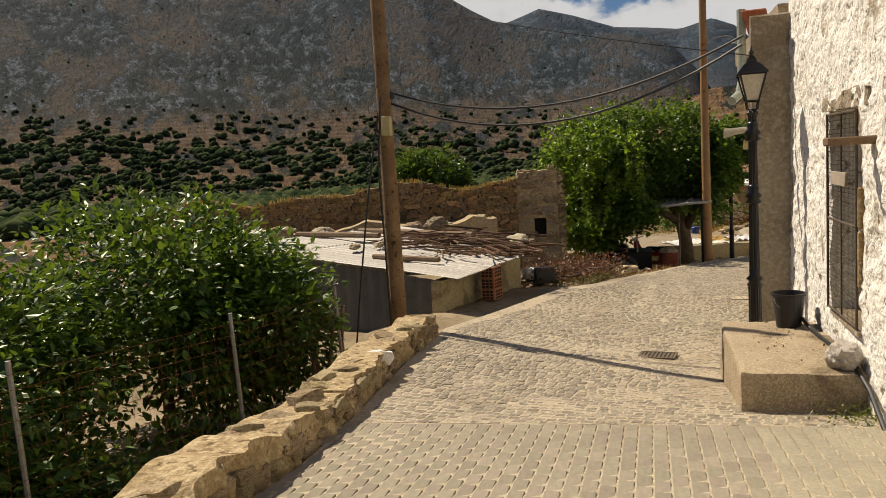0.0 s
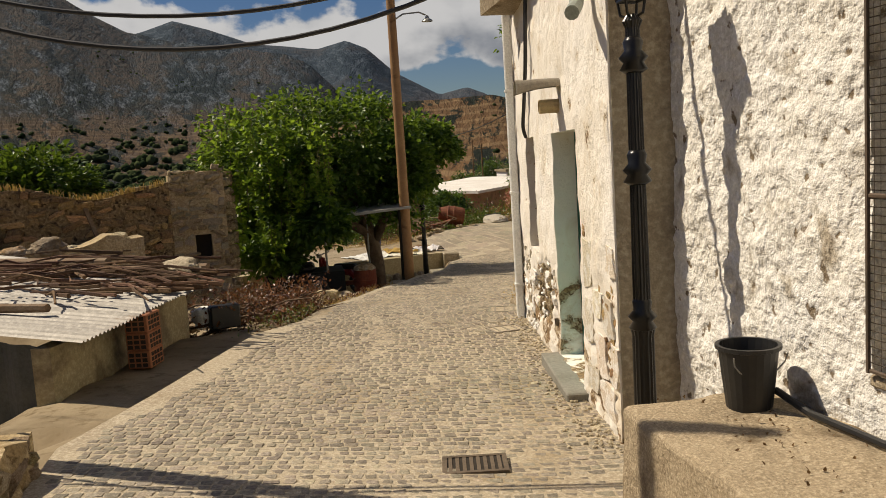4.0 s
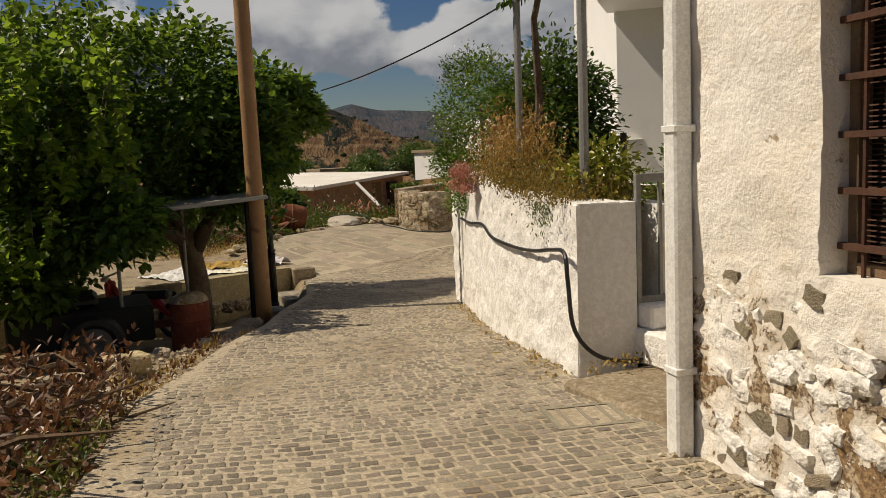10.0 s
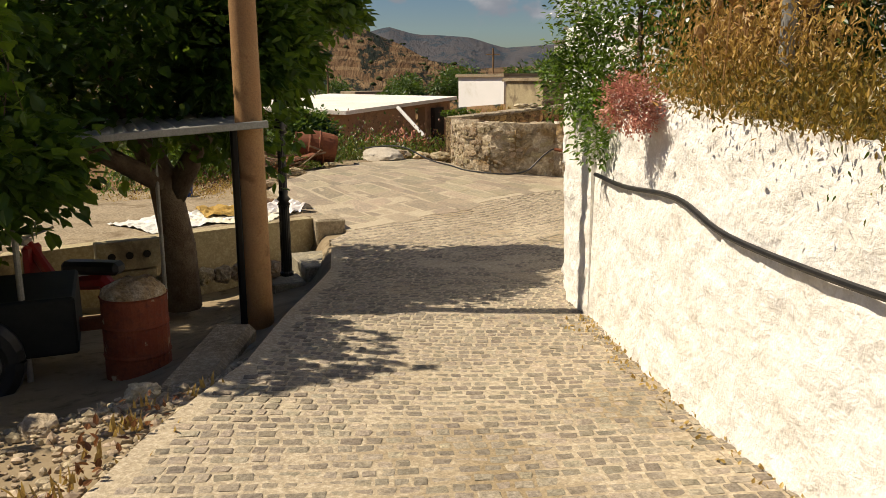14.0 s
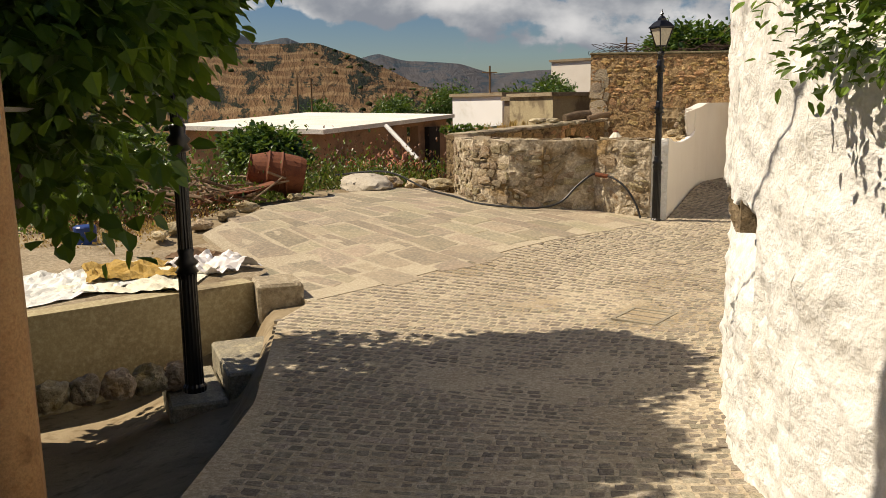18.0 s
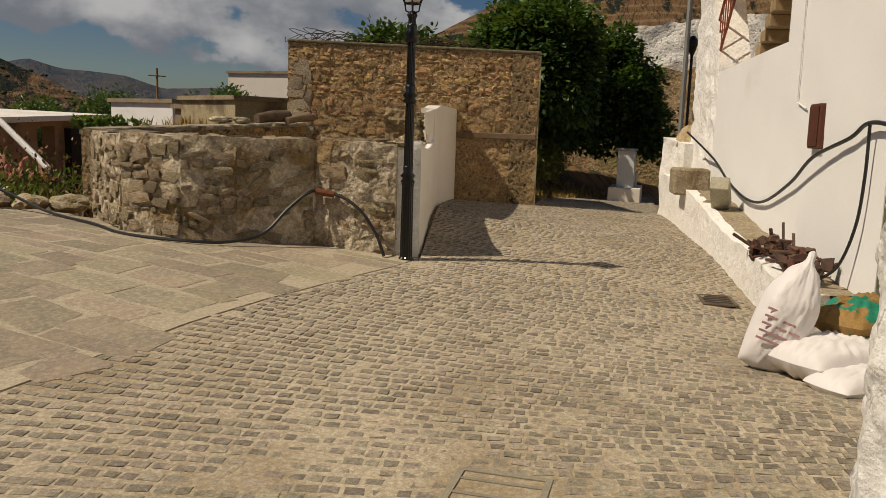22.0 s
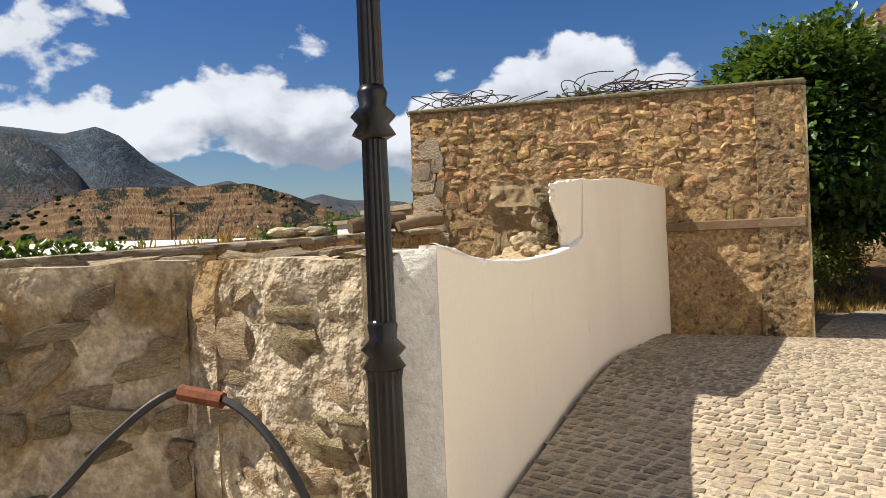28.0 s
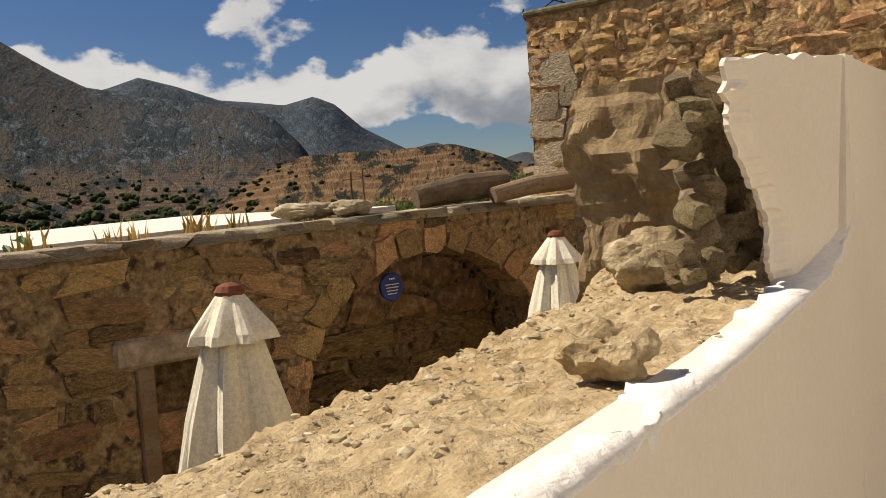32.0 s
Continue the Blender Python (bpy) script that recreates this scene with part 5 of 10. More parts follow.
for k, (u0, u1, v0, v1) in enumerate(((0, 0.36, 0, 0.36), (0, 0.37, 0.335, 0.7), (-0.01, 0.36, 0.68, 1.0), (0.33, 0.7, 0, 0.5), (0.33, 0.72, 0.48, 1.0), (0.68, 1.0, 0, 0.5), (0.68, 1.0, 0.48, 1.0))):
    v_, f_ = sheet(6, int(150 * (v1 - v0)), u0, u1, v0, v1, lift=0.006 * (k % 3))
    mesh_object("roof_sheet", v_, f_, TIN, shed)


side_a, side_b = Vector((-1.72, 11.6, -0.56)), Vector((-0.92, 14.5, -0.53))
under(rough_wall("side_wall", side_b.xy, side_a.xy, -1.9, -0.63, 0.18, RENDER_YELLOW, res=0.1, amp=0.015, inward=-1), shed)
part("lintel_beam", boxes(((1.5, -1.0, 0.84), (1.62, -0.9, 0.93))), OLD_WOOD, shed)
n = 90
fr0, fr1 = Vector((-1.75, 11.62, 0)), Vector((-7.2, 15.2, 0))
verts, faces = [], []
for k in range(n + 1):
    p = fr0.lerp(fr1, k / n)
    side = Vector((-0.55, -0.83, 0)) * (0.02 * math.sin(k * 1.4))
    verts += [p + side + UP * -2.6 - o, p + side + UP * (-0.62 + 0.26 * k / n) - o]
    if k:
        faces.append((2 * k - 2, 2 * k, 2 * k + 1, 2 * k - 1))
mesh_object("front_sheet", verts, faces, TIN_DARK, shed)
part("rain_edge", tube(bmesh.new(), [fr0 + UP * -1.5 - o, fr0.lerp(fr1, 0.2) + UP * -1.45 - o], 0.05, 4), OLD_WOOD, shed)
# hollow bricks at the corner
brick_pile = thing("hollow_bricks", (-1.08, 12.62, -1.1), "stack of orange hollow clay bricks against the shed", "bricks")
for k in range(3):
    bm = boxes(((-0.12, -0.16, k * 0.185), (0.12, 0.16, k * 0.185 + 0.18)), bevel=0.008)
    ob = part("brick", bm, BRICK, brick_pile)
    holes = bmesh.new()
    for i in range(4):
        for j in range(3):
            box(holes, (0.118, -0.13 + i * 0.068, k * 0.185 + 0.018 + j * 0.052), (0.123, -0.08 + i * 0.068, k * 0.185 + 0.055 + j * 0.052))
            if i < 3:
                box(holes, (-0.1 + i * 0.068, -0.165, k * 0.185 + 0.018 + j * 0.052), (-0.05 + i * 0.068, -0.158, k * 0.185 + 0.055 + j * 0.052))
    # black plates on solid bricks, the holes' shade put in as colour
    tagged(part("hole", holes, DARK, ob), kind="stuff")
brick_pile.matrix_basis = pose(-1.12, 12.66, -1.1, 0, 0, -14)
# branches, planks, rocks on the roof
r = random.Random(77)
pile = thing("branch_pile", (-2.2, 14.6, -0.5), "heap of dry brown branches and planks on a tin roof", "branches", kind="stuff")
bm = bmesh.new()
for _ in range(120):
    u, v = r.uniform(0.02, 0.55), min(0.97, max(0.05, r.gauss(0.72, 0.17)))
    p = roof_at(u, v)
    a = r.gauss(2.75, 0.35)
    d = Vector((math.cos(a), math.sin(a), 0)) * r.uniform(0.25, 0.8)
    z = 0.04 + r.random() * 0.16
    tube(bm, [p + UP * z - d - Vector((-2.2, 14.6, -0.5)), p + UP * (z + r.uniform(-0.02, 0.1)) + Vector((r.gauss(0, .06), r.gauss(0, .06), 0)) - Vector((-2.2, 14.6, -0.5)), p + UP * (z + 0.03) + d - Vector((-2.2, 14.6, -0.5))], [r.uniform(0.008, 0.03), 0.018, 0.006], 5)
part("branches", bm, surface("rusty_brown_wood", ((0.17, 0.10, 0.06), (0.24, 0.15, 0.09), (0.12, 0.07, 0.045)), 5, 30, 0.9, 0.4, vary=0.4, island=True), pile)
for p, d, rr in (((-1.9, 14.9, -0.36), (1.3, -0.6, 0.02), 0.07), ((-3.4, 15.9, -0.25), (1.5, -0.9, 0.0), 0.08), ((-5.0, 15.6, -0.2), (1.2, -0.7, 0.02), 0.06), ((-2.7, 13.0, -0.42), (0.7, -0.35, 0.0), 0.05)):
    ob = part("timber_beam", tube(bmesh.new(), [Vector(p) - Vector(d), Vector(p), Vector(p) + Vector(d)], [rr, rr * 1.05, rr * 0.9], 7), OLD_WOOD, None)
    tagged(ob, "old grey-brown timber lying on the tin roof", "beam", "timbers on the shed roof")


def boulder(name, place, size, material, label, seed, group="", category="rock", lumps=0.3):
    bm = bmesh.new()
    bmesh.ops.create_icosphere(bm, subdivisions=4, radius=0.5)
    for v in bm.verts:
        n0 = noise.fractal(v.co * 2.2 + Vector((seed, seed * 0.7, 0)), 0.8, 2.0, 4)
        cell = noise.cell(v.co * 3.1 + Vector((seed, 0, 0)))
        v.co *= 1 + lumps * n0 + 0.05 * cell + 0.05 * noise.fractal(v.co * 9, 0.9, 2.0, 3)
        v.co = Vector((v.co.x * size[0], v.co.y * size[1], v.co.z * size[2]))
    ob = part(name, bm, material, None, smooth=True)
    ob.data.set_sharp_from_angle(angle=radians(38))
    ob.matrix_basis = pose(*place, 0, 0, seed * 37 % 180)
    return tagged(ob, label, category, group)


boulder("boulder", (-0.95, 14.45, -0.36), (0.75, 0.5, 0.3), PALESTONE, "pale flat stone weighing down the tin roof edge", 3.0)
boulder("boulder", (-3.0, 16.4, -0.12), (0.5, 0.4, 0.3), GREYSTONE, "grey stone on the back of the tin roof", 5.0)
boulder("boulder", (-3.6, 14.3, -0.30), (0.22, 0.2, 0.12), GREYSTONE, "small grey stone on the tin roof", 6.0)
boulder("boulder", (-4.0, 14.0, -0.30), (0.28, 0.2, 0.12), GREYSTONE, "small grey stone on the tin roof", 7.0)

ruin = thing("ruined_wall", (-4, 19.8, -1.6), "broken brown rubble wall of a ruined house with a tall jamb", "ruin")
R0, R1 = (-11.0, 17.75), (-1.88, 20.62)
ruin_top = lambda u: 0.36 + 0.10 * math.sin(u * 1.3) + 0.16 * noise.noise((u * 1.1, 2.0, 0.4)) + 0.03 * u
under(rough_wall("core", R0, R1, -2.8, ruin_top, 0.5, BROWN_MORTAR, res=0.16, amp=0.05, scale=3, inward=1, top=0.1), ruin)
lay_stones("stone", ruin, STONES_BROWN + STONES_TAWNY, R0, R1, -1.5, ruin_top, 61, (0.08, 0.2), (0.1, 0.36), 0.06, 0.02, 1, 0.2, limit=300, only=0.55, stuff_material=TAWNY_REST, tilt=0.25)
P0, P1 = (-1.88, 20.62), (-0.86, 20.82)
under(rough_wall("jamb_core", P0, P1, -1.8, 0.80, 0.6, RUBBLE, res=0.1, amp=0.06, scale=4, inward=1, top=0.08, keep=lambda u, z: not (0.42 < u < 0.72 and -0.85 < z < -0.35)), ruin)
lay_stones("jamb_stone", ruin, STONES_ROUND + STONES_PALE[:3], P0, P1, -1.6, 0.95, 62, (0.06, 0.19), (0.08, 0.3), 0.05, 0.012, 1, 0.2, tilt=0.22, only=0.85, skip=lambda u, z: 0.4 < u < 0.75 and -0.9 < z < -0.3, limit=70)
lay_stones("jamb_stone", ruin, STONES_ROUND, P1, (-0.76, 21.35), -1.6, 0.8, 63, (0.08, 0.18), (0.12, 0.34), 0.075, 0.012, 1, 0.2, limit=40)
# black box behind the jamb's gap, its shade given as colour
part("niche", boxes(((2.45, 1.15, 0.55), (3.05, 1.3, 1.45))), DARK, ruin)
rubble_row = lambda x, y, z, s, k: boulder("fallen_stone", (x, y, z), (s, s * 0.8, s * 0.55), PALESTONE if k % 2 else GREYSTONE, "fallen rubble stone of a ruined wall", 10.0 + k, "fallen stones")
for k, (x, y) in enumerate(((-7.2, 17.9), (-6.4, 18.2), (-5.6, 18.4), (-4.9, 18.8), (-4.2, 18.8), (-3.4, 19.2), (-2.7, 19.5), (-8.0, 17.6))):
    rubble_row(x, y, -0.28 - 0.1 * (k % 3), 0.45 + 0.12 * (k % 3), k)
under(rough_wall("low_core", (-8.5, 17.2), (-2.2, 19.3), -2.6, lambda u: -0.3 + 0.12 * math.sin(u * 2.2), 0.7, RUBBLE, res=0.2, amp=0.1, scale=2, inward=1, top=0.15), ruin)
r = random.Random(15)
dry = thing("dry_grass", (-4, 20, 0.4), "tufts of dry yellow grass growing on a ruined wall", "grass", kind="stuff")
tuft("blades", DRY, dry, [Vector((r.uniform(-6.5, 2.0), 0, 0)) + Vector((0, 0, 0)) for _ in range(70)], 0.13, r, 9, 0.8)
for v in dry.children[0].data.vertices:
    xx = v.co.x + (-4)
    v.co.y += 17.75 + (xx + 11.0) * (20.62 - 17.75) / 9.12 - 0.25 - 20
    v.co.z += ruin_top((xx + 11.0) * 1.04) - 0.4
plank = part("leaning_plank", tube(bmesh.new(), [(-3.0, 20.0, -0.7), (-3.35, 20.15, 0.35)], 0.05, 4), OLD_WOOD, None)
tagged(plank, "old wooden plank leaning on the ruined wall", "plank")

# dead brush at the bend
brush = thing("brush_heap", (0.0, 16.4, -1.45), "tangled heap of dead branches and russet weeds by the road", "brush", kind="stuff")
r = random.Random(41)
bm = bmesh.new()
for _ in range(70):
    y = r.uniform(-1.6, 1.9)
    p = Vector((edge_x(16.4 + y) - r.uniform(0.15, 1.7), y, r.uniform(0.0, 0.35) - 0.05 * y))
    a = r.uniform(0, 6.28)
    d = Vector((math.cos(a), math.sin(a), r.uniform(-0.2, 0.5))) * r.uniform(0.2, 0.6)
    tube(bm, [p - d, p + Vector((r.gauss(0, .08), r.gauss(0, .08), r.gauss(0, .05))), p + d], [r.uniform(0.006, 0.03), 0.016, 0.005], 5)
for _ in range(26):
    y = r.uniform(-1.7, 1.5)
    p = Vector((edge_x(16.4 + y) - r.uniform(0.25, 1.5), y, r.uniform(0.05, 0.3) - 0.05 * y))
    a = r.gauss(0.5, 0.9)
    d = Vector((math.cos(a), math.sin(a), r.uniform(-0.15, 0.35))) * r.uniform(0.25, 0.6)
    k = r.uniform(0.03, 0.075)
    tube(bm, flowing([p - d, p - d * 0.3 + Vector((r.gauss(0, .07), r.gauss(0, .07), r.gauss(0, .05))), p + d * 0.4 + Vector((r.gauss(0, .08), r.gauss(0, .08), r.gauss(0, .06))), p + d], 4), [k * (1 - 0.05 * j) for j in range(13)], 7)
part("branches", bm, surface("dark_rotting_wood", ((0.13, 0.085, 0.05), (0.22, 0.15, 0.09), (0.09, 0.06, 0.035)), 4, 30, 0.9, 0.5), brush)
leaves("leaves", RUSSET, brush, [(Vector((edge_x(16.4 + y) - abs(r.gauss(0.7, 0.55)), y, r.uniform(0.0, 0.55) - 0.05 * y)), UP) for y in (r.uniform(-1.9, 1.3) for _ in range(2200))], 0.065, r)
leaves("litter", DEAD, brush, [(Vector((edge_x(16.4 + y) - abs(r.gauss(0.7, 0.6)), y, r.uniform(-0.02, 0.25) - 0.05 * y)), UP) for y in (r.uniform(-1.9, 1.6) for _ in range(1500))], 0.05, r)
leaves("green_weeds", SCRUB, brush, [(Vector((edge_x(16.4 + y) - abs(r.gauss(0.25, 0.2)), y, r.uniform(0.0, 0.22) - 0.05 * y)), UP) for y in (r.gauss(-0.9, 0.5) for _ in range(900))], 0.05, r)
for k, (x, y, s) in enumerate(((0.55, 17.9, 0.3), (0.85, 18.6, 0.25), (1.30, 19.5, 0.3), (0.35, 17.0, 0.3), (0.3, 16.4, 0.4), (0.55, 18.9, 0.35))):
    boulder("rubble_stone", (x - 0.25, y, terrain(x - 0.25, y) + 0.03), (s, s * 0.7, s * 0.5), PALESTONE, "pale rubble stone at the edge of the road", 30.0 + k, "rubble by the road")
bag = boulder("plastic_bag", (-0.75, 14.9, -1.05), (0.5, 0.35, 0.3), WHITE_PLASTIC, "crumpled white plastic bag in the shadow of the shed", 51.0, category="bag")
bx = part("black_crate", boxes(((-0.19, -0.15, 0), (0.19, 0.02, 0.3)), ((-0.19, 0.02, 0), (0.19, 0.15, 0.24)), bevel=0.02), BLACK_PLASTIC, None)
bx.matrix_basis = pose(-0.52, 14.75, -1.17, 0, 0, 20)
tagged(bx, "black plastic crate beside the brush heap", "crate")

# ---- concrete block, bucket, stone and pipe in front of the stable ----
block = thing("concrete_block", (2.58, 7.55, -1.1), "worn concrete loading block against the stable wall", "block")
bm = boxes(((-0.45, -1.52, -0.5), (0.55, 0.45, 0.55)))
bmesh.ops.subdivide_edges(bm, edges=bm.edges[:], cuts=34, use_grid_fill=True)
for v in bm.verts:
    q = v.co + Vector((2.58, 7.55, 0))
    # worn round along the upper edges, more where pieces broke off
    wear = 0.018 + 0.07 * max(0.0, noise.noise(q * 2.3))
    dx, dy, dz = min(v.co.x + 0.45, wear), min(v.co.y + 1.52, wear), min(0.55 - v.co.z, wear)
    gone = [max(0.0, wear - d) for d in (dx, dy, dz)]
    far_in = math.sqrt(sum(g * g for g in gone))
    if far_in > wear:
        k = 1 - wear / far_in
        v.co += Vector((gone[0], gone[1], -gone[2])) * k
    v.co += Vector((noise.noise(q * 3), noise.noise(q * 3 + Vector((9, 0, 0))), noise.noise(q * 3 + Vector((0, 9, 0))))) * 0.02
    v.co += Vector((noise.noise(q * 14), noise.noise(q * 14 + Vector((9, 0, 0))), noise.noise(q * 14 + Vector((0, 9, 0))))) * 0.007
part("body", bm, surface("stained_block_concrete", ((0.54, 0.44, 0.30), (0.43, 0.345, 0.23), (0.60, 0.51, 0.37)), 1.6, 60, 0.93, 0.8, 40, stain=(0.20, 0.15, 0.09), stain_scale=1.7, stain_at=(0.5, 0.7), grit=0.7, relief=0.02, pits=((0.20, 0.14, 0.08), 0.28, 0.36)), block, smooth=False)
lit = thing("dry_litter", (2.58, 7.3, -0.56), "dry leaves and crumbs scattered on the concrete block", "litter", kind="stuff")
rl = random.Random(71)
leaves("leaves", DEAD, lit, [(Vector((rl.gauss(0.18, 0.2), rl.uniform(-0.9, 0.9), 0.005)), UP) for _ in range(170)], 0.024, rl, 0.2)
part("foot_slab", boxes(((-0.42, -2.35, -0.1), (0.5, -1.50, 0.265)), bevel=0.02), CONCRETE, block).matrix_basis = pose(0.02, 0, 0, 5.2, 0, 0)
bucket = thing("bucket", (2.75, 7.79, -0.555), "black plastic bucket standing on the concrete block", "bucket")
bm = lathe(bmesh.new(), [(0.115, 0.0), (0.15, 0.31), (0.165, 0.315), (0.165, 0.335), (0.145, 0.335), (0.11, 0.02)], 24)
part("body", bm, BLACK_PLASTIC, bucket, smooth=False)
part("handle", tube(bmesh.new(), [(0.15 * math.cos(a), 0.15 * math.sin(a) * 0.2 - 0.14 + 0.02, 0.3 - 0.12 * math.sin(a)) for a in (math.pi * k / 8 for k in range(9))], 0.004, 5), GREY_METAL, bucket)
boulder("loose_stone", (2.90, 6.20, -0.46), (0.30, 0.25, 0.24), PALESTONE_GREY, "pale grey loose stone on the concrete block", 17.0)
drain = part("drain_pipe", tube(bmesh.new(), [(2.86, 7.72, -0.46), (2.90, 7.5, -0.52), (2.95, 6.8, -0.52), (2.98, 6.1, -0.53), (3.0, 5.8, -0.62), (2.98, 5.2, -0.80), (2.96, 4.6, -0.76)], 0.019, 8), BLACK_PLASTIC, None)
tagged(drain, "black plastic pipe lying along the stable wall", "pipe")
r = random.Random(3)
w = thing("weed_clump", (2.95, 5.75, -0.85), "green and dry weeds at the foot of the stable wall", "weeds", kind="stuff")
leaves("leaves", SCRUB, w, [(Vector((r.gauss(0, 0.14), r.gauss(0, 0.22), r.uniform(0, 0.09))), UP) for _ in range(420)], 0.032, r)

# stable window: wire mesh over a dark opening, boards, lintel
mesh_win = thing("window_1", shed_at(6.72, 0.5, -0.1), "stable opening closed with rusty wire mesh and boards", "window", kind="structure")
mo = mesh_win.location.copy()
bm = bmesh.new()
frame_y = (6.25, 7.2)
for y in (*frame_y, 6.72):
    tube(bm, [shed_at(y, -0.25, 0.03) - mo, shed_at(y, 1.45, 0.03) - mo], 0.011 if y != 6.72 else 0.007, 6)
for z in (-0.24, 0.55, 1.44):
    tube(bm, [shed_at(6.25, z, 0.035) - mo, shed_at(7.2, z, 0.025) - mo], 0.011, 6)
part("frame", bm, surface("dull_brown_iron", ((0.10, 0.08, 0.06), (0.15, 0.11, 0.08)), 3, 30, 0.7, 0.1), mesh_win)
bm = bmesh.new()
for k in range(46):
    z = -0.24 + k * 0.037
    tube(bm, [shed_at(6.25, z, 0.02) - mo, shed_at(7.2, z, 0.02) - mo], 0.0032, 3, False)
for k in range(24):
    y = 6.25 + k * 0.04
    tube(bm, [shed_at(y, -0.24, 0.02) - mo, shed_at(y, 1.44, 0.02) - mo], 0.0013, 3, False)
part("wire_mesh", bm, surface("dull_dark_wire", ((0.16, 0.14, 0.11), (0.11, 0.09, 0.07)), 3, 30, 0.6, 0.0), mesh_win)
b = boxes(((-0.24, -0.012, -0.055), (0.24, 0.012, 0.055)), bevel=0.004)
bd = part("board", b, surface("pale_board", ((0.5, 0.43, 0.36), (0.42, 0.36, 0.29)), 4, 40, 0.85, 0.2), mesh_win)
bd.matrix_basis = Matrix.Translation(shed_at(6.66, 0.91, 0.06) - mo) @ pose(0, 0, 0, 3, 0, 91)
part("sill", boxes(((-0.12, -0.5, -0.82), (0.3, 0.5, -0.765)), bevel=0.01), CONCRETE, mesh_win)
for z0, z1, w in ((-0.42, 0.02, 0.06), (0.04, 0.36, 0.05)):
    jp = part("jamb_board", boxes(((-w / 2, -0.03, 0), (w / 2, 0.03, z1 - z0)), bevel=0.012), surface("yellow_old_board", ((0.42, 0.30, 0.14), (0.30, 0.20, 0.09), (0.5, 0.4, 0.25)), 4, 30, 0.9, 0.7, grit=0.7), mesh_win)
    jp.matrix_basis = Matrix.Translation(shed_at(6.22 - w * 0.2, 0.5 + z0, 0.0) - mo) @ pose(0, 0, 0, 0, 0, 91)
peg = part("wall_peg", boxes(((-0.34, -0.06, -0.035), (0.1, 0.06, 0.025)), bevel=0.01), OLD_WOOD, None)
peg.matrix_basis = Matrix.Translation(shed_at(5.88, 1.22, 0.0)) @ pose(0, 0, 0, 0, 0, 8)
under(tagged(peg, "wooden plank sticking out of the stable wall"), stable)
lint = rough_wall("lintel", shed_at(6.0, 0, 0.015).xy, shed_at(7.42, 0, 0.015).xy, 1.475, lambda u: 1.60 + 0.03 * math.sin(u * 4), 0.3, surface("bleached_lintel_wood", ((0.46, 0.39, 0.29), (0.36, 0.29, 0.20), (0.52, 0.46, 0.37)), 2.4, 34, 0.9, 1.0, 14, grit=0.6, relief=0.03, pits=((0.08, 0.055, 0.035), 0.34, 0.42)), res=0.03, amp=0.02, scale=9, inward=-1, top=0.03)
under(lint, stable)
# ---- farmhouse door, barred window, pipes ----
def on_front(u, z, out_by):
    """Pose on the farmhouse front: x along it, y into the wall, z up."""
    return Matrix.Translation(fac(u, z, out_by)) @ Matrix((FD, FN * -1, UP)).transposed().to_4x4()


door = thing("door_1", (0, 0, 0), "closed turquoise double door with mesh panels and a padlock", "door", kind="structure")
door.matrix_basis = on_front(DOOR[0], DOOR[1], -0.24)
W, H = DOOR[2] - DOOR[0], DOOR[3] - DOOR[1]
part("door_frame", boxes(((0, -0.02, 0), (0.05, 0.06, H)), ((W - 0.05, -0.02, 0), (W, 0.06, H)), ((0.05, -0.02, H - 0.1), (W - 0.05, 0.06, H)), bevel=0.004), surface("dark_green_paint", ((0.04, 0.16, 0.11), (0.06, 0.2, 0.15)), 3, 30, 0.6, 0.1), door)
GREEN_GRILLE = surface("dusty_green_grille", ((0.07, 0.17, 0.13), (0.11, 0.22, 0.16), (0.16, 0.2, 0.13)), 3, 30, 0.7, 0.1)
for k in range(2):
    x0 = 0.055 + k * (W - 0.11) / 2
    x1 = x0 + (W - 0.11) / 2 - 0.008
    leaf = part("door_leaf", boxes(((x0, 0.0, 0.02), (x1, 0.035, 1.20)), bevel=0.003), TEAL, door)
    part("seam", boxes(((x0, -0.004, 0.36), (x1, 0.0, 0.366))), RUST, leaf)
    part("stile", boxes(((x0, -0.006, 1.2), (x0 + 0.035, 0.03, H - 0.11)), ((x1 - 0.035, -0.006, 1.2), (x1, 0.03, H - 0.11)), ((x0 + 0.035, -0.006, 1.2), (x1 - 0.035, 0.03, 1.245)), ((x0 + 0.035, -0.006, H - 0.16), (x1 - 0.035, 0.03, H - 0.11)), ((x0 + 0.26, -0.004, 1.245), (x0 + 0.28, 0.02, H - 0.16))), TEAL, leaf)
    bm = bmesh.new()
    for j in range(34):
        z = 1.255 + j * 0.0185
        box(bm, (x0 + 0.035, 0.006, z), (x1 - 0.035, 0.014, z + 0.008))
    part("grille", bm, GREEN_GRILLE, leaf)
    # black sheet behind the grille, for the shade indoors
    part("dark_pane", boxes(((x0 + 0.03, 0.03, 1.23), (x1 - 0.03, 0.036, H - 0.12))), DARK, leaf)
part("padlock", boxes(((W / 2 + 0.01, -0.05, 0.98), (W / 2 + 0.06, -0.02, 1.05)), bevel=0.006), RUST, door, "small rusty padlock")
part("hasp", tube(bmesh.new(), [(W / 2 - 0.05, -0.01, 1.15), (W / 2 - 0.03, -0.045, 1.17), (W / 2 + 0.03, -0.05, 1.12), (W / 2 + 0.035, -0.035, 1.05)], 0.008, 6), RUST, door)
part("door_step", boxes(((-0.1, -0.42, -0.42), (W + 0.12, 0.3, 0.0)), bevel=0.012), surface("grey_step", ((0.34, 0.33, 0.29), (0.27, 0.26, 0.22)), 3, 30, 0.85, 0.2), door)
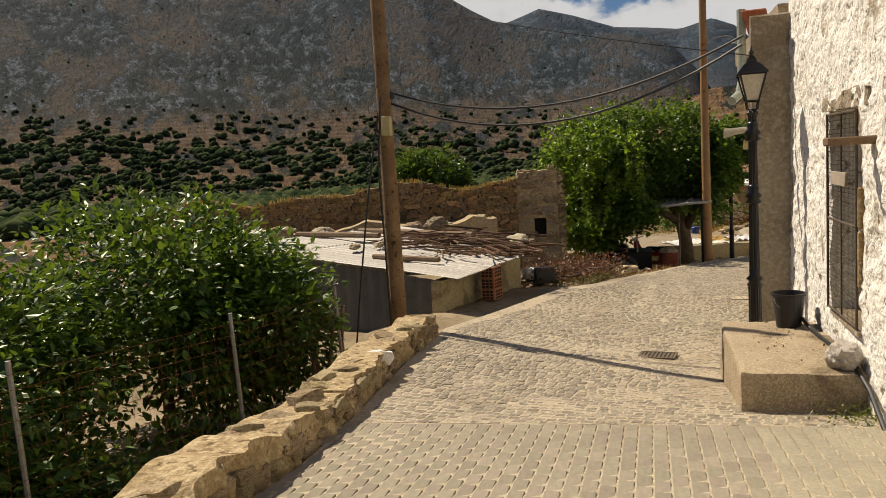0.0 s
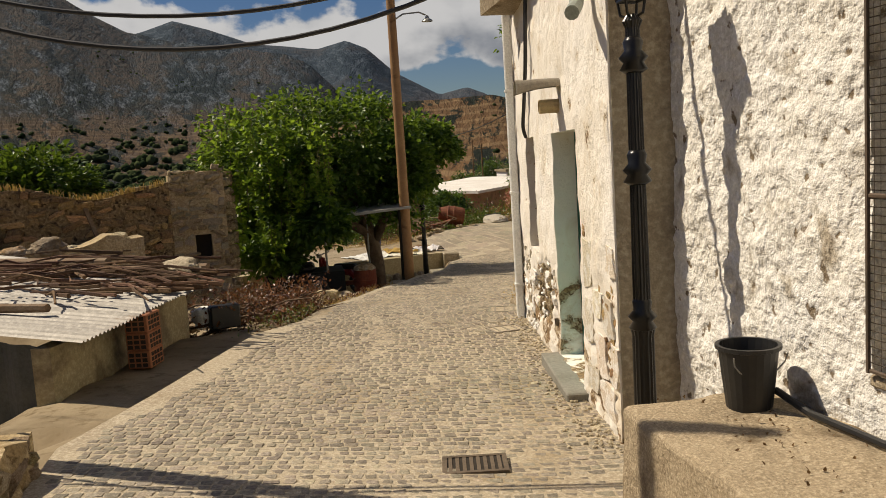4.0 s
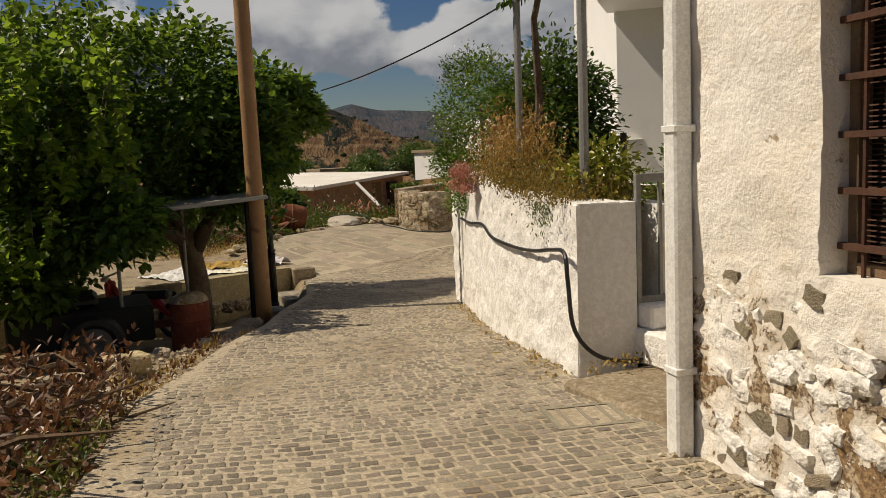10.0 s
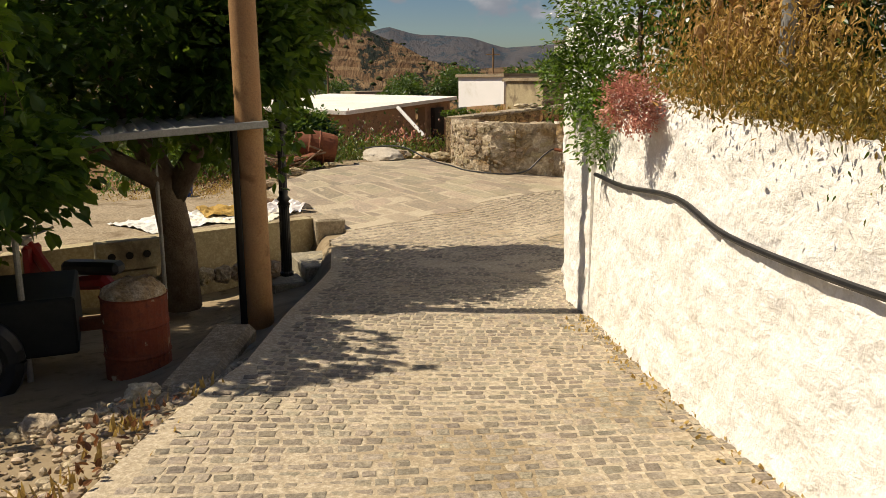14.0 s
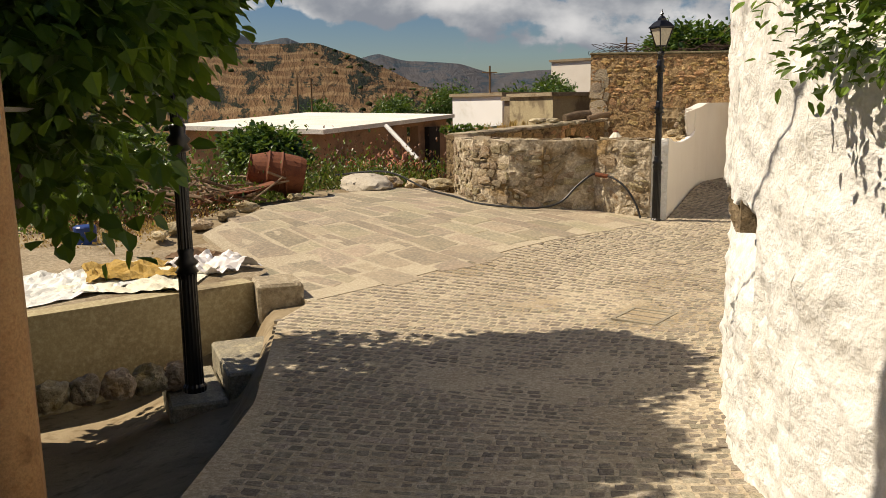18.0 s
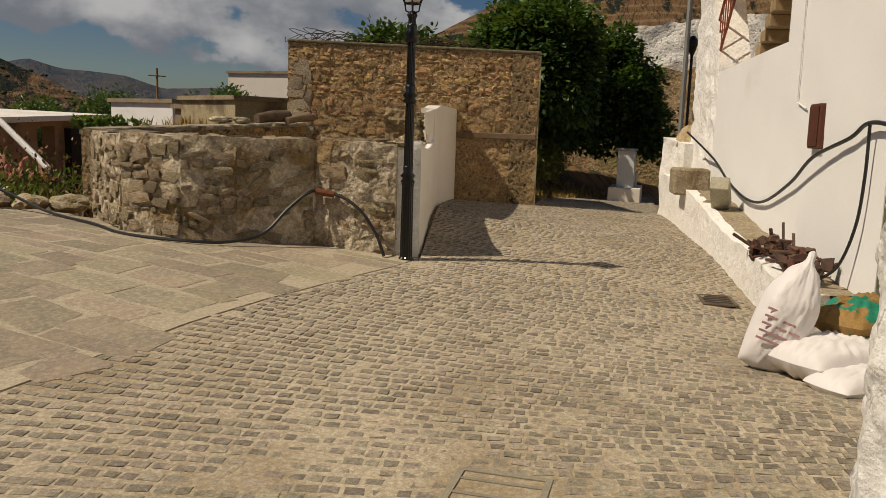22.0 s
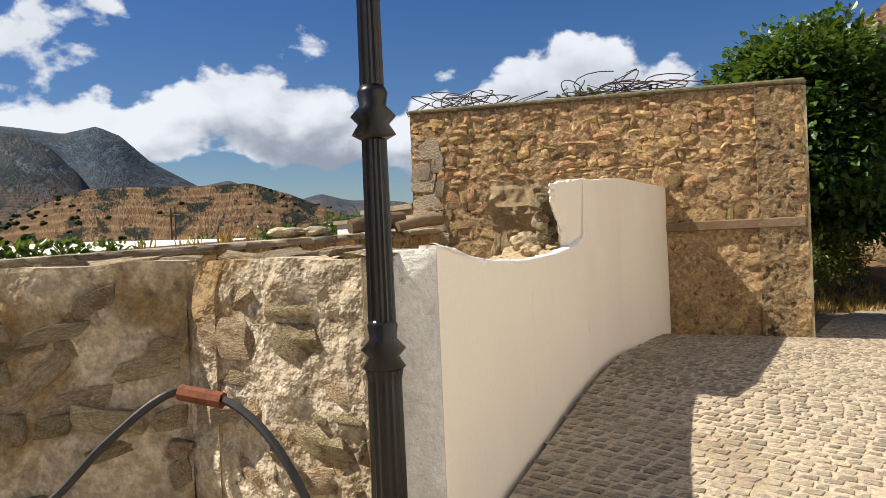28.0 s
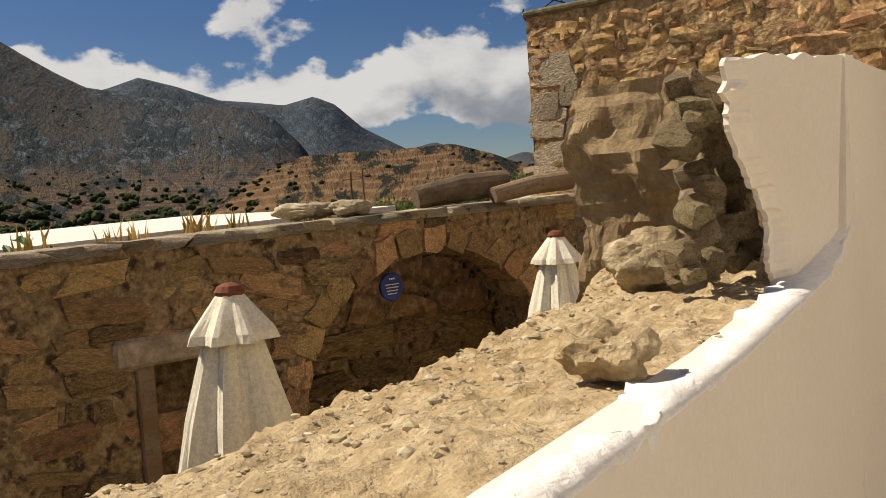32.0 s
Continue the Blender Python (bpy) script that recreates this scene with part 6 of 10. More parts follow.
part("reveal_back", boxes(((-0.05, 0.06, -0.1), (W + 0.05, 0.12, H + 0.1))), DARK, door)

DARK_RUST = surface("dark_rusty_bar", ((0.10, 0.048, 0.03), (0.14, 0.065, 0.04), (0.07, 0.045, 0.035)), 4, 25, 0.85, 0.3)
win = thing("window_2", (0, 0, 0), "narrow window with rusty iron bars and fly mesh", "window", kind="structure")
win.matrix_basis = on_front(BARS[0], BARS[1], -0.10)
W, H = BARS[2] - BARS[0], BARS[3] - BARS[1]
part("window_frame", boxes(((0, 0.03, 0), (0.05, 0.1, H)), ((W - 0.05, 0.03, 0), (W, 0.1, H)), ((0.05, 0.03, 0), (W - 0.05, 0.1, 0.05)), ((0.05, 0.03, H - 0.06), (W - 0.05, 0.1, H)), bevel=0.004), OLD_WOOD, win)
for k in range(4):
    part("bar", bar((0.12 + k * (W - 0.24) / 3, 0.0, -0.02), (0.12 + k * (W - 0.24) / 3, 0.0, H + 0.02), 0.011, 6), DARK_RUST, win)
for k in range(6):
    part("cross_bar", boxes(((-0.03, -0.018, 0.1 + k * (H - 0.2) / 5), (W + 0.03, 0.018, 0.125 + k * (H - 0.2) / 5))), DARK_RUST, win)
bm = bmesh.new()
for k in range(60):
    tube(bm, [(0.04, 0.05, 0.03 + k * H / 62), (W - 0.04, 0.05, 0.03 + k * H / 62)], 0.0035, 3, False)
part("fly_mesh", bm, DARK_RUST, win)
# the room's shade is painted as a black sheet behind the mesh
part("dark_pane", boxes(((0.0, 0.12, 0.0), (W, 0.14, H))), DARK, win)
part("window_sill", boxes(((-0.06, -0.09, -0.06), (W + 0.06, 0.12, 0.0)), bevel=0.012), WHITEWASH_CLEAN, win)

downpipe = thing("downpipe", (0, 0, 0), "square white downpipe at the corner of the farmhouse", "pipe")
downpipe.matrix_basis = on_front(5.20, 0, 0.06)
part("pipe", boxes(((-0.05, -0.05, -1.36), (0.05, 0.05, 2.6)), bevel=0.012), WHITE_PLASTIC, downpipe)
for z in (-0.9, 0.3, 1.6):
    part("bracket", boxes(((-0.062, -0.06, z), (0.062, 0.06, z + 0.035)), bevel=0.004), WHITE_PLASTIC, downpipe)
part("pillar", boxes(((0.055, -0.02, -1.5), (0.115, 0.3, 0.72)), bevel=0.015), WHITEWASH_CLEAN, downpipe)
flue = thing("roof_spout", (0, 0, 0), "bent tin spout above a yellowed pipe stub over the door", "spout")
flue.matrix_basis = on_front(1.95, 0, 0.0)
verts, faces = [], []
for i in range(7):
    y = 0.05 - 0.075 * i
    for k in range(13):
        a = math.pi * (k / 12) * 1.1 - 0.15
        rr = 0.085 + 0.05 * (i / 6) ** 2
        verts.append((0.02 - 0.20 * (i / 6) + rr * math.cos(a), y, 1.40 - 0.06 * (i / 6) ** 2 + rr * 0.75 * math.sin(a) * (1 if i < 6 else 1.1)))
    if i:
        faces += [((i - 1) * 13 + k, (i - 1) * 13 + k + 1, i * 13 + k + 1, i * 13 + k) for k in range(12)]
hood = mesh_object("hood", verts, faces, surface("dull_grey_tin", ((0.40, 0.37, 0.31), (0.32, 0.29, 0.24)), 3, 30, 0.55, 0.1, metal=0.2), flue)
hood.modifiers.new("thickness", "SOLIDIFY").thickness = 0.006
part("stub", lathe(bmesh.new(), [(0.062, -0.12), (0.062, 0.15), (0.05, 0.155), (0.048, 0.10), (0.01, 0.09)], 18), surface("yellowed_clay_pipe", ((0.62, 0.50, 0.28), (0.55, 0.43, 0.23)), 4, 30, 0.8, 0.2), flue, smooth=False).matrix_basis = Matrix.Translation((0.0, -0.02, 1.22)) @ pose(0, 0, 0, 90, 0, 0)
for k, (du, r) in enumerate(((0.0, 0.018), (0.07, 0.016))):
    ob = part("wall_cable", tube(bmesh.new(), flowing([fac(3.42 + du, 2.7, 0.03), fac(3.48 + du, 2.1, 0.05), fac(3.62 + du, 1.75, 0.05), fac(3.9 + du, 1.35, 0.05), fac(4.06 + du, 1.12, 0.05), fac(4.1 + du * 0.6, 0.99, 0.02)]), r, 7), BLACK_PLASTIC, None)
    tagged(ob, "thick black cable on the farmhouse wall", "cable", "wall cables")
pipe2 = part("gutter_pipe", tube(bmesh.new(), [fac(0.35, 2.75, 0.1), fac(0.35, 1.95, 0.1), fac(0.30, 1.8, 0.13), fac(0.1, 1.72, 0.2)], 0.05, 10), surface("pale_green_pipe", ((0.45, 0.5, 0.45), (0.4, 0.45, 0.4)), 3, 30, 0.5, 0.05), None)
tagged(pipe2, "pale grey-green gutter pipe at the roof corner", "pipe")
# patches where the plaster has fallen
ASHLAR = [plain for _, plain in zip(range(4), stone_meshes("ashlar", surface("worn_tan_ashlar", ((0.68, 0.59, 0.44), (0.60, 0.50, 0.36), (0.72, 0.66, 0.55)), 3.0, 20, 0.92, 0.8, vary=0.12, grit=0.5, relief=0.02, stain=(0.78, 0.74, 0.66), stain_scale=3, stain_at=(0.46, 0.56)), 4, seed=77, blunt=(0.12, 0.3)))]
r = random.Random(78)
for u, z, w, h in ((0.92, -0.05, 0.34, 0.36), (0.98, -0.52, 0.36, 0.34), (0.55, -0.70, 0.36, 0.30), (0.30, -0.36, 0.30, 0.26), (0.86, -0.95, 0.40, 0.22), (0.35, -1.0, 0.42, 0.24), (0.12, -0.68, 0.2, 0.3), (0.62, -0.33, 0.26, 0.2), (0.18, 0.05, 0.28, 0.2)):
    ob = new("ashlar_block", r.choice(ASHLAR))
    ob.parent = farmhouse
    ob.matrix_basis = farmhouse.matrix_basis.inverted() @ Matrix.Translation(fac(u, z, -0.057)) @ Matrix((FD, FN * -1, UP)).transposed().to_4x4() @ Matrix.Rotation(r.gauss(0, 0.04), 4, "Y") @ Matrix.Diagonal((w * 1.05, 0.14, h * 1.05, 1))
patch = lambda u, z: noise.noise((u * 1.1, z * 1.3, 4.4)) + 0.35 * noise.noise((u * 3.5, z * 3.5, 1.0))
lay_stones("stone", farmhouse, STONES_ROUND * 2 + STONES_WHITE[:4], fac(2.4, 0).xy, fac(4.3, 0).xy, -1.25, -0.25, 73, (0.035, 0.09), (0.04, 0.13), -0.012, 0.008, -1, 0.10, skip=lambda u, z: fallen(u + 2.4, z) < 0.5, limit=150, only=0.72, tilt=0.35)
lay_stones("stone", farmhouse, STONES_WHITE + STONES_WHITE + STONES_PALE[:3], fac(2.6, 0).xy, fac(5.0, 0).xy, -1.3, -0.35, 72, (0.05, 0.10), (0.05, 0.16), 0.006, 0.008, -1, 0.10, skip=lambda u, z: patch(u + 2.5, z) < 0.05 or fallen(u + 2.6, z) > 0.1, limit=110, only=0.7, tilt=0.3)
lay_stones("stone", farmhouse, STONES_TAWNY, fac(0.05, 0).xy, fac(1.15, 0).xy, -1.25, 0.25, 71, (0.04, 0.08), (0.04, 0.12), 0.0, 0.008, -1, 0.08, skip=lambda u, z: patch(u * 1.7 + 7, z * 1.5) < 0.3, limit=60, tilt=0.3)
rs = thing("roadside_grit", (3.0, 12, -1.3), "loose grit and small stones along the foot of the wall", "grit", kind="stuff")
r = random.Random(13)
bm = bmesh.new()
for _ in range(420):
    u = r.uniform(-0.2, 5.2)
    p = fac(u, 0, abs(r.gauss(0, 0.16)) + 0.02)
    s = r.uniform(0.006, 0.022)
    bmesh.ops.create_icosphere(bm, subdivisions=1, radius=s, matrix=Matrix.Translation((p.x - 3, p.y - 12, level(p.x, p.y) + 0.006 + 1.3)))
part("grit", bm, PALESTONE, rs)

# ---- gate, steps and the planter ----
gate_steps = thing("gate_steps", (4.3, 15.3, -1.5), "whitewashed concrete steps up to a garden gate", "steps", kind="structure")
part("apron", boxes(((-0.75, -0.75, -0.3), (0.75, 0.45, 0.17)), bevel=0.03), CONCRETE, gate_steps)
part("step", boxes(((-0.05, 0.08, 0.17), (0.95, 0.6, 0.42)), bevel=0.02), WHITEWASH_CLEAN, gate_steps)
part("step", boxes(((0.0, 0.42, 0.42), (0.95, 0.8, 0.60)), bevel=0.02), WHITEWASH_CLEAN, gate_steps)
gate = thing("metal_gate", (4.29, 15.88, -0.9), "grey painted steel bar gate in the garden wall", "gate", rz=-8)
part("gate_frame", boxes(((0, -0.02, 0), (0.04, 0.02, 0.94)), ((0.82, -0.02, 0), (0.86, 0.02, 0.94)), ((0.04, -0.02, 0.88), (0.82, 0.02, 0.94)), ((0.04, -0.02, 0.0), (0.82, 0.02, 0.05)), bevel=0.004), GREY_METAL, gate)
for k in range(4):
    part("gate_bar", boxes(((0.19 + k * 0.155, -0.012, 0.05), (0.215 + k * 0.155, 0.012, 0.88))), GREY_METAL, gate)
post = part("gate_post", boxes(((5.15, 15.6, -1.6), (5.4, 15.85, 0.1)), bevel=0.03), WHITEWASH_CLEAN, None)
tagged(post, "whitewashed masonry gate post", "post")

soil = part("planter_bed", boxes(((0, 0, 0), (1, 1, 1))), EARTH, None)
me = soil.data
me.clear_geometry()
me.from_pydata([(4.1, 16.2, -0.26), (4.75, 16.1, -0.26), (5.9, 20.9, -0.3), (5.6, 20.9, -0.3), (4.7, 18.4, -0.28), (4.1, 16.2, -0.6), (4.75, 16.1, -0.6), (5.9, 20.9, -0.6), (5.6, 20.9, -0.6)], [], [(0, 1, 2, 3, 4)])
tagged(soil, "dry planting soil behind the garden wall", "soil", kind="structure")
TERRACE = [(4.78, 16.0), (5.5, 15.7), (5.5, 14.3), (11.0, 13.5), (11.0, 22.0), (8.0, 22.0), (6.15, 20.75)]
yard = mesh_object("terrace", [(x, y, z) for z in (-1.7, -0.95) for x, y in TERRACE], [tuple(range(7, 14)), tuple(range(7))[::-1]] + [(k, (k + 1) % 7, 7 + (k + 1) % 7, 7 + k) for k in range(7)], CONCRETE)
tagged(yard, "sunlit concrete house terrace behind the gate", "terrace", kind="structure")
for x, y, h, m in ((4.2, 16.38, 3.4, GREY_METAL), (4.92, 18.6, 3.0, GREY_METAL)):
    p = part("vine_post", bar((x, y, -1.0), (x + 0.02, y, h), 0.038, 10), m, None)
    tagged(p, "grey steel pipe carrying a vine trellis", "post", "vine trellis posts")
r = random.Random(8)
o = Vector((4.9, 18.6, -0.25))
shrub = thing("dry_flower_bed", o, "straw-coloured dried flowers and heather-like shrubs in a planter", "flower bed")


def along(v):
    """A place on the planter's top, v from the gate to the far end."""
    return Vector((4.05 + (5.5 - 4.05) * v, 16.25 + 4.4 * v, -0.18 + 0.13 * v))


spots = []
for _ in range(19000):
    v = min(0.95, max(0, r.gauss(0.38, 0.24)))
    h = abs(r.gauss(0, 0.13)) * (0.7 + 0.6 * v)
    spots.append((along(v) - o + Vector((r.gauss(0.1, 0.2), r.gauss(0, 0.1), h)), UP))
HEATHER = leafy("rusty_green_heather", (0.10, 0.085, 0.012), (0.30, 0.19, 0.025))
DRIED = leafy("dried_flower", (0.30, 0.18, 0.04), (0.52, 0.34, 0.09))
leaves("heather", HEATHER, shrub, spots, 0.034, r, 0.0, 0.4)
leaves("dry_growth", DRIED, shrub, [(along(v) - o + Vector((r.gauss(0.15, 0.2), 0, h)), UP) for v, h in ((min(1, max(0.1, r.gauss(0.62, 0.12))), abs(r.gauss(0.3, 0.22))) for _ in range(7000))], 0.042, r, 0.0, 0.3)
bm = bmesh.new()
for _ in range(46):
    p = along(r.uniform(0.5, 0.8)) - o + Vector((r.gauss(0.2, 0.15), 0, 0))
    h = r.uniform(0.35, 0.7)
    q = p + Vector((r.gauss(0, 0.06), r.gauss(0, 0.06), h))
    tube(bm, [p, q], 0.005, 4, False)
    bmesh.ops.create_icosphere(bm, subdivisions=1, radius=r.uniform(0.028, 0.045), matrix=Matrix.Translation(q))
tagged(part("seed_head", bm, surface("dried_seed_head", ((0.42, 0.24, 0.09), (0.5, 0.32, 0.14)), 6, 30, 0.95, 0.4), shrub), kind="stuff")
leaves("trailing_growth", SCRUB, shrub, [(along(v) - o + Vector((-0.15 + r.gauss(0, 0.03), r.gauss(0, 0.05), -abs(r.gauss(0, 0.13)))), -UP) for v in (r.choice((0.10, 0.16, 0.27, 0.33, 0.36, 0.44, 0.52)) + r.gauss(0, 0.018) for _ in range(2600))], 0.032, r, 0.4, 0.3)
r = random.Random(18)
yellow = bush("yellow_shrub", (4.35, 16.5, -0.3), "yellow-green leafy shrub beside the gate", "shrub", leafy("yellow_green_leaf", (0.10, 0.13, 0.015), (0.32, 0.28, 0.03)), [((4.45, 16.55, -0.02), (0.3, 0.45, 0.28), 40, 30, 0.16)], 0.06, (), 19)
pink = bush("pink_succulent", (4.75, 19.55, -0.2), "dusty pink flowering succulent spilling over the wall", "plant", PINK, [((4.74, 19.62, -0.07), (0.13, 0.22, 0.17), 40, 80, 0.09)], 0.022, (), 20)
jas = bush("jasmine", (5.35, 20.6, -0.4), "dark green jasmine with white flowers climbing over the wall", "climber", JASMINE, [((5.62, 20.85, 0.62), (0.50, 0.95, 1.0), 150, 60, 0.24), ((5.40, 21.15, 0.05), (0.22, 0.7, 0.34), 60, 40, 0.16), ((5.24, 20.6, -0.28), (0.15, 0.40, 0.34), 34, 40, 0.14)], 0.047,
           [([(5.62, 20.7, -0.4), (5.6, 20.75, 0.2), (5.62, 20.8, 0.8)], [0.03, 0.025, 0.015])], 22, narrow=0.5, droop=0.1)
r = random.Random(23)
tagged(leaves("blossom", WHITE_PLASTIC, jas, crown_spots(r, Vector((5.62, 20.75, 0.62)) - jas.location, (0.54, 1.0, 1.05), 110, 4, 0.2), 0.04, r, 0, 0.9), kind="stuff")
bush("dark_hedge", (7.0, 19.6, -1.0), "dense dark green shrub on the terrace", "shrub", FIG, [((6.45, 20.25, 0.55), (0.75, 0.75, 1.05), 120, 60, 0.32)], 0.09, [([(7.0, 19.6, -1.0), (7.0, 19.6, 0.4)], [0.06, 0.04])], 24)
vine = thing("trellis_vine", (5.4, 17.6, 2.0), "green vine leaves hanging from a trellis over the terrace", "vine")
r = random.Random(25)
leaves("leaves", MULBERRY, vine, crown_spots(r, Vector((-0.3, -0.4, 0.75)), (0.9, 1.6, 0.22), 34, 26, 0.28, -1.0), 0.09, r, 0.8)
leaves("hanging_leaves", MULBERRY, vine, crown_spots(r, Vector((-0.5, 0.9, 0.2)), (0.25, 0.5, 0.5), 16, 22, 0.2, -1.0), 0.09, r, 0.8)
part("stem", tube(bmesh.new(), [(-0.15, 1.25, -2.2), (-0.1, 1.2, -1.2), (-0.2, 1.1, -0.4), (-0.1, 0.8, 0.6), (0.2, 0.3, 0.8)], [0.05, 0.045, 0.035, 0.03, 0.02], 8), BARK, vine)
part("trellis_wire", tube(bmesh.new(), sag((-0.8, -0.8, 0.9), (-0.2, 1.25, 0.9), 0.02, 4), 0.01, 5), GREY_METAL, vine)

# house on the terrace
home = thing("terrace_house", (9.5, 20.0, -1.0), "white rendered house behind the terrace, half in shade", "house")
under(rough_wall("wall_front", (8.15, 21.25), (11.5, 18.2), -1.2, 4.5, 0.4, WHITE_SMOOTH, res=0.5, amp=0.006, inward=1, holes=((1.78, 0.6, 2.06, 1.25), (1.24, -0.3, 1.47, 0.92))), home)
HW = Vector((0.739, -0.673, 0))
# overhang out of view, placed to cast the diagonal shadow on this wall
under(part("eave", boxes(((-0.15, -1.3, 0), (4.3, 0.1, 0.14)), bevel=0.01), WHITE_SMOOTH, None), home).matrix_basis = Matrix.Translation((8.15, 21.25, 2.2)) @ Matrix((HW, Vector((0.673, 0.739, 0)), UP)).transposed().to_4x4()
under(rough_wall("wall_side", (9.6, 24.5), (8.15, 21.25), -1.2, 4.5, 0.4, WHITE_SMOOTH, res=0.5, amp=0.006, inward=1), home)
# thin black sheet behind both openings in place of indoor shade
under(part("dark_room", boxes(((1.0, 0.41, 0), (2.4, 0.45, 2.4))), DARK, None), home).matrix_basis = Matrix.Translation((8.15, 21.25, -0.95)) @ Matrix((HW, Vector((0.673, 0.739, 0)), UP)).transposed().to_4x4()
under(part("canopy", boxes(((7.4, 16.8, 2.6), (11.8, 18.2, 2.75))), WHITE_SMOOTH, None), home)
under(part("balcony_slab", boxes(((8.0, 21.0, 0.15), (8.6, 22.0, 0.32))), WHITE_SMOOTH, None), home)
under(rough_wall("side_pillar", (6.4, 15.2), (6.4, 15.9), -1.0, 4.0, 0.5, WHITE_SMOOTH, res=0.4, amp=0.005, inward=-1), home)
trunk_ = thing("grape_vine", (8.06, 18.59, -0.95), "gnarled dark vine trunk climbing over the terrace", "vine")
part("stem", tube(bmesh.new(), flowing([(0, 0, 0), (0.05, 0.02, 0.6), (-0.03, 0.0, 1.3), (0.04, 0.03, 2.1), (0.0, 0.0, 3.4)], 5), [0.1 - 0.0015 * k for k in range(21)], 9), BARK, trunk_, smooth=True)
part("side_stem", tube(bmesh.new(), flowing([(0.06, 0.05, 0), (0.14, 0.0, 0.9), (0.02, 0.08, 1.8), (0.1, 0.0, 3.2)], 5), 0.035, 7), BARK, trunk_, smooth=True)
bush("potted_plants", (5.9, 17.2, -0.95), "green pot plants on the terrace", "plants", JASMINE, [((5.9, 17.2, -0.25), (0.35, 0.4, 0.4), 30, 30, 0.2), ((6.8, 17.6, -0.2), (0.35, 0.3, 0.45), 30, 30, 0.2)], 0.07, [([(5.9, 17.2, -0.95), (5.9, 17.2, -0.4)], [0.16, 0.2]), ([(6.8, 17.6, -0.95), (6.8, 17.6, -0.4)], [0.15, 0.2])], 26, bark=WHITE_SMOOTH)
kennel = thing("small_kennel", (6.2, 18.6, -0.95), "small old stone and board kennel among the plants", "kennel")
part("body", boxes(((-0.4, -0.3, 0), (0.4, 0.3, 0.7)), bevel=0.02), RENDER_YELLOW, kennel)
bm = bmesh.new()
box(bm, (-0.5, -0.4, 0.7), (0.5, 0.4, 0.76), turn=Matrix.Rotation(0.2, 4, "Y"))
part("roof", bm, OLD_WOOD, kennel)

# the black cable and white pipe along the planter wall
ob = part("wall_hose", tube(bmesh.new(), flowing([(5.27, 20.8, -0.62), (5.05, 20.1, -0.62), (4.7, 19.1, -0.55), (4.45, 18.4, -0.62), (4.2, 17.5, -0.62), (4.02, 16.85, -0.58), (3.9, 16.4, -0.52), (3.77, 16.02, -0.5), (3.75, 15.95, -0.7), (3.78, 15.92, -1.05), (3.95, 15.84, -1.25), (4.3, 15.76, -1.3), (4.9, 15.68, -1.3)]), 0.016, 8), BLACK_PLASTIC, None)
tagged(ob, "black water hose fixed along the white garden wall", "hose")
r = random.Random(27)
lv = thing("fallen_leaves", (4.1, 15.75, -1.3), "dry brown leaves blown against the wall foot", "leaves", kind="stuff")
leaves("leaves", DRY, lv, [(Vector((r.gauss(0, 0.18), r.gauss(0, 0.04), r.uniform(-0.02, 0.05))), UP) for _ in range(120)] + [(Vector((x - 4.1 - abs(r.gauss(0, 0.12)), y - 15.75, level(x, y) + 1.31)), UP) for x, y in ((3.86 + (5.36 - 3.86) * v, 16.05 + 4.95 * v) for v in (r.random() for _ in range(420)))], 0.035, r, 0.2)

# ---- yard under the mulberry ----
o = Vector((2.52, 26.0, -2.4))
mulberry = bush("mulberry_tree", o, "large mulberry tree with a dense round crown of broad leaves", "tree", MULBERRY,
     [((1.15, 25.4, 0.5), (3.4, 2.35, 2.35), 300, 75, 0.48), ((-0.6, 24.8, -0.9), (1.7, 1.4, 0.95), 100, 75, 0.40), ((3.3, 24.7, 0.55), (0.8, 1.0, 1.05), 75, 70, 0.28), ((0.5, 22.9, -0.2), (0.85, 0.8, 0.75), 50, 52, 0.30),
      ((0.35, 22.6, 0.9), (1.05, 0.9, 1.0), 48, 50, 0.28), ((4.6, 26.2, 1.0), (0.5, 0.5, 0.45), 24, 55, 0.2), ((3.95, 26.0, 1.25), (0.9, 0.9, 0.7), 60, 60, 0.3), ((0.85, 22.0, -0.5), (0.75, 0.5, 0.55), 42, 46, 0.28), ((-0.2, 22.2, -1.15), (0.8, 0.6, 0.45), 40, 46, 0.3)], 0.13,
     [([(2.52, 26.0, -2.7), (2.54, 25.98, -1.9), (2.42, 25.9, -1.1), (1.9, 25.7, 0.2), (1.5, 25.8, 1.4)], [0.26, 0.21, 0.19, 0.12, 0.04]),
      ([(2.5, 25.95, -1.3), (2.9, 25.5, -0.5), (3.2, 25.2, 0.5), (3.4, 25.1, 1.3)], [0.16, 0.11, 0.07, 0.03]),
      ([(2.4, 25.85, -1.1), (1.3, 25.2, -0.4), (0.2, 25.0, 0.3)], [0.13, 0.09, 0.04])], 35, narrow=0.72, droop=0.5, lower=-0.62)

r = random.Random(36)
spots, bm = [], bmesh.new()
for _ in range(120):
    p = Vector((r.uniform(-1.5, 1.35), r.uniform(21.1, 22.1), r.uniform(-0.5, 2.3)))
    if p.z < 0.2 and p.x > 0.8:
        continue
    d = Vector((r.gauss(0, 0.12), r.gauss(0, 0.1), -1)).normalized()
    n = r.randint(7, 15)
    for k in range(n):
        p = p + d * 0.062
        d = (d + Vector((r.gauss(0, 0.05), r.gauss(0, 0.05), 0))).normalized()
        for _k in range(2):
            spots.append((p - o, Vector((r.gauss(0, 1), r.gauss(-0.3, 1), 0.1)).normalized()))
    tube(bm, [p - o - d * 0.062 * n, p - o], [0.006, 0.002], 4, False)
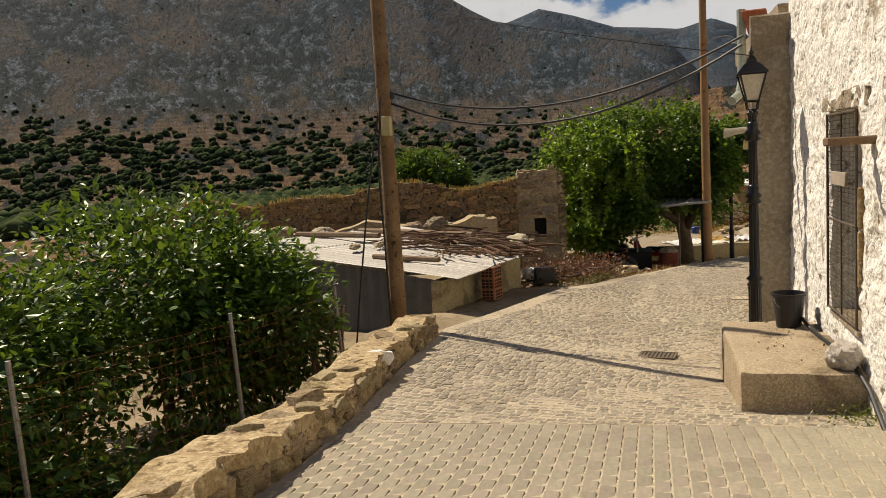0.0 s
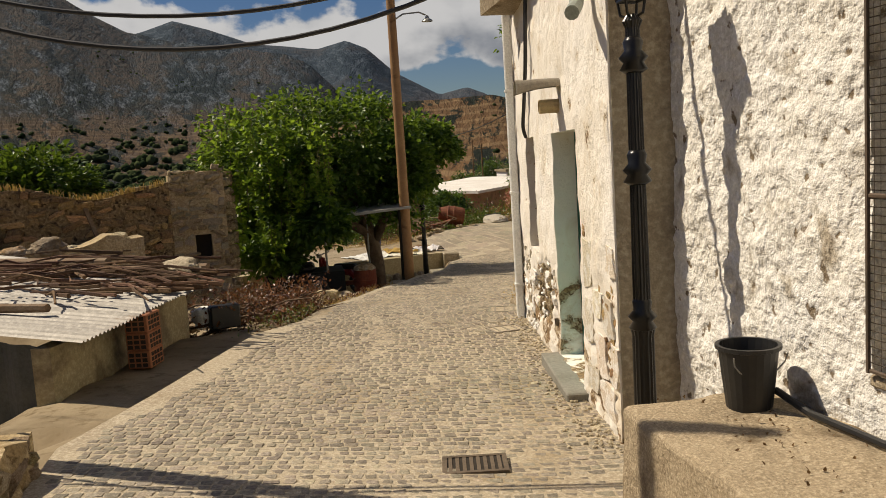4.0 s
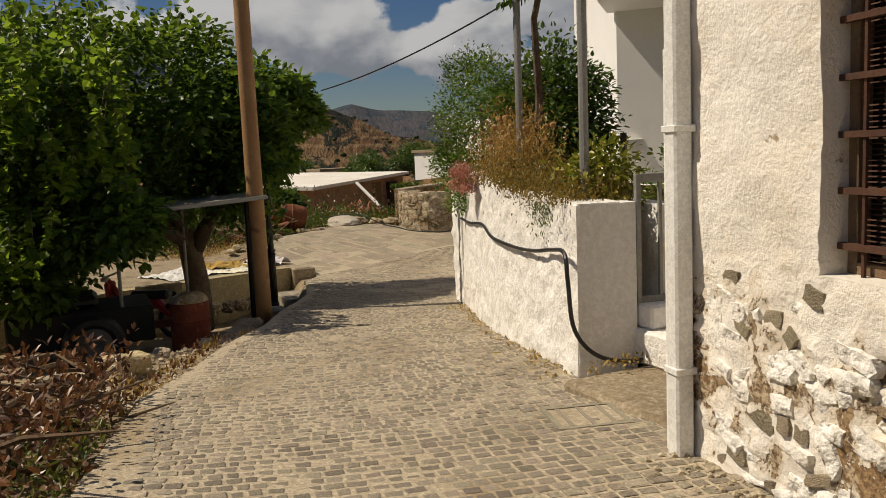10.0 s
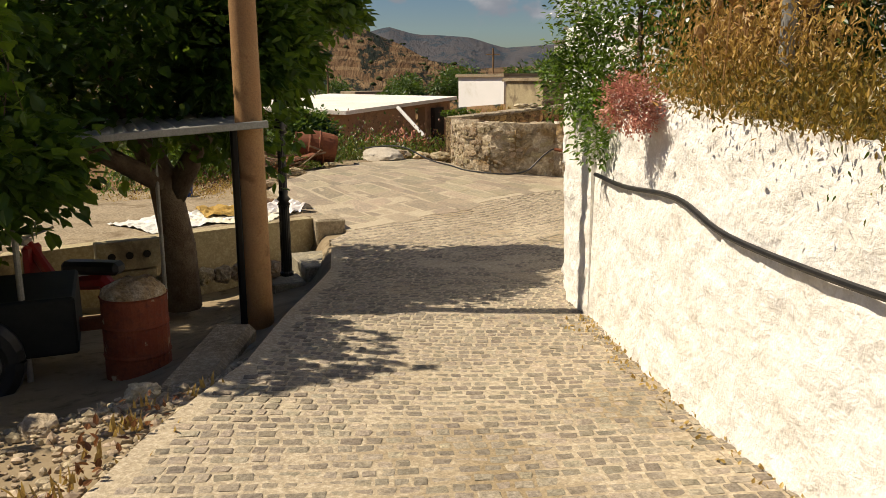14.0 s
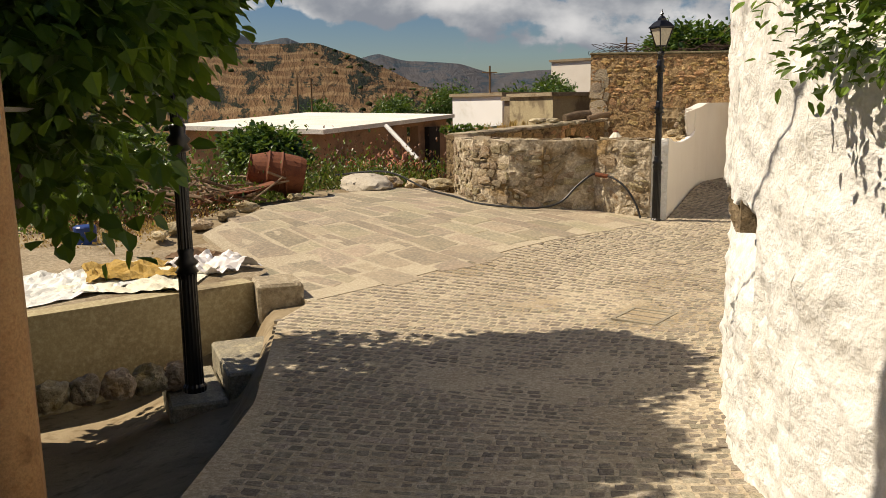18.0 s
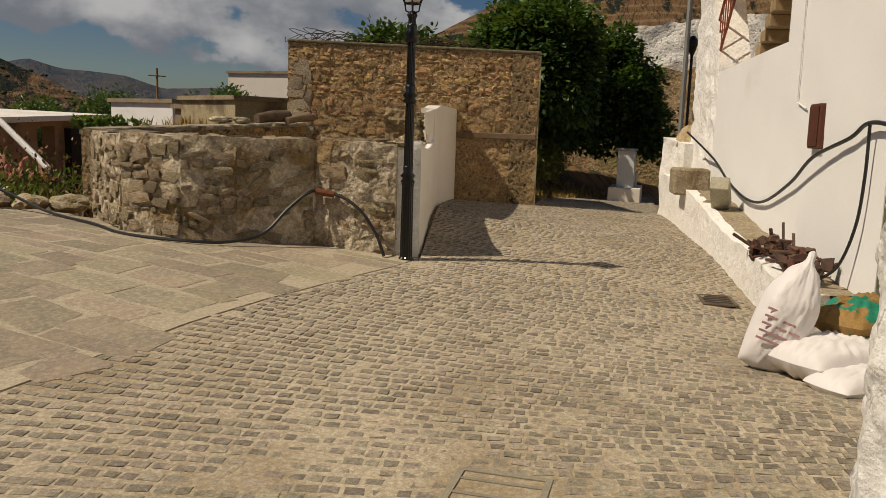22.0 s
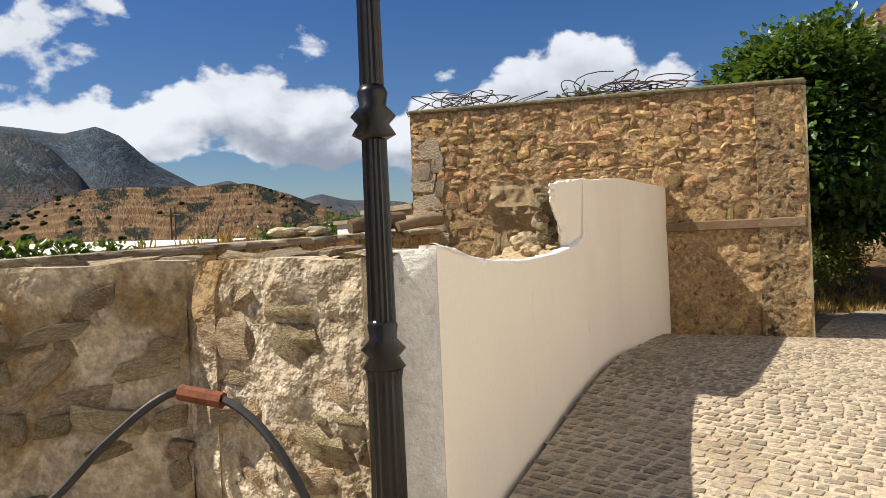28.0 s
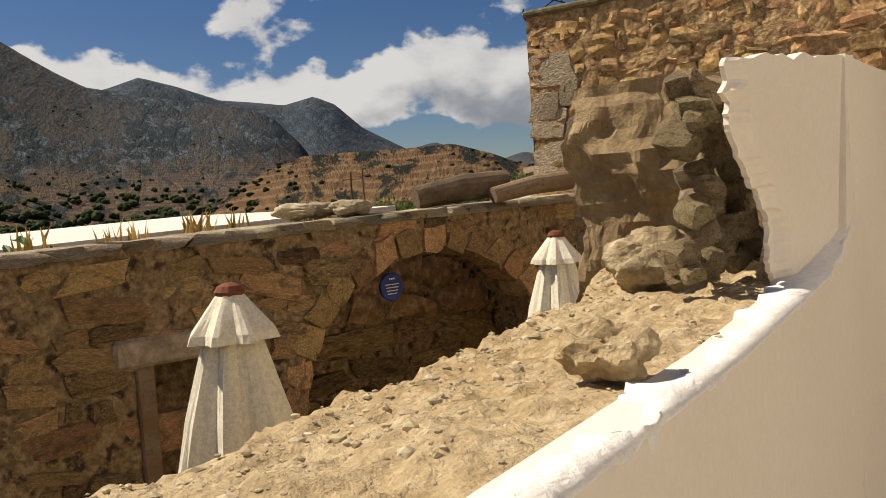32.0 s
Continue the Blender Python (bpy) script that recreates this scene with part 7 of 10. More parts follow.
leaves("hanging_shoot", SUNNY_LEAF, mulberry, spots, 0.135, r, 0.7, 0.8)
part("shoot_stem", bm, BARK, mulberry)

shelter = thing("tin_shelter", (2.0, 22.3, -1.9), "flat sheet-metal shelter roof on steel posts beside a pole", "shelter")
verts, faces = [], []
for i in range(61):
    for j in range(5):
        x, y = -1.0 + 2.05 * i / 60, 0.08 + 3.4 * j / 4
        verts.append((x, y, 1.655 + 0.012 * math.sin(i * 2.1) - 0.06 * (1.0 - x)))
    if i:
        faces += [((i - 1) * 5 + j, i * 5 + j, i * 5 + j + 1, (i - 1) * 5 + j + 1) for j in range(4)]
mesh_object("roof_sheet", verts, faces, TIN, shelter)
beam_ = part("edge_beam", boxes(((-1.0, 0.05, -0.03), (1.08, 0.11, 0.03)), bevel=0.005), GREY_METAL, shelter)
beam_.matrix_basis = pose(0, 0, 1.585, 0, -3.4, 0)
for x, y in ((0.84, 0.30), (-0.9, 0.15), (0.33, 3.4)):
    part("post", bar((x, y, -0.6), (x, y, 1.60), 0.05 if x > 0.5 else 0.025, 10), BLACK_IRON if x > 0.5 else GREY_METAL, shelter)

drum = thing("rusty_drum", (1.92, 22.27, -2.30), "rusty orange oil drum with a grey heap of sand on top", "drum")
bm = lathe(bmesh.new(), [(0.29, 0.0), (0.29, 0.28), (0.3, 0.3), (0.29, 0.32), (0.29, 0.55), (0.3, 0.57), (0.29, 0.59), (0.29, 0.82), (0.3, 0.84), (0.28, 0.84)], 26)
part("barrel", bm, surface("flaking_drum_paint", ((0.24, 0.055, 0.025), (0.32, 0.09, 0.04), (0.16, 0.05, 0.03)), 4, 22, 0.8, 0.3, stain=(0.55, 0.42, 0.28), stain_scale=5, stain_at=(0.6, 0.66)), drum, smooth=False)
bm = bmesh.new()
bmesh.ops.create_icosphere(bm, subdivisions=3, radius=0.29)
for v in bm.verts:
    v.co.z = max(-0.02, v.co.z * 0.55) + 0.03 * noise.noise(v.co * 6)
heap = part("sand", bm, CEMENT, drum)
heap.location = (0, 0, 0.84)
drum.scale = (0.88, 0.88, 0.88)

cart = thing("farm_trailer", (0.63, 22.68, -2.32), "dark old farm trailer with a rubber wheel in the shade", "trailer")
part("body", boxes(((-0.9, -0.3, 0.28), (0.85, 0.8, 0.75)), bevel=0.02), surface("dark_green_trailer", ((0.012, 0.014, 0.012), (0.022, 0.024, 0.02)), 3, 20, 0.6, 0.1), cart)
wheel = part("wheel", tube(bmesh.new(), [(0.30 * math.cos(a), 0, 0.30 * math.sin(a)) for a in (2 * math.pi * k / 24 for k in range(25))], 0.09, 8, False), BLACK_PLASTIC, cart)
wheel.location = (0.1, -0.48, 0.34)
part("rim", lathe(bmesh.new(), [(0.24, -0.03), (0.24, 0.03), (0.12, 0.05), (0.05, 0.02)], 18), surface("grey_rim", ((0.2, 0.19, 0.17), (0.15, 0.14, 0.12)), 3, 30, 0.6, 0.1), wheel).rotation_euler = (radians(90), 0, 0)
part("drawbar", boxes(((0.85, 0.1, 0.35), (1.5, 0.2, 0.45))), RUST, cart)
part("load", boxes(((-0.7, -0.1, 0.75), (0.2, 0.6, 0.92)), bevel=0.06), BLACK_PLASTIC, cart)
bike = thing("red_moped", (1.42, 24.1, -2.36), "red moped parked under the tree", "moped", rz=60)
for y in (-0.55, 0.55):
    wh = part("wheel", tube(bmesh.new(), [(0, y + 0.24 * math.cos(a), 0.28 + 0.24 * math.sin(a)) for a in (2 * math.pi * k / 20 for k in range(21))], 0.045, 7, False), BLACK_PLASTIC, bike)
    part("hub", bar((-0.04, y, 0.28), (0.04, y, 0.28), 0.06, 10), GREY_METAL, wh)
RED = surface("red_moped_paint", ((0.30, 0.02, 0.02), (0.36, 0.03, 0.025)), 3, 20, 0.3, 0.02, spec=0.5)
part("frame", tube(bmesh.new(), [(0, -0.55, 0.3), (0, -0.3, 0.55), (0, 0.2, 0.5), (0, 0.42, 0.85), (0, 0.5, 0.95)], [0.05, 0.09, 0.07, 0.05, 0.04], 8), RED, bike)
part("front_shield", boxes(((-0.14, 0.4, 0.5), (0.14, 0.47, 0.9)), bevel=0.03), RED, bike)
part("seat", boxes(((-0.1, -0.5, 0.62), (0.1, 0.1, 0.75)), bevel=0.04), BLACK_PLASTIC, bike)
part("handlebar", tube(bmesh.new(), [(-0.3, 0.38, 1.02), (-0.1, 0.46, 0.98), (0.1, 0.46, 0.98), (0.3, 0.38, 1.02)], 0.016, 6), GREY_METAL, bike)
part("headlight", lathe(bmesh.new(), [(0.07, 0), (0.07, 0.05), (0.02, 0.07)], 12, at=(0, 0.5, 0.9)), GLASS_MILK, bike)
kerb = part("kerb_slab", boxes(((-0.2, -1.0, -0.25), (0.16, 0.9, -0.05)), bevel=0.05), CONCRETE, None)
kerb.matrix_basis = pose(2.35, 21.2, -1.78, 0, 0, -22)
tagged(kerb, "smooth grey concrete slab along the edge of the road", "kerb", kind="structure")
for k, (x, y, s) in enumerate(((0.75, 19.4, 0.3), (1.45, 20.2, 0.25), (1.15, 19.9, 0.3), (0.6, 18.3, 0.25), (2.0, 20.65, 0.25))):
    boulder("yard_stone", (x - 0.1, y, terrain(x - 0.1, y) + 0.03), (s, s * 0.75, s * 0.55), PALESTONE, "pale broken stone in the dusty yard", 60.0 + k, "stones in the yard")
bm = boxes(((-0.18, -0.14, -0.1), (0.18, 0.14, 0.17)), bevel=0.02)
bmesh.ops.subdivide_edges(bm, edges=bm.edges[:], cuts=6, use_grid_fill=True)
for v in bm.verts:
    v.co += Vector((noise.noise(v.co * 6), noise.noise(v.co * 6 + Vector((5, 0, 0))), noise.noise(v.co * 6 + Vector((0, 5, 0))))) * 0.03
hewn = part("hewn_block", bm, WALL_STONE, None)
hewn.matrix_basis = pose(0.95, 19.08, terrain(0.95, 19.08) + 0.04, 0, 4, 22)
tagged(hewn, "yellowish hewn limestone block lying in the dusty yard", "block")
r = random.Random(43)
verts, faces = [], []
for _ in range(1500):
    y = r.uniform(17.2, 20.9)
    x = edge_x(y) - abs(r.gauss(0.0, 0.75)) - 0.03
    k, s = len(verts), r.choice((0.008, 0.012, 0.015, 0.02, 0.03, 0.045 if r.random() < 0.3 else 0.02))
    c = Vector((x, y, terrain(x, y) + s * 0.3))
    sx, sy, sz = r.uniform(0.7, 1.5), r.uniform(0.7, 1.3), r.uniform(0.5, 0.9)
    verts += [c + Vector((v.x * sx, v.y * sy, v.z * sz)) * s * r.uniform(0.7, 1.2) for v in IV]
    faces += [[k + a for a in f] for f in IF]
gravel = mesh_object("yard_gravel", verts, faces, surface("pale_gravel", ((0.55, 0.46, 0.32), (0.47, 0.39, 0.27), (0.6, 0.52, 0.40)), 6, 30, 0.95, 0.5, vary=0.35, island=True))
tagged(gravel, "pale broken gravel along the edge of the road", "gravel", kind="stuff")
verts, faces = [Vector((0.72, 18.25, terrain(0.72, 18.25) + 0.02))], []
for j in range(1, 7):
    for k in range(28):
        a = 2 * math.pi * k / 28
        f = j / 6 * (0.85 + 0.3 * noise.noise((math.cos(a) * 1.7, math.sin(a) * 1.7, 2.0)))
        x, y = 0.72 + 0.42 * f * math.cos(a), 18.25 + 0.62 * f * math.sin(a)
        verts.append(Vector((x, y, terrain(x, y) + 0.02 * (1 - (j / 6) ** 4) + 0.004 * noise.noise((x * 12, y * 12, 0)) - (0.03 if j == 6 else 0))))
        if j > 1:
            q = 1 + (j - 1) * 28
            faces.append((q - 28 + k, q - 28 + (k + 1) % 28, q + (k + 1) % 28, q + k))
        else:
            faces.append((0, 1 + k, 1 + (k + 1) % 28))
lime = mesh_object("lime_spill", verts, faces, surface("spilled_lime", ((0.62, 0.57, 0.46), (0.55, 0.49, 0.38), (0.65, 0.62, 0.53)), 4, 40, 0.95, 0.6, grit=0.4, relief=0.02, stain=(0.42, 0.34, 0.22), stain_scale=3.0), smooth=True)
tagged(lime, "pale lime spilled on the ground beside the road", "lime", kind="stuff")
r = random.Random(44)
g = thing("yard_weeds", (1.0, 18.8, -1.6), "sparse dry weeds and straw at the road edge", "weeds", kind="stuff")
tuft("blades", DRY, g, [(edge_x(y) - abs(r.gauss(0.1, 0.3)) - 1.0, y - 18.8, level(1, y) + 1.55) for y in (r.uniform(17.2, 20.2) for _ in range(50))], 0.08, r, 6, 0.9)
leaves("leaves", RUSSET, g, [(Vector((edge_x(y) - abs(r.gauss(0.05, 0.2)) - 1.0, y - 18.8, level(1, y) + 1.6)), UP) for y in (r.uniform(17.5, 20.0) for _ in range(160))], 0.05, r)

# rendered retaining wall, terrace slab, sheets of plastic with straw, steps and lamp
RW0, RW1 = (-2.0, 26.1), (4.72, 28.05)
retaining = thing("retaining_wall", (2, 27.3, -2.6), "yellowed concrete retaining wall with stone block at its end", "wall", kind="structure")
under(rough_wall("wall", RW0, RW1, -3.1, -2.02, 0.25, RENDER_YELLOW, res=0.2, amp=0.008, inward=1), retaining)
bm = bmesh.new()
for z0, z1 in ((-0.75, -0.42), (-0.41, -0.06), (-0.05, 0.36 + 0.22)):
    box(bm, (2.72, 0.52, z0 + 0.02), (3.2, 0.98, z1 - 0.0), 0.03, 0.015)
part("end_block", bm, PALESTONE, retaining)
slab = part("terrace_slab", boxes(((0, 0, 0), (1, 1, 1))), CONCRETE, None)
slab.data.clear_geometry()
slab.data.from_pydata([(-2.1, 26.3, -2.03), (4.72, 28.2, -2.03), (5.0, 28.7, -2.05), (5.0, 29.3, -2.06), (4.5, 31.0, -1.98), (3.0, 31.6, -2.02), (-3.0, 30.5, -2.03)], [], [(0, 1, 2, 3, 4, 5, 6)])
tagged(slab, "pale concrete terrace above the yard", "terrace", kind="structure")


def crumpled(name, place, size, material, label, seed, category="sheet", amp=0.09, group=""):
    verts, faces, n = [], [], 26
    for i in range(n + 1):
        for j in range(n + 1):
            x, y = (i / n - 0.5) * size[0], (j / n - 0.5) * size[1]
            q = Vector((x * 2.3 + seed, y * 2.3, seed))
            x += 0.12 * noise.noise(q * 0.7 + Vector((0, 0, 4)))
            y += 0.12 * noise.noise(q * 0.7 + Vector((0, 0, 9)))
            z = amp * abs(noise.fractal(q, 0.8, 2.0, 4)) + 0.01
            verts.append((x, y, z))
    for i in range(n):
        for j in range(n):
            k = i * (n + 1) + j
            faces.append((k, k + n + 1, k + n + 2, k + 1))
    ob = mesh_object(name, verts, faces, material)
    ob.matrix_basis = pose(*place, 0, 0, seed * 31)
    return tagged(ob, label, category, group)


crumpled("plastic_sheet", (2.7, 28.6, -2.03), (1.5, 1.3), WHITE_PLASTIC, "crumpled white plastic sheet on the terrace", 1.0)
crumpled("plastic_sheet", (3.7, 28.7, -2.03), (1.3, 1.2), CANVAS, "crumpled cream plastic sheet under straw", 2.0)
crumpled("straw", (3.6, 29.0, -1.99), (0.9, 0.9), surface("yellow_straw", ((0.52, 0.34, 0.08), (0.6, 0.42, 0.14)), 8, 40, 0.95, 0.6), "heap of yellow straw drying on plastic", 3.0, "straw", 0.16)
crumpled("sack_sheet", (4.4, 29.1, -2.04), (1.0, 0.7), SACK, "grey-white sack lying on the terrace", 4.0, amp=0.2)
crumpled("rag", (4.35, 29.9, -2.03), (0.8, 0.4), surface("brown_rag", ((0.2, 0.12, 0.07), (0.26, 0.17, 0.1)), 5, 30, 0.95, 0.2), "brown sacking dropped on the terrace", 5.0, "rag", 0.1)
steps = thing("yard_steps", (4.45, 26.7, -2.4), "small paved steps from the road down to the yard", "steps", kind="structure")
part("step", boxes(((-0.28, -0.5, -0.3), (0.35, 0.55, 0.02)), bevel=0.02), SETT, steps)
part("step", boxes(((-0.75, -0.65, -0.4), (-0.30, 0.35, -0.14)), bevel=0.02), SETT, steps)
for k in range(9):
    boulder("yard_stone", (1.9 + k * 0.24, 26.25 + 0.03 * k, -2.42), (0.3, 0.24, 0.24), GREYSTONE, "dark rough stone at the foot of the retaining wall", 80.0 + k, "stones along the wall")
for dz, wdt in ((0.0, 0.4), (-0.4, 0.34)):
    blk = thing("concrete_block", (1.95, 26.75, -2.3 + dz), "yellowed hollow concrete block stacked by the tree", "block", "stacked blocks", 10)
    part("body", boxes(((-wdt, -0.1, 0), (wdt, 0.1, 0.38)), bevel=0.01), RENDER_YELLOW, blk)
    for k in range(3):
        # flat black discs give the shade of the block's holes
        part("hole", lathe(bmesh.new(), [(0.05, 0), (0.05, 0.012)], 10), DARK, blk).matrix_basis = Matrix.Translation((-0.22 + 0.22 * k, -0.098, 0.19)) @ pose(0, 0, 0, 90, 0, 0)

# ---- forecourt: round wall stones, hose, mixer drum, weeds ----
for k, (a, b) in enumerate(zip(ROUND, ROUND[1:])):
    if k < 5:
        lay_stones("stone", round_wall, STONES_GREY, a, b, lambda u, a=a: level(*a) - 0.02, -0.86, 101 + k, (0.06, 0.14), (0.08, 0.24), 0.034, 0.018, 1, 0.16, limit=80, only=0.7, tilt=0.25)
lay_stones("block", round_wall, STONES_ROUND + STONES_PALE[:2], ROUND[5], ROUND[6], level(*ROUND[5]) - 0.02, -0.9, 111, (0.07, 0.24), (0.09, 0.38), 0.01, 0.03, 1, 0.18, limit=40, tilt=0.2, only=0.75)
lay_stones("block", round_wall, STONES_ROUND, ROUND[6], ROUND[7], level(*ROUND[6]) - 0.02, -0.9, 112, (0.06, 0.2), (0.08, 0.3), 0.01, 0.03, 1, 0.18, limit=40, tilt=0.2, only=0.7)
for k in range(34):
    t = k / 33 * (len(ROUND) - 1.001)
    i = int(t)
    q = Vector((*ROUND[i], 0)).lerp(Vector((*ROUND[i + 1], 0)), t - i)
    d = (Vector((*ROUND[i + 1], 0)) - Vector((*ROUND[i], 0))).normalized()
    q += Vector((-d.y, d.x, 0)) * RND.uniform(0.12, 0.38)
    ob = new("cap_stone", RND.choice(STONES_GREY))
    ob.parent = round_wall
    ob.matrix_basis = round_wall.matrix_basis.inverted() @ pose(q.x, q.y, -0.82, RND.uniform(-10, 10), RND.uniform(-10, 10), RND.uniform(0, 180)) @ Matrix.Diagonal((RND.uniform(0.14, 0.32), RND.uniform(0.12, 0.26), RND.uniform(0.05, 0.09), 1))
hose = part("water_hose", tube(bmesh.new(), flowing([(7.6, 35.2, -1.55), (8.3, 34.2, -1.45), (8.75, 33.3, -1.72), (8.88, 32.3, -1.77), (8.9, 31.6, -1.8), (9.2, 31.0, -1.82), (9.55, 30.72, -1.83), (9.9, 30.6, -1.75), (10.15, 30.55, -1.52), (10.35, 30.5, -1.36), (10.48, 30.47, -1.33), (10.62, 30.25, -1.38), (10.72, 30.05, -1.52), (10.8, 29.9, -1.75), (10.82, 29.8, -1.96)]), 0.017, 8), BLACK_PLASTIC, None)
tagged(hose, "black water hose trailing along the round wall", "hose")
tap = part("hose_joint", bar((10.44, 30.46, -1.33), (10.58, 30.33, -1.36), 0.034, 8), RUST, None)
tagged(tap, "rusty red coupling of a water hose", "coupling")
mixer = thing("mixer_drum", (6.1, 33.65, -1.75), "rusty concrete-mixer drum lying on the forecourt edge", "drum", rz=-8)
bm = lathe(bmesh.new(), [(0.12, 0.0), (0.3, 0.02), (0.33, 0.12), (0.34, 0.4), (0.36, 0.42), (0.34, 0.45), (0.33, 0.62), (0.35, 0.64), (0.31, 0.67), (0.22, 0.92), (0.24, 0.95), (0.2, 0.95), (0.19, 0.7)], 24)
b = part("drum", bm, RUST, mixer)
b.matrix_basis = pose(0.5, 0, 0.33, 0, -78, 0)
part("rib", tube(bmesh.new(), [(0.16, 0.345 * math.cos(a), 0.335 + 0.345 * math.sin(a)) for a in (2 * math.pi * k / 24 for k in range(25))], 0.02, 6, False), RUST, mixer)
scrap = thing("scrap_timber", (5.4, 33.2, -1.75), "heap of rusty sheet and scrap timber by the drum", "scrap", kind="stuff")
r = random.Random(52)
bm = bmesh.new()
for _ in range(44):
    p = Vector((r.gauss(-0.4, 0.55), r.gauss(0.1, 0.5), r.uniform(0.02, 0.35)))
    a = r.uniform(0, 6.28)
    d = Vector((math.cos(a), math.sin(a), r.uniform(-0.3, 0.4))) * r.uniform(0.25, 0.7)
    tube(bm, [p - d, p + d], r.uniform(0.01, 0.03), 5)
part("sticks", bm, OLD_WOOD, scrap)
bm = bmesh.new()
for k in range(5):
    box(bm, (-0.9 + 0.25 * k, -0.3, 0.02 + 0.05 * k), (-0.4 + 0.25 * k, 0.4, 0.04 + 0.05 * k), turn=Matrix.Rotation(r.uniform(-0.5, 0.5), 4, "Y"))
part("rusty_sheets", bm, RUST, scrap)
rock = boulder("concrete_lump", (8.0, 34.6, -1.72), (1.7, 0.9, 0.45), surface("white_lime_lump", ((0.62, 0.58, 0.5), (0.55, 0.5, 0.42)), 2, 20, 0.9, 0.3), "pale lime-washed concrete lump at the forecourt edge", 90.0, lumps=0.12)
for k, (x, y, s) in enumerate(((5.4, 32.4, 0.35), (5.0, 31.8, 0.3), (6.3, 33.1, 0.3), (8.9, 34.3, 0.45), (9.3, 34.1, 0.5), (8.6, 34.9, 0.5), (4.6, 31.3, 0.3), (4.2, 31.2, 0.3), (4.0, 30.9, 0.25))):
    boulder("edge_stone", (x, y, level(x, y) + 0.02), (s, s * 0.8, s * 0.5), GREYSTONE, "rough stone bordering the forecourt", 92.0 + k, "forecourt edge stones")
r = random.Random(55)
wd = thing("weed_bank", (6.5, 36.0, -2.0), "bank of green, dry and russet weeds behind the forecourt", "weeds", kind="stuff")


def weedy(material, n, cx, sx, cy, sy, h, size, name):
    sp = []
    for _ in range(n):
        x, y = r.gauss(cx, sx), r.gauss(cy, sy)
        if inside(FLAG_AREA, x, y) or inside(FLAG_AREA, x + 0.15, y - 0.15):
            continue
        sp.append((Vector((x - 6.5, y - 36.0, terrain(x, y) + 2.0 + abs(r.gauss(0, h)))), UP))
    leaves(name, material, wd, sp, size, r, -0.1, 0.5)


weedy(LEMON, 5200, 4.2, 1.3, 34.6, 0.8, 0.5, 0.085, "green_weeds")
weedy(LEMON, 2400, 8.4, 1.1, 37.0, 0.7, 0.32, 0.09, "green_weeds")
weedy(RUSSET, 3600, 9.2, 1.1, 37.9, 0.6, 0.42, 0.075, "russet_weeds")
weedy(RUSSET, 1600, 4.2, 0.9, 32.9, 0.6, 0.2, 0.055, "russet_weeds")
weedy(DRY, 2200, 3.3, 0.9, 31.9, 0.6, 0.1, 0.045, "dry_weeds")
weedy(SCRUB, 3600, 7.3, 1.6, 36.0, 0.5, 0.25, 0.09, "low_weeds")
bush("fig_sapling", (6.7, 37.5, -2.2), "leafy green fig sapling beside a shed", "shrub", FIG, [((6.6, 37.4, -1.25), (1.0, 0.8, 0.6), 80, 50, 0.28)], 0.13, [([(6.7, 37.5, -2.4), (6.7, 37.5, -1.2)], [0.05, 0.03])], 56, narrow=0.7)
bush("green_shrub", (3.4, 35.5, -2.6), "bushy green shrub below the forecourt", "shrub", LEMON, [((3.4, 35.6, -1.5), (1.6, 1.0, 0.9), 110, 50, 0.4)], 0.13, [([(3.4, 35.5, -2.8), (3.4, 35.5, -1.6)], [0.06, 0.03])], 57)
can = part("blue_can", lathe(bmesh.new(), [(0.14, 0), (0.15, 0.3), (0.13, 0.32)], 16), surface("blue_plastic", ((0.02, 0.06, 0.28), (0.03, 0.08, 0.34)), 4, 30, 0.4, 0.02), None)
can.location = (3.1, 31.6, level(3.1, 31.6) - 0.3)
tagged(can, "blue plastic can among dry weeds", "can")
crumpled("orange_tarp", (9.6, 38.2, -1.75), (1.8, 1.0), surface("faded_orange_tarp", ((0.5, 0.2, 0.12), (0.58, 0.28, 0.18)), 4, 30, 0.7, 0.1), "faded orange tarpaulin on the weeds", 6.0, "tarpaulin", 0.5)
pp = part("white_drainpipe", tube(bmesh.new(), [(10.6, 40.9, -0.75), (11.0, 39.6, -1.6)], 0.06, 8), WHITE_PLASTIC, None)
tagged(pp, "white plastic pipe leaning from the shed", "pipe")

# flat-roofed shed behind
byre = thing("flat_roofed_shed", (9.5, 43, -2.5), "low shed with a white flat roof and stained red-brown walls", "shed")
N_, R_, B_, L_ = (8.75, 40.2), (14.3, 45.4), (10.5, 49.0), (5.6, 43.4)
BYRE = surface("stained_red_render", ((0.42, 0.24, 0.14), (0.5, 0.33, 0.2), (0.36, 0.2, 0.12)), 1.0, 18, 0.9, 0.3, stain=(0.2, 0.13, 0.09), stain_scale=0.7)
under(rough_wall("wall_front", N_, R_, -4.0, lambda u: -0.92 + 0.035 * u, 0.3, BYRE, res=0.5, amp=0.02, inward=1, holes=((4.6, -2.4, 5.4, -0.9),)), byre)
under(rough_wall("wall_left", L_, N_, -4.5, lambda u: -0.80 - 0.026 * u, 0.3, BYRE, res=0.5, amp=0.02, inward=1), byre)
me = [(8.6, 39.9), (14.6, 45.4), (10.5, 49.3), (5.2, 43.4)]
verts = [(x - 9.5, y - 43, z + lift + 2.5) for z in (-0.12, 0.0) for (x, y), lift in zip(me, (-0.79, -0.52, -0.40, -0.66))]
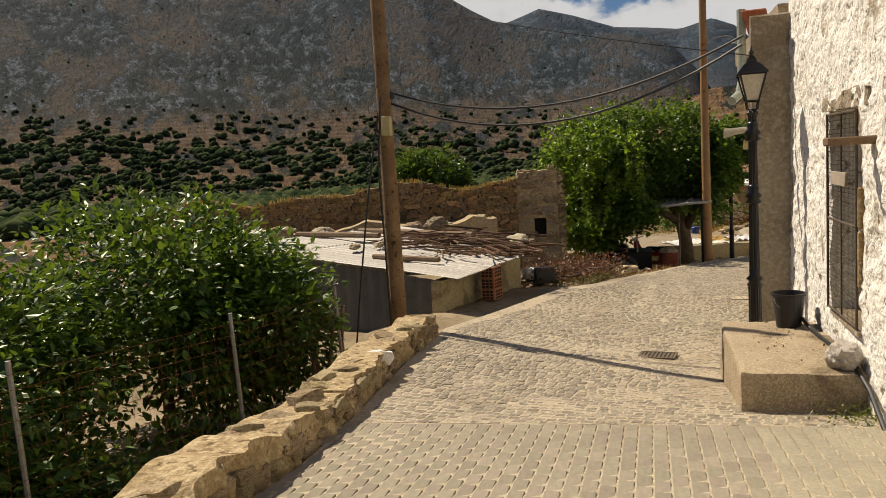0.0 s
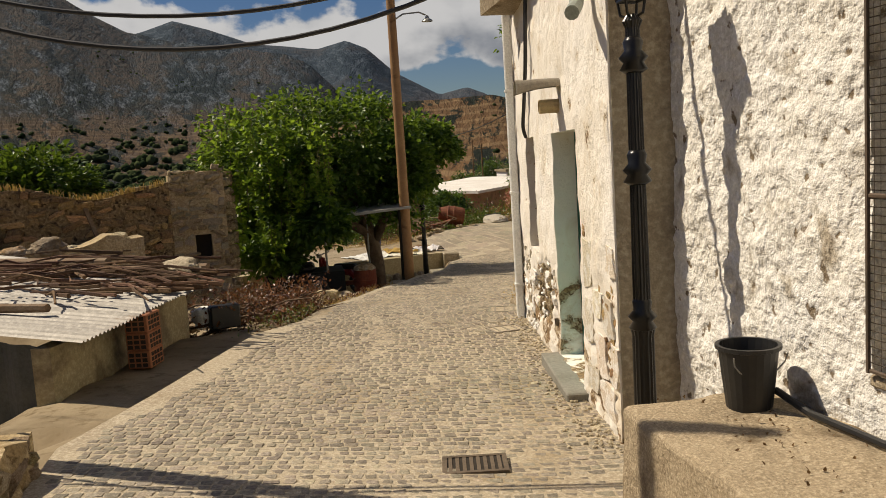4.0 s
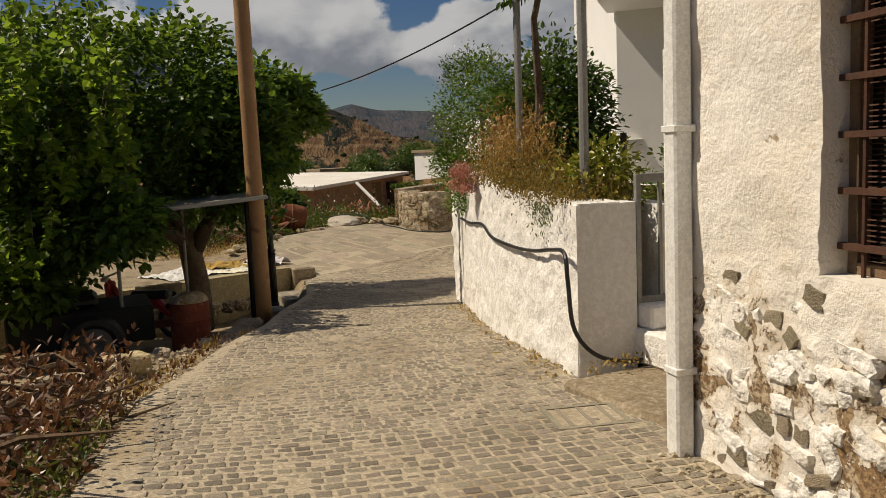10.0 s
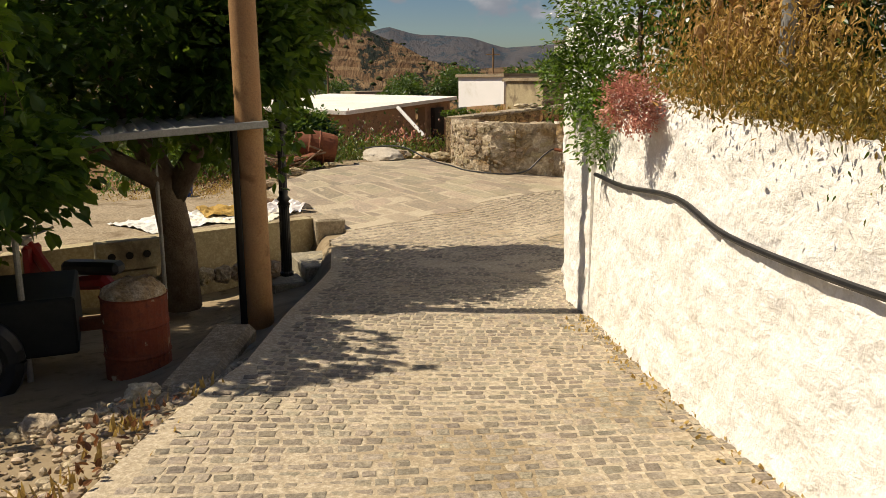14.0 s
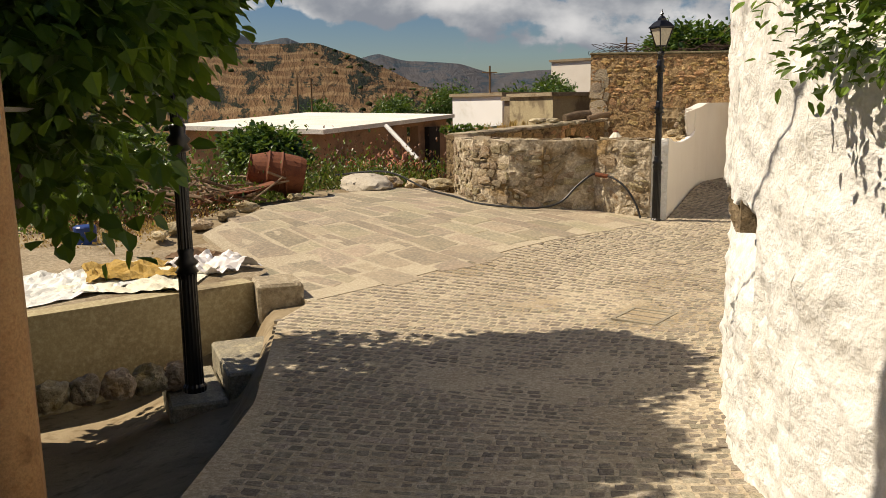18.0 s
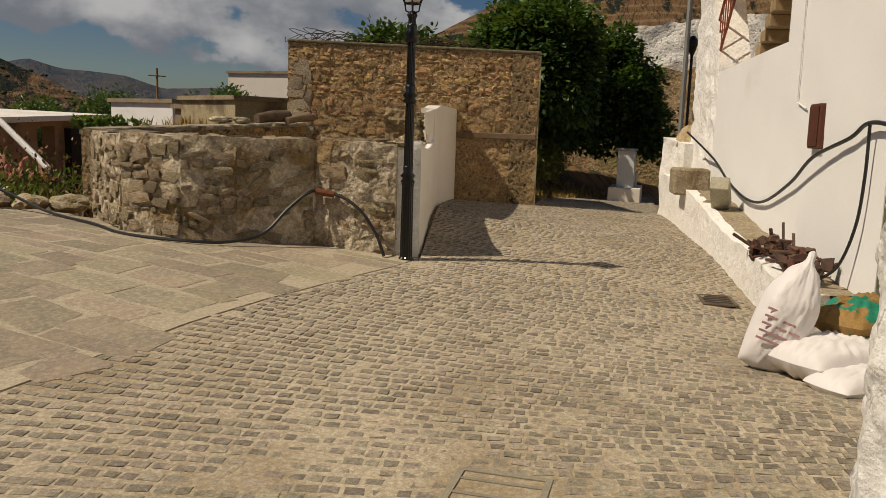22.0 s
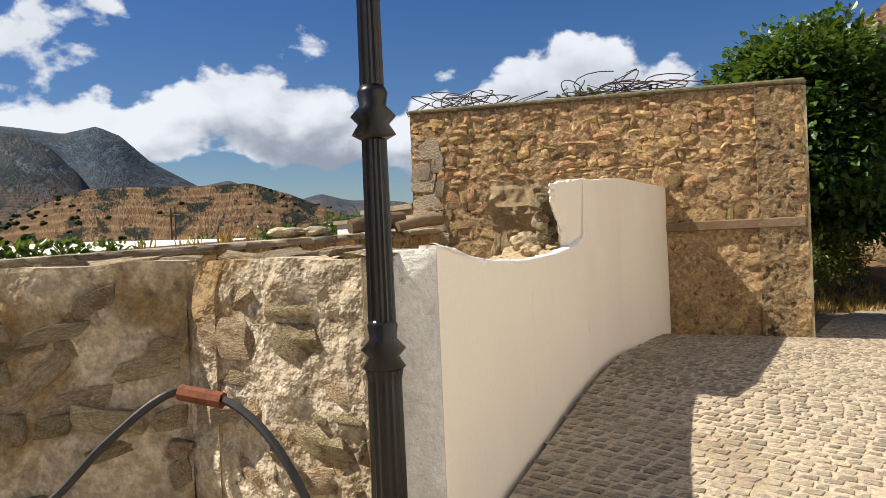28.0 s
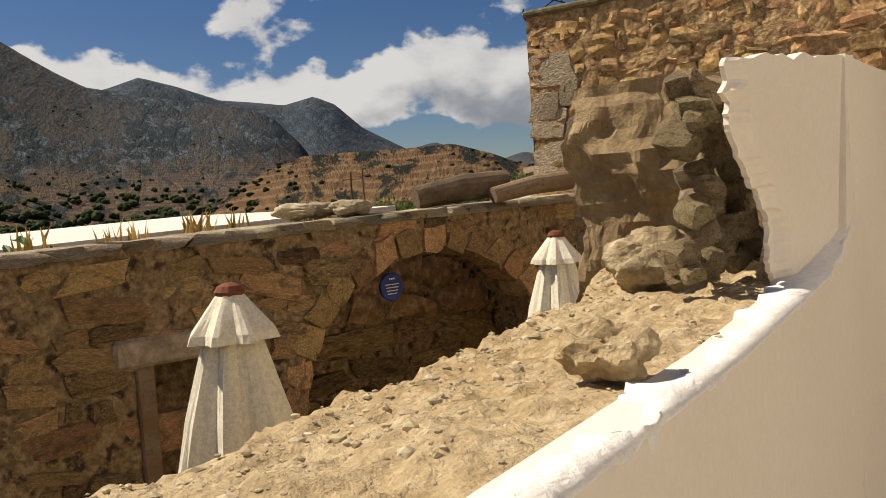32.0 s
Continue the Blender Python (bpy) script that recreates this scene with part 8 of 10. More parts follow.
roof = mesh_object("roof", verts, [(0, 3, 2, 1), (4, 5, 6, 7), (0, 1, 5, 4), (1, 2, 6, 5), (2, 3, 7, 6), (3, 0, 4, 7)], surface("white_roof_paint", ((0.78, 0.75, 0.68), (0.7, 0.66, 0.58)), 1, 20, 0.9, 0.1), byre)
part("dark_door", boxes(((-0.4, -0.05, -1.6), (0.4, 0.3, 0))), DARK, byre).matrix_basis = pose(3.9, 1.4, 1.6, 0, 0, 43)

# ---- stone house facing and parapet details ----
SL = math.dist(S0, S1)
lay_stones("stone", stone_house, STONES_TAWNY, S0, S1, lambda u: -2.1, lambda u: 0.86 - 0.025 * u, 201, (0.05, 0.15), (0.05, 0.20), 0.012, 0.008, 1, 0.14, limit=300, stuff_material=TAWNY_REST, tilt=0.2, skip=lambda u, z: (-0.78 < z < -0.66 and u > 2.4) or (z < -0.75 and noise.noise(Vector((u * 2.2, z * 2.6, 4.0))) > -0.12))
lay_stones("quoin", stone_house, stone_meshes("quoin_stone", PALESTONE, 4, seed=31), (S0[0] + 0.002, S0[1] - 0.002), (S0[0] + 0.3, S0[1] - 0.35), -1.5, 0.8, 202, (0.2, 0.32), (0.28, 0.42), 0.04, 0.02, 1, 0.18, limit=16)
SD = (Vector((*S1, 0)) - Vector((*S0, 0))).normalized()
SNN = Vector((SD.y, -SD.x, 0))
cap = part("concrete_cap", boxes(((-0.02, -0.04, 0), (SL + 0.03, 0.5, 0.06)), bevel=0.02), surface("mossy_dark_concrete", ((0.20, 0.17, 0.105), (0.14, 0.125, 0.07), (0.25, 0.22, 0.15)), 3, 18, 0.95, 0.6), None)
cap.matrix_basis = Matrix.Translation(Vector((*S0, 0.90))) @ Matrix((SD, SNN * -1, UP)).transposed().to_4x4() @ pose(0, 0, 0, 0, 1.43, 0)
under(cap, stone_house)
beam = part("timber_beam", boxes(((2.2, -0.045, 0), (SL - 0.02, 0.1, 0.11)), bevel=0.01), OLD_WOOD, None, "weathered grey timber beam built into the wall")
beam.matrix_basis = Matrix.Translation(Vector((*S0, -0.78))) @ Matrix((SD, SNN * -1, UP)).transposed().to_4x4()
under(beam, stone_house)
edge = rough_wall("plaster_jamb", Vector((*S1, 0)).xy - SD.xy * 0.10, (S1[0] + 0.02, S1[1] - 0.02), -2.2, 0.76, 0.3, RENDER_YELLOW, res=0.1, amp=0.03, inward=1)
under(edge, stone_house)
wire = thing("barbed_wire", (15.8, 35.3, 0.75), "tangle of rusty barbed wire along the wall top", "wire", kind="stuff")
r = random.Random(66)
bm = bmesh.new()
for k in range(26):
    u = r.uniform(0.0, 3.6)
    c = Vector((*S0, 0)) + SD * u - Vector((15.8, 35.3, 0)) + SNN * -0.15
    ra, ht, ph = r.uniform(0.12, 0.5), r.uniform(0.05, 0.28), r.uniform(0, 6)
    tube(bm, [c + SD * (ra * math.cos(a * 1.0 + ph)) + SNN * (0.1 * math.sin(a + ph)) + UP * (0.16 + ht * abs(math.sin(a * 0.7 + ph))) for a in (k2 * 0.45 for k2 in range(14))], 0.0065, 4, False)
part("wire", bm, surface("dark_rusted_wire", ((0.055, 0.035, 0.028), (0.085, 0.05, 0.035)), 4, 30, 0.8, 0.1), wire)

# rubble core behind the rendered wall: broad sandy top, broken chunk, loose rocks
rub = thing("rubble_core", (12.5, 31.3, -1.2), "broad sandy rubble wall top behind the rendered face", "wall", kind="structure")
n, m = 240, 44
verts, faces = [], []
pts_out = [Vector((*p, 0)) for p in WHITE_BASE]


def along_line(pts, t):
    t *= len(pts) - 1
    i = min(int(t), len(pts) - 2)
    return pts[i].lerp(pts[i + 1], t - i)


SIDE = Vector((-0.73, 0.68, 0)).normalized()


def outer_line(t):
    """A place on the wall's outer edge, t metres from its near end."""
    for a, b in zip(pts_out, pts_out[1:]):
        seg = (b - a).length
        if t <= seg:
            return a.lerp(b, t / seg)
        t -= seg
    return pts_out[-1]


def inner_line(t):
    """The broken inner edge of the wall top."""
    p = outer_line(t)
    return p + SIDE * (0.52 + 0.05 * smooth(1.8, 3.0, t) + 0.45 * smooth(1.1, 0.0, t) + 0.05 * noise.noise(p * 2.3) + 0.035 * noise.noise(p * 8))


for i in range(n + 1):
    t = s_out = i / n * 3.45
    out_p = outer_line(t) + Vector((-0.73, 0.68, 0)).normalized() * 0.06
    in_p = inner_line(t)
    edge_z = min(parapet_top(s_out), -0.80)
    for j in range(m + 1):
        w = j / m
        p = out_p.lerp(in_p, w)
        q = p * 5.5
        z = edge_z - 0.005 - 0.035 * w + (0.018 * noise.fractal(q * 1.6, 0.8, 2.1, 6) + 0.006 * noise.noise(p * 42) + 0.004 * noise.noise(p * 75)) * min(1, w * 6) + 0.03 * max(0, noise.noise(p * 1.7)) * w
        if j >= m - 2:
            z -= (0.03, 0.12, 0.3)[j - m + 2]
        if j == m:
            z = -3.5
        verts.append(p + UP * z - Vector((12.5, 31.3, -1.2)))
for i in range(n):
    for j in range(m):
        k = i * (m + 1) + j
        faces.append((k, k + m + 1, k + m + 2, k + 1))
mesh_object("sandy_top", verts, faces, RUBBLE, rub, smooth=True)
# white broken lip of the render
r = random.Random(70)
verts, faces = [], []
for i in range(421):
    t = s = i / 420 * 3.05
    p = outer_line(t)
    w = 0.042 + 0.045 * noise.noise(p * 9) + 0.04 * noise.noise(p * 31) + 0.05 * smooth(2.3, 2.9, s)
    nrm = Vector((-0.73, 0.68, 0)).normalized()
    z = parapet_top(s)
    for k, (o_, dz) in enumerate(((-0.003, -0.006 - 0.03 * max(0, noise.noise(p * 12) + 0.5 * noise.noise(p * 37))), (-0.004, 0.0), (w * 0.4, 0.008 + 0.005 * noise.noise(p * 21)), (w, 0.004 + 0.006 * noise.noise(p * 25)), (w + 0.008, -0.03))):
        verts.append(p + nrm * o_ + UP * (z + dz) - Vector((12.5, 31.3, -1.2)))
    if i:
        b0 = (i - 1) * 5
        faces += [(b0 + k, b0 + 5 + k, b0 + 6 + k, b0 + 1 + k) for k in range(4)]
mesh_object("white_lip", verts, faces, surface("fresh_white_plaster", ((0.86, 0.85, 0.82), (0.82, 0.81, 0.78)), 8, 60, 0.9, 0.6, grit=0.15, relief=0.015), rub, smooth=True)
chunk = thing("masonry_chunk", (13.30, 32.36, -0.85), "broken block of layered brown masonry on the wall top", "masonry")
bm = boxes(((-0.20, -0.19, -0.3), (0.19, 0.19, 0.50)))
bmesh.ops.subdivide_edges(bm, edges=bm.edges[:], cuts=26, use_grid_fill=True)
for v in bm.verts:
    q = v.co * 5 + Vector((3, 1, 0))
    v.co += Vector((noise.fractal(q, .9, 2, 4), noise.fractal(q + Vector((7, 0, 0)), .9, 2, 4), 0.3 * noise.noise(q))) * 0.045 + Vector((1, 1, 0)) * 0.012 * noise.noise(Vector((v.co.x * 3, v.co.y * 3, v.co.z * 34)))
    if abs(math.sin(v.co.z * 38)) > 0.8 and v.co.z > 0.25:
        v.co.x *= 0.985
ob = part("block", bm, surface("layered_brown_masonry", ((0.38, 0.29, 0.17), (0.29, 0.21, 0.115), (0.42, 0.33, 0.2)), 3, 16, 0.95, 0.9), chunk)
ob.rotation_euler = (0, 0, radians(42))
for k, (dx, dy, dz, s) in enumerate(((0.02, -0.27, 0.1, 0.13), (0.08, -0.25, 0.02, 0.16), (0.12, -0.22, 0.22, 0.12), (0.15, -0.18, 0.33, 0.11), (-0.12, -0.3, 0.02, 0.12), (0.2, -0.12, 0.42, 0.10))):
    me = RND.choice(STONES_GREY)
    ob = new("stone", me)
    ob.parent = chunk
    ob.matrix_basis = pose(dx, dy, dz, RND.uniform(-20, 20), RND.uniform(-20, 20), 40 + RND.uniform(-30, 30)) @ Matrix.Diagonal((s, s * 0.8, s * 0.9, 1))
for k in range(44):
    q = WB + WDIR * RND.uniform(0.22, 0.60) + WIN * RND.uniform(0.17, 0.24)
    s_ = RND.uniform(0.035, 0.075)
    ob = new("stone", RND.choice(STONES_ROUND))
    ob.parent = chunk
    ob.matrix_basis = chunk.matrix_basis.inverted() @ pose(q.x, q.y, -0.82 + 0.38 * k / 44, RND.uniform(-30, 30), RND.uniform(-30, 30), RND.uniform(0, 180)) @ Matrix.Diagonal((s_ * 1.3, s_, s_ * 0.9, 1))
boulder("loose_rock", (12.56, 31.13, -0.845), (0.115, 0.095, 0.08), RUBBLE, "rough pitted tan rock lying on the rubble wall top", 120.0, lumps=0.4)
boulder("loose_rock", (12.99, 31.88, -0.80), (0.20, 0.16, 0.14), GREYSTONE, "large grey rock at the end of the rubble wall top", 121.0)
boulder("loose_rock", (13.22, 32.02, -0.66), (0.115, 0.10, 0.12), GREYSTONE, "rounded grey rock leaning on the masonry chunk", 122.0)
peb = thing("loose_grit", (12.3, 31.3, -0.85), "small stones and grit scattered on the rubble wall top", "grit", kind="stuff")
r = random.Random(75)
verts, faces = [], []
for _ in range(4600):
    t = r.uniform(0.1, 3.4)
    w = r.uniform(0.04, 0.95)
    p = outer_line(t).lerp(inner_line(t), w)
    s = r.choice((0.0015, 0.002, 0.002, 0.0025, 0.003, 0.003, 0.004, 0.006, 0.011 if r.random() < 0.15 else 0.003))
    z = min(parapet_top(t), -0.80) - 0.005 - 0.035 * w + 0.018 * noise.fractal(p * 8.8, 0.8, 2.1, 6) + 0.03 * max(0, noise.noise(p * 1.7)) * w
    c = p + UP * (z + s * 0.2) - Vector((12.3, 31.3, -0.85))
    k = len(verts)
    sx, sy, sz = r.uniform(0.7, 1.4), r.uniform(0.7, 1.3), r.uniform(0.5, 0.9)
    verts += [c + Vector((v.x * sx, v.y * sy, v.z * sz)) * s * r.uniform(0.75, 1.2) for v in IV]
    faces += [[k + a for a in f] for f in IF]
mesh_object("grit", verts, faces, surface("sandy_grit", ((0.64, 0.54, 0.37), (0.58, 0.50, 0.36), (0.65, 0.59, 0.46)), 6, 40, 0.95, 0.4, vary=0.25, island=True), peb)

# ---- sunken court: arched wall, umbrellas, logs ----
A0, A1 = (9.735, 33.79), (14.75, 36.6)
AD = (Vector((*A1, 0)) - Vector((*A0, 0))).normalized()
AN = Vector((AD.y, -AD.x, 0))
AL = math.dist(A0, A1)


def arc(u, z, out_by=0.0):
    return Vector((*A0, 0)) + AD * u + AN * out_by + UP * z


U_MID = (Vector((13.3, 35.78, 0)) - Vector((*A0, 0))).dot(AD)
arch_wall = thing("arch_wall", (11.5, 35.2, -3.3), "old brown stone courtyard wall with a wide arch", "wall", kind="structure")
arch_h = lambda u: -1.85 + 0.93 * math.sqrt(max(0.0, 1 - ((u - U_MID) / 1.12) ** 2))
in_arch = lambda u, z: abs(u - U_MID) < 1.12 and z < arch_h(u)
DOOR_U = (Vector((11.73, 34.9, 0)) - Vector((*A0, 0))).dot(AD)
in_door = lambda u, z: abs(u - DOOR_U) < 0.27 and z < -1.38
atop = lambda u: -0.80 + 0.03 * u
under(rough_wall("wall", A0, A1, -3.5, atop, 0.45, BROWN_MORTAR, res=0.06, amp=0.04, scale=6, inward=1, top=0.04, keep=lambda u, z: not (in_arch(u, z) or in_door(u, z))), arch_wall)
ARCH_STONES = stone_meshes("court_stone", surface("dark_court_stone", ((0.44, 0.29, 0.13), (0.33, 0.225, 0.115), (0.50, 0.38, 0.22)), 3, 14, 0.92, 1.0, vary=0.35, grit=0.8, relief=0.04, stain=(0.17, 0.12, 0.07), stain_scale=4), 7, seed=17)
lay_stones("stone", arch_wall, STONES_TAWNY + ARCH_STONES[:4], A0, A1, -2.9, lambda u: atop(u) - 0.02, 301, (0.08, 0.2), (0.1, 0.36), 0.02, 0.018, 1, 0.16, limit=300, only=0.8, tilt=0.2, stuff_material=TAWNY_REST,
           skip=lambda u, z: in_arch(u, z - 0.12) or in_door(u, z - 0.1) or (abs(u - U_MID) < 1.3 and z < arch_h(min(max(u, U_MID - 1.1), U_MID + 1.1)) + 0.14))
for k in range(17):
    a = math.pi * (k + 0.5) / 17
    p = arc(U_MID + 1.2 * math.cos(a), -1.85 + 1.0 * math.sin(a), -0.115)
    ob = new("voussoir", RND.choice(STONES_TAWNY))
    ob.parent = arch_wall
    turn = Matrix((AD, AN * -1, UP)).transposed().to_4x4() @ Matrix.Rotation(math.pi / 2 - a, 4, "Y")
    ob.matrix_basis = arch_wall.matrix_basis.inverted() @ Matrix.Translation(p) @ turn @ Matrix.Diagonal((0.21, 0.32, 0.2, 1))
part("lintel", boxes(((-0.45, -0.04, 0), (0.42, 0.2, 0.16)), bevel=0.02), PALESTONE, arch_wall).matrix_basis = arch_wall.matrix_basis.inverted() @ Matrix.Translation(arc(DOOR_U, -1.38)) @ Matrix((AD, AN * -1, UP)).transposed().to_4x4()
part("door_post", boxes(((-0.34, -0.03, -1.9), (-0.24, 0.15, 0.0)), bevel=0.01), OLD_WOOD, arch_wall).matrix_basis = arch_wall.matrix_basis.inverted() @ Matrix.Translation(arc(DOOR_U, -1.38)) @ Matrix((AD, AN * -1, UP)).transposed().to_4x4()
for k in range(30):
    u = 0.1 + k * AL / 30
    ob = new("cap_stone", RND.choice(STONES_PALE))
    ob.parent = arch_wall
    ob.matrix_basis = arch_wall.matrix_basis.inverted() @ Matrix.Translation(arc(u, atop(u) + 0.0, -0.2)) @ pose(0, 0, 0, 0, 0, 30 + RND.uniform(-12, 12)) @ Matrix.Diagonal((0.26, 0.5, 0.07, 1))
back = thing("court_back_wall", (13, 37.5, -3), "shaded brown wall inside the arch with a blue plaque", "wall", kind="structure")
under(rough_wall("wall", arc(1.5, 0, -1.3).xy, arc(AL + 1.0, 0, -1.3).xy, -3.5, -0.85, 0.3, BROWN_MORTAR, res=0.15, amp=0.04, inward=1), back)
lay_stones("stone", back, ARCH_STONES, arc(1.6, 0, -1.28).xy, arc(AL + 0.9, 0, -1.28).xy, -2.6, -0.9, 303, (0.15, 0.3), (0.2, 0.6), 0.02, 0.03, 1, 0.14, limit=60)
# unseen slab added to shade the wall inside the arch
vault = part("vault", boxes(((0.6, -0.45, 0), (AL + 0.5, 0.12, 0.06))), OLD_WOOD, None)
vault.matrix_basis = Matrix.Translation(arc(0, -0.87, -0.85)) @ Matrix((AD, AN * -1, UP)).transposed().to_4x4()
under(vault, back)
plaque = part("blue_plaque", lathe(bmesh.new(), [(0.105, 0), (0.105, 0.02), (0.098, 0.025)], 28), surface("blue_enamel", ((0.03, 0.07, 0.42), (0.04, 0.09, 0.48)), 3, 30, 0.3, 0.02), None)
pm = Matrix.Translation(arc((Vector((13.06, 36.18, 0)) - Vector((*A0, 0))).dot(AD), -1.2, -0.5)) @ Matrix((AD, UP, AN)).transposed().to_4x4()
plaque.matrix_basis = pm
tagged(plaque, "round blue enamel plaque with white marks", "plaque")
bm = bmesh.new()
for k in range(4):
    box(bm, (-0.065 + 0.006 * k, 0.013 - 0.023 * k, 0.024), (0.065 - 0.008 * k, 0.020 - 0.023 * k, 0.028))
for k in range(3):
    bmesh.ops.create_circle(bm, cap_ends=True, radius=0.008, segments=8, matrix=Matrix.Translation((-0.02 + 0.02 * k, 0.058, 0.027)))
part("marks", bm, WHITE_PLASTIC, plaque)
pier = rough_wall("pier", arc(2.1, 0, -0.46).xy, arc(2.8, 0, -0.46).xy, -3.5, -0.9, 0.8, BROWN_MORTAR, res=0.15, amp=0.03, inward=1)
under(pier, back)


def umbrella(place, s, label, seed):
    """A closed canvas umbrella: pleated skirt under a short pleated cap, on a pole."""
    u = thing("closed_umbrella", place, label, "umbrella", "closed umbrellas")
    part("pole", bar((0, 0, 0), (0, 0, 2.45), 0.025, 8), OLD_WOOD, u)

    def skirt(rows, seed2):
        verts, faces, n = [], [], 48
        for z, r0, fold in rows:
            for k in range(n):
                a = 2 * math.pi * k / n
                rr = r0 * (1 + fold * math.sin(8 * a + seed2 + z) + 0.25 * fold * math.sin(19 * a + z * 3))
                verts.append((rr * math.cos(a), rr * math.sin(a), z))
        for i in range(len(rows) - 1):
            for k in range(n):
                faces.append((i * n + k, i * n + (k + 1) % n, (i + 1) * n + (k + 1) % n, (i + 1) * n + k))
        return verts, faces

    v, f = skirt([(1.05, 0.30, 0.2), (1.4, 0.27, 0.18), (1.8, 0.225, 0.15), (2.0, 0.185, 0.13), (2.2, 0.13, 0.1), (2.3, 0.10, 0.08), (2.42, 0.05, 0.05)], seed)
    mesh_object("canopy", v, f, CANVAS, u)
    v, f = skirt([(2.27, 0.165, 0.14), (2.30, 0.155, 0.12), (2.36, 0.11, 0.08), (2.41, 0.07, 0.05), (2.44, 0.045, 0.0), (2.445, 0.005, 0.0)], seed + 1)
    mesh_object("vent_cap", v, f, CANVAS, u)
    part("finial", lathe(bmesh.new(), [(0.055, 2.42), (0.06, 2.44), (0.045, 2.46), (0.02, 2.47)], 12), RUST, u)
    u.scale = (s, s, 1)


umbrella((12.02, 33.15, -3.33), 0.9, "closed cream canvas umbrella in the court", 1.0)
umbrella((13.9, 34.95, -3.30), 0.9, "closed cream canvas umbrella near the arch", 2.3)
for p, q, r0, m in (((13.25, 36.04, -0.56), (13.95, 36.1, -0.49), 0.10, BARK), ((13.8, 35.93, -0.58), (14.45, 36.05, -0.50), 0.07, OLD_WOOD)):
    lg = part("log", tube(bmesh.new(), [p, Vector(p).lerp(Vector(q), 0.5) + UP * 0.02, q], [r0 * 0.85, r0, r0], 14), m, None)
    tagged(lg, "dry tree log lying on the courtyard wall", "log", "logs on the wall")
for k, (x, y) in enumerate(((12.35, 35.75), (12.55, 35.9), (12.75, 35.7))):
    boulder("wall_stone", (x, y, -0.60), (0.3, 0.22, 0.11), PALESTONE, "flat pale stone on the courtyard wall", 130.0 + k, "stones on the wall")
slab = part("court_floor", boxes(((9.2, 31.8, -3.4), (14.4, 37, -3.34))), CONCRETE, None)
tagged(slab, "paved floor of the sunken court", "floor", kind="structure")
r = random.Random(88)
dg = thing("wall_grass", (11, 35, -0.7), "dry grass growing behind the courtyard wall", "grass", kind="stuff")
tuft("blades", DRY, dg, [(p - Vector((11, 35, -0.7))) for p in (arc(u, atop(u), -0.5 - 0.2 * r.random()) for u in (r.gauss(2.4, 0.5) for _ in range(14)))], 0.17, r, 8, 0.6)
leaves("weeds", LEMON, dg, [(arc(abs(r.gauss(0.6, 0.4)), atop(1.4) + r.uniform(-0.05, 0.1), -0.55) - Vector((11, 35, -0.7)), UP) for _ in range(260)], 0.09, r)

# ---- white house: arched door, meter box, cable, bench, sacks, scrap ----
def on_hus(u, z, out_by):
    return Matrix.Translation(hus(u, z, out_by)) @ Matrix((HD, HN * -1, UP)).transposed().to_4x4()


def hus_u(x, y):
    return (Vector((x, y, 0)) - Vector((*H0, 0))).dot(HD)


adoor = thing("door_2", (0, 0, 0), "turquoise door in a round-arched stone doorway", "door", kind="structure")
adoor.matrix_basis = on_hus(ARCH[0], -2.15, -0.40)
part("door_leaf", boxes(((0.02, 0.0, 0.03), (0.49, 0.04, 1.78)), bevel=0.004), TEAL, adoor)
part("door_leaf", boxes(((0.50, 0.0, 0.03), (0.97, 0.04, 1.78)), bevel=0.004), TEAL, adoor)
part("handle", bar((0.62, -0.03, 0.98), (0.62, -0.03, 1.1), 0.012, 6), RUST, adoor)
part("back_panel", boxes(((-0.1, 0.05, 0), (1.1, 0.09, 2.2))), DARK, adoor)
part("threshold", boxes(((-0.08, -0.55, -0.35), (1.12, 0.1, 0.03)), bevel=0.02), CONCRETE, adoor)
jamb = rough_wall("jamb", (0.0, 0.0), (0.39, 0.0), 0.0, 1.4, 0.06, surface("mossy_grey_jamb", ((0.30, 0.28, 0.20), (0.24, 0.22, 0.15), (0.36, 0.34, 0.27)), 3, 14, 0.95, 0.6), adoor, res=0.06, amp=0.03, inward=1)
jamb.matrix_basis = pose(0.985, -0.003, 0.0, 0, 0, -90)
bm = bmesh.new()
ring0 = [(0.5 + 0.49 * math.cos(math.pi * k / 14), 1.36 + 0.49 * math.sin(math.pi * k / 14)) for k in range(15)]
for a, b in zip(ring0, ring0[1:]):
    q = [bm.verts.new(v) for v in ((a[0], -0.38, a[1]), (b[0], -0.38, b[1]), (b[0], 0.08, b[1]), (a[0], 0.08, a[1]))]
    bm.faces.new(q)
part("arch_soffit", bm, CEMENT, adoor)
meter = thing("meter_box", (0, 0, 0), "small brown wooden meter cupboard on the white wall", "box")
meter.matrix_basis = on_hus(5.43, -0.72, 0.0)
part("body", boxes(((-0.17, -0.05, 0), (0.17, 0.05, 0.42)), bevel=0.008), surface("dark_brown_paint", ((0.12, 0.04, 0.02), (0.16, 0.06, 0.035)), 4, 30, 0.6, 0.1), meter)
part("door", boxes(((-0.145, -0.062, 0.025), (0.145, -0.052, 0.395)), bevel=0.004), surface("brown_door_paint", ((0.14, 0.05, 0.03), (0.10, 0.035, 0.02)), 4, 30, 0.6, 0.1), meter)
wl = thing("wall_light", (0, 0, 0), "white bulkhead light above the arched door", "lamp")
wl.matrix_basis = on_hus(3.38, -0.13, 0.05)
bm = bmesh.new()
bmesh.ops.create_uvsphere(bm, u_segments=14, v_segments=8, radius=0.06, matrix=Matrix.Diagonal((1.25, 0.9, 0.75, 1)))
part("bowl", bm, GLASS_MILK, wl, smooth=True)
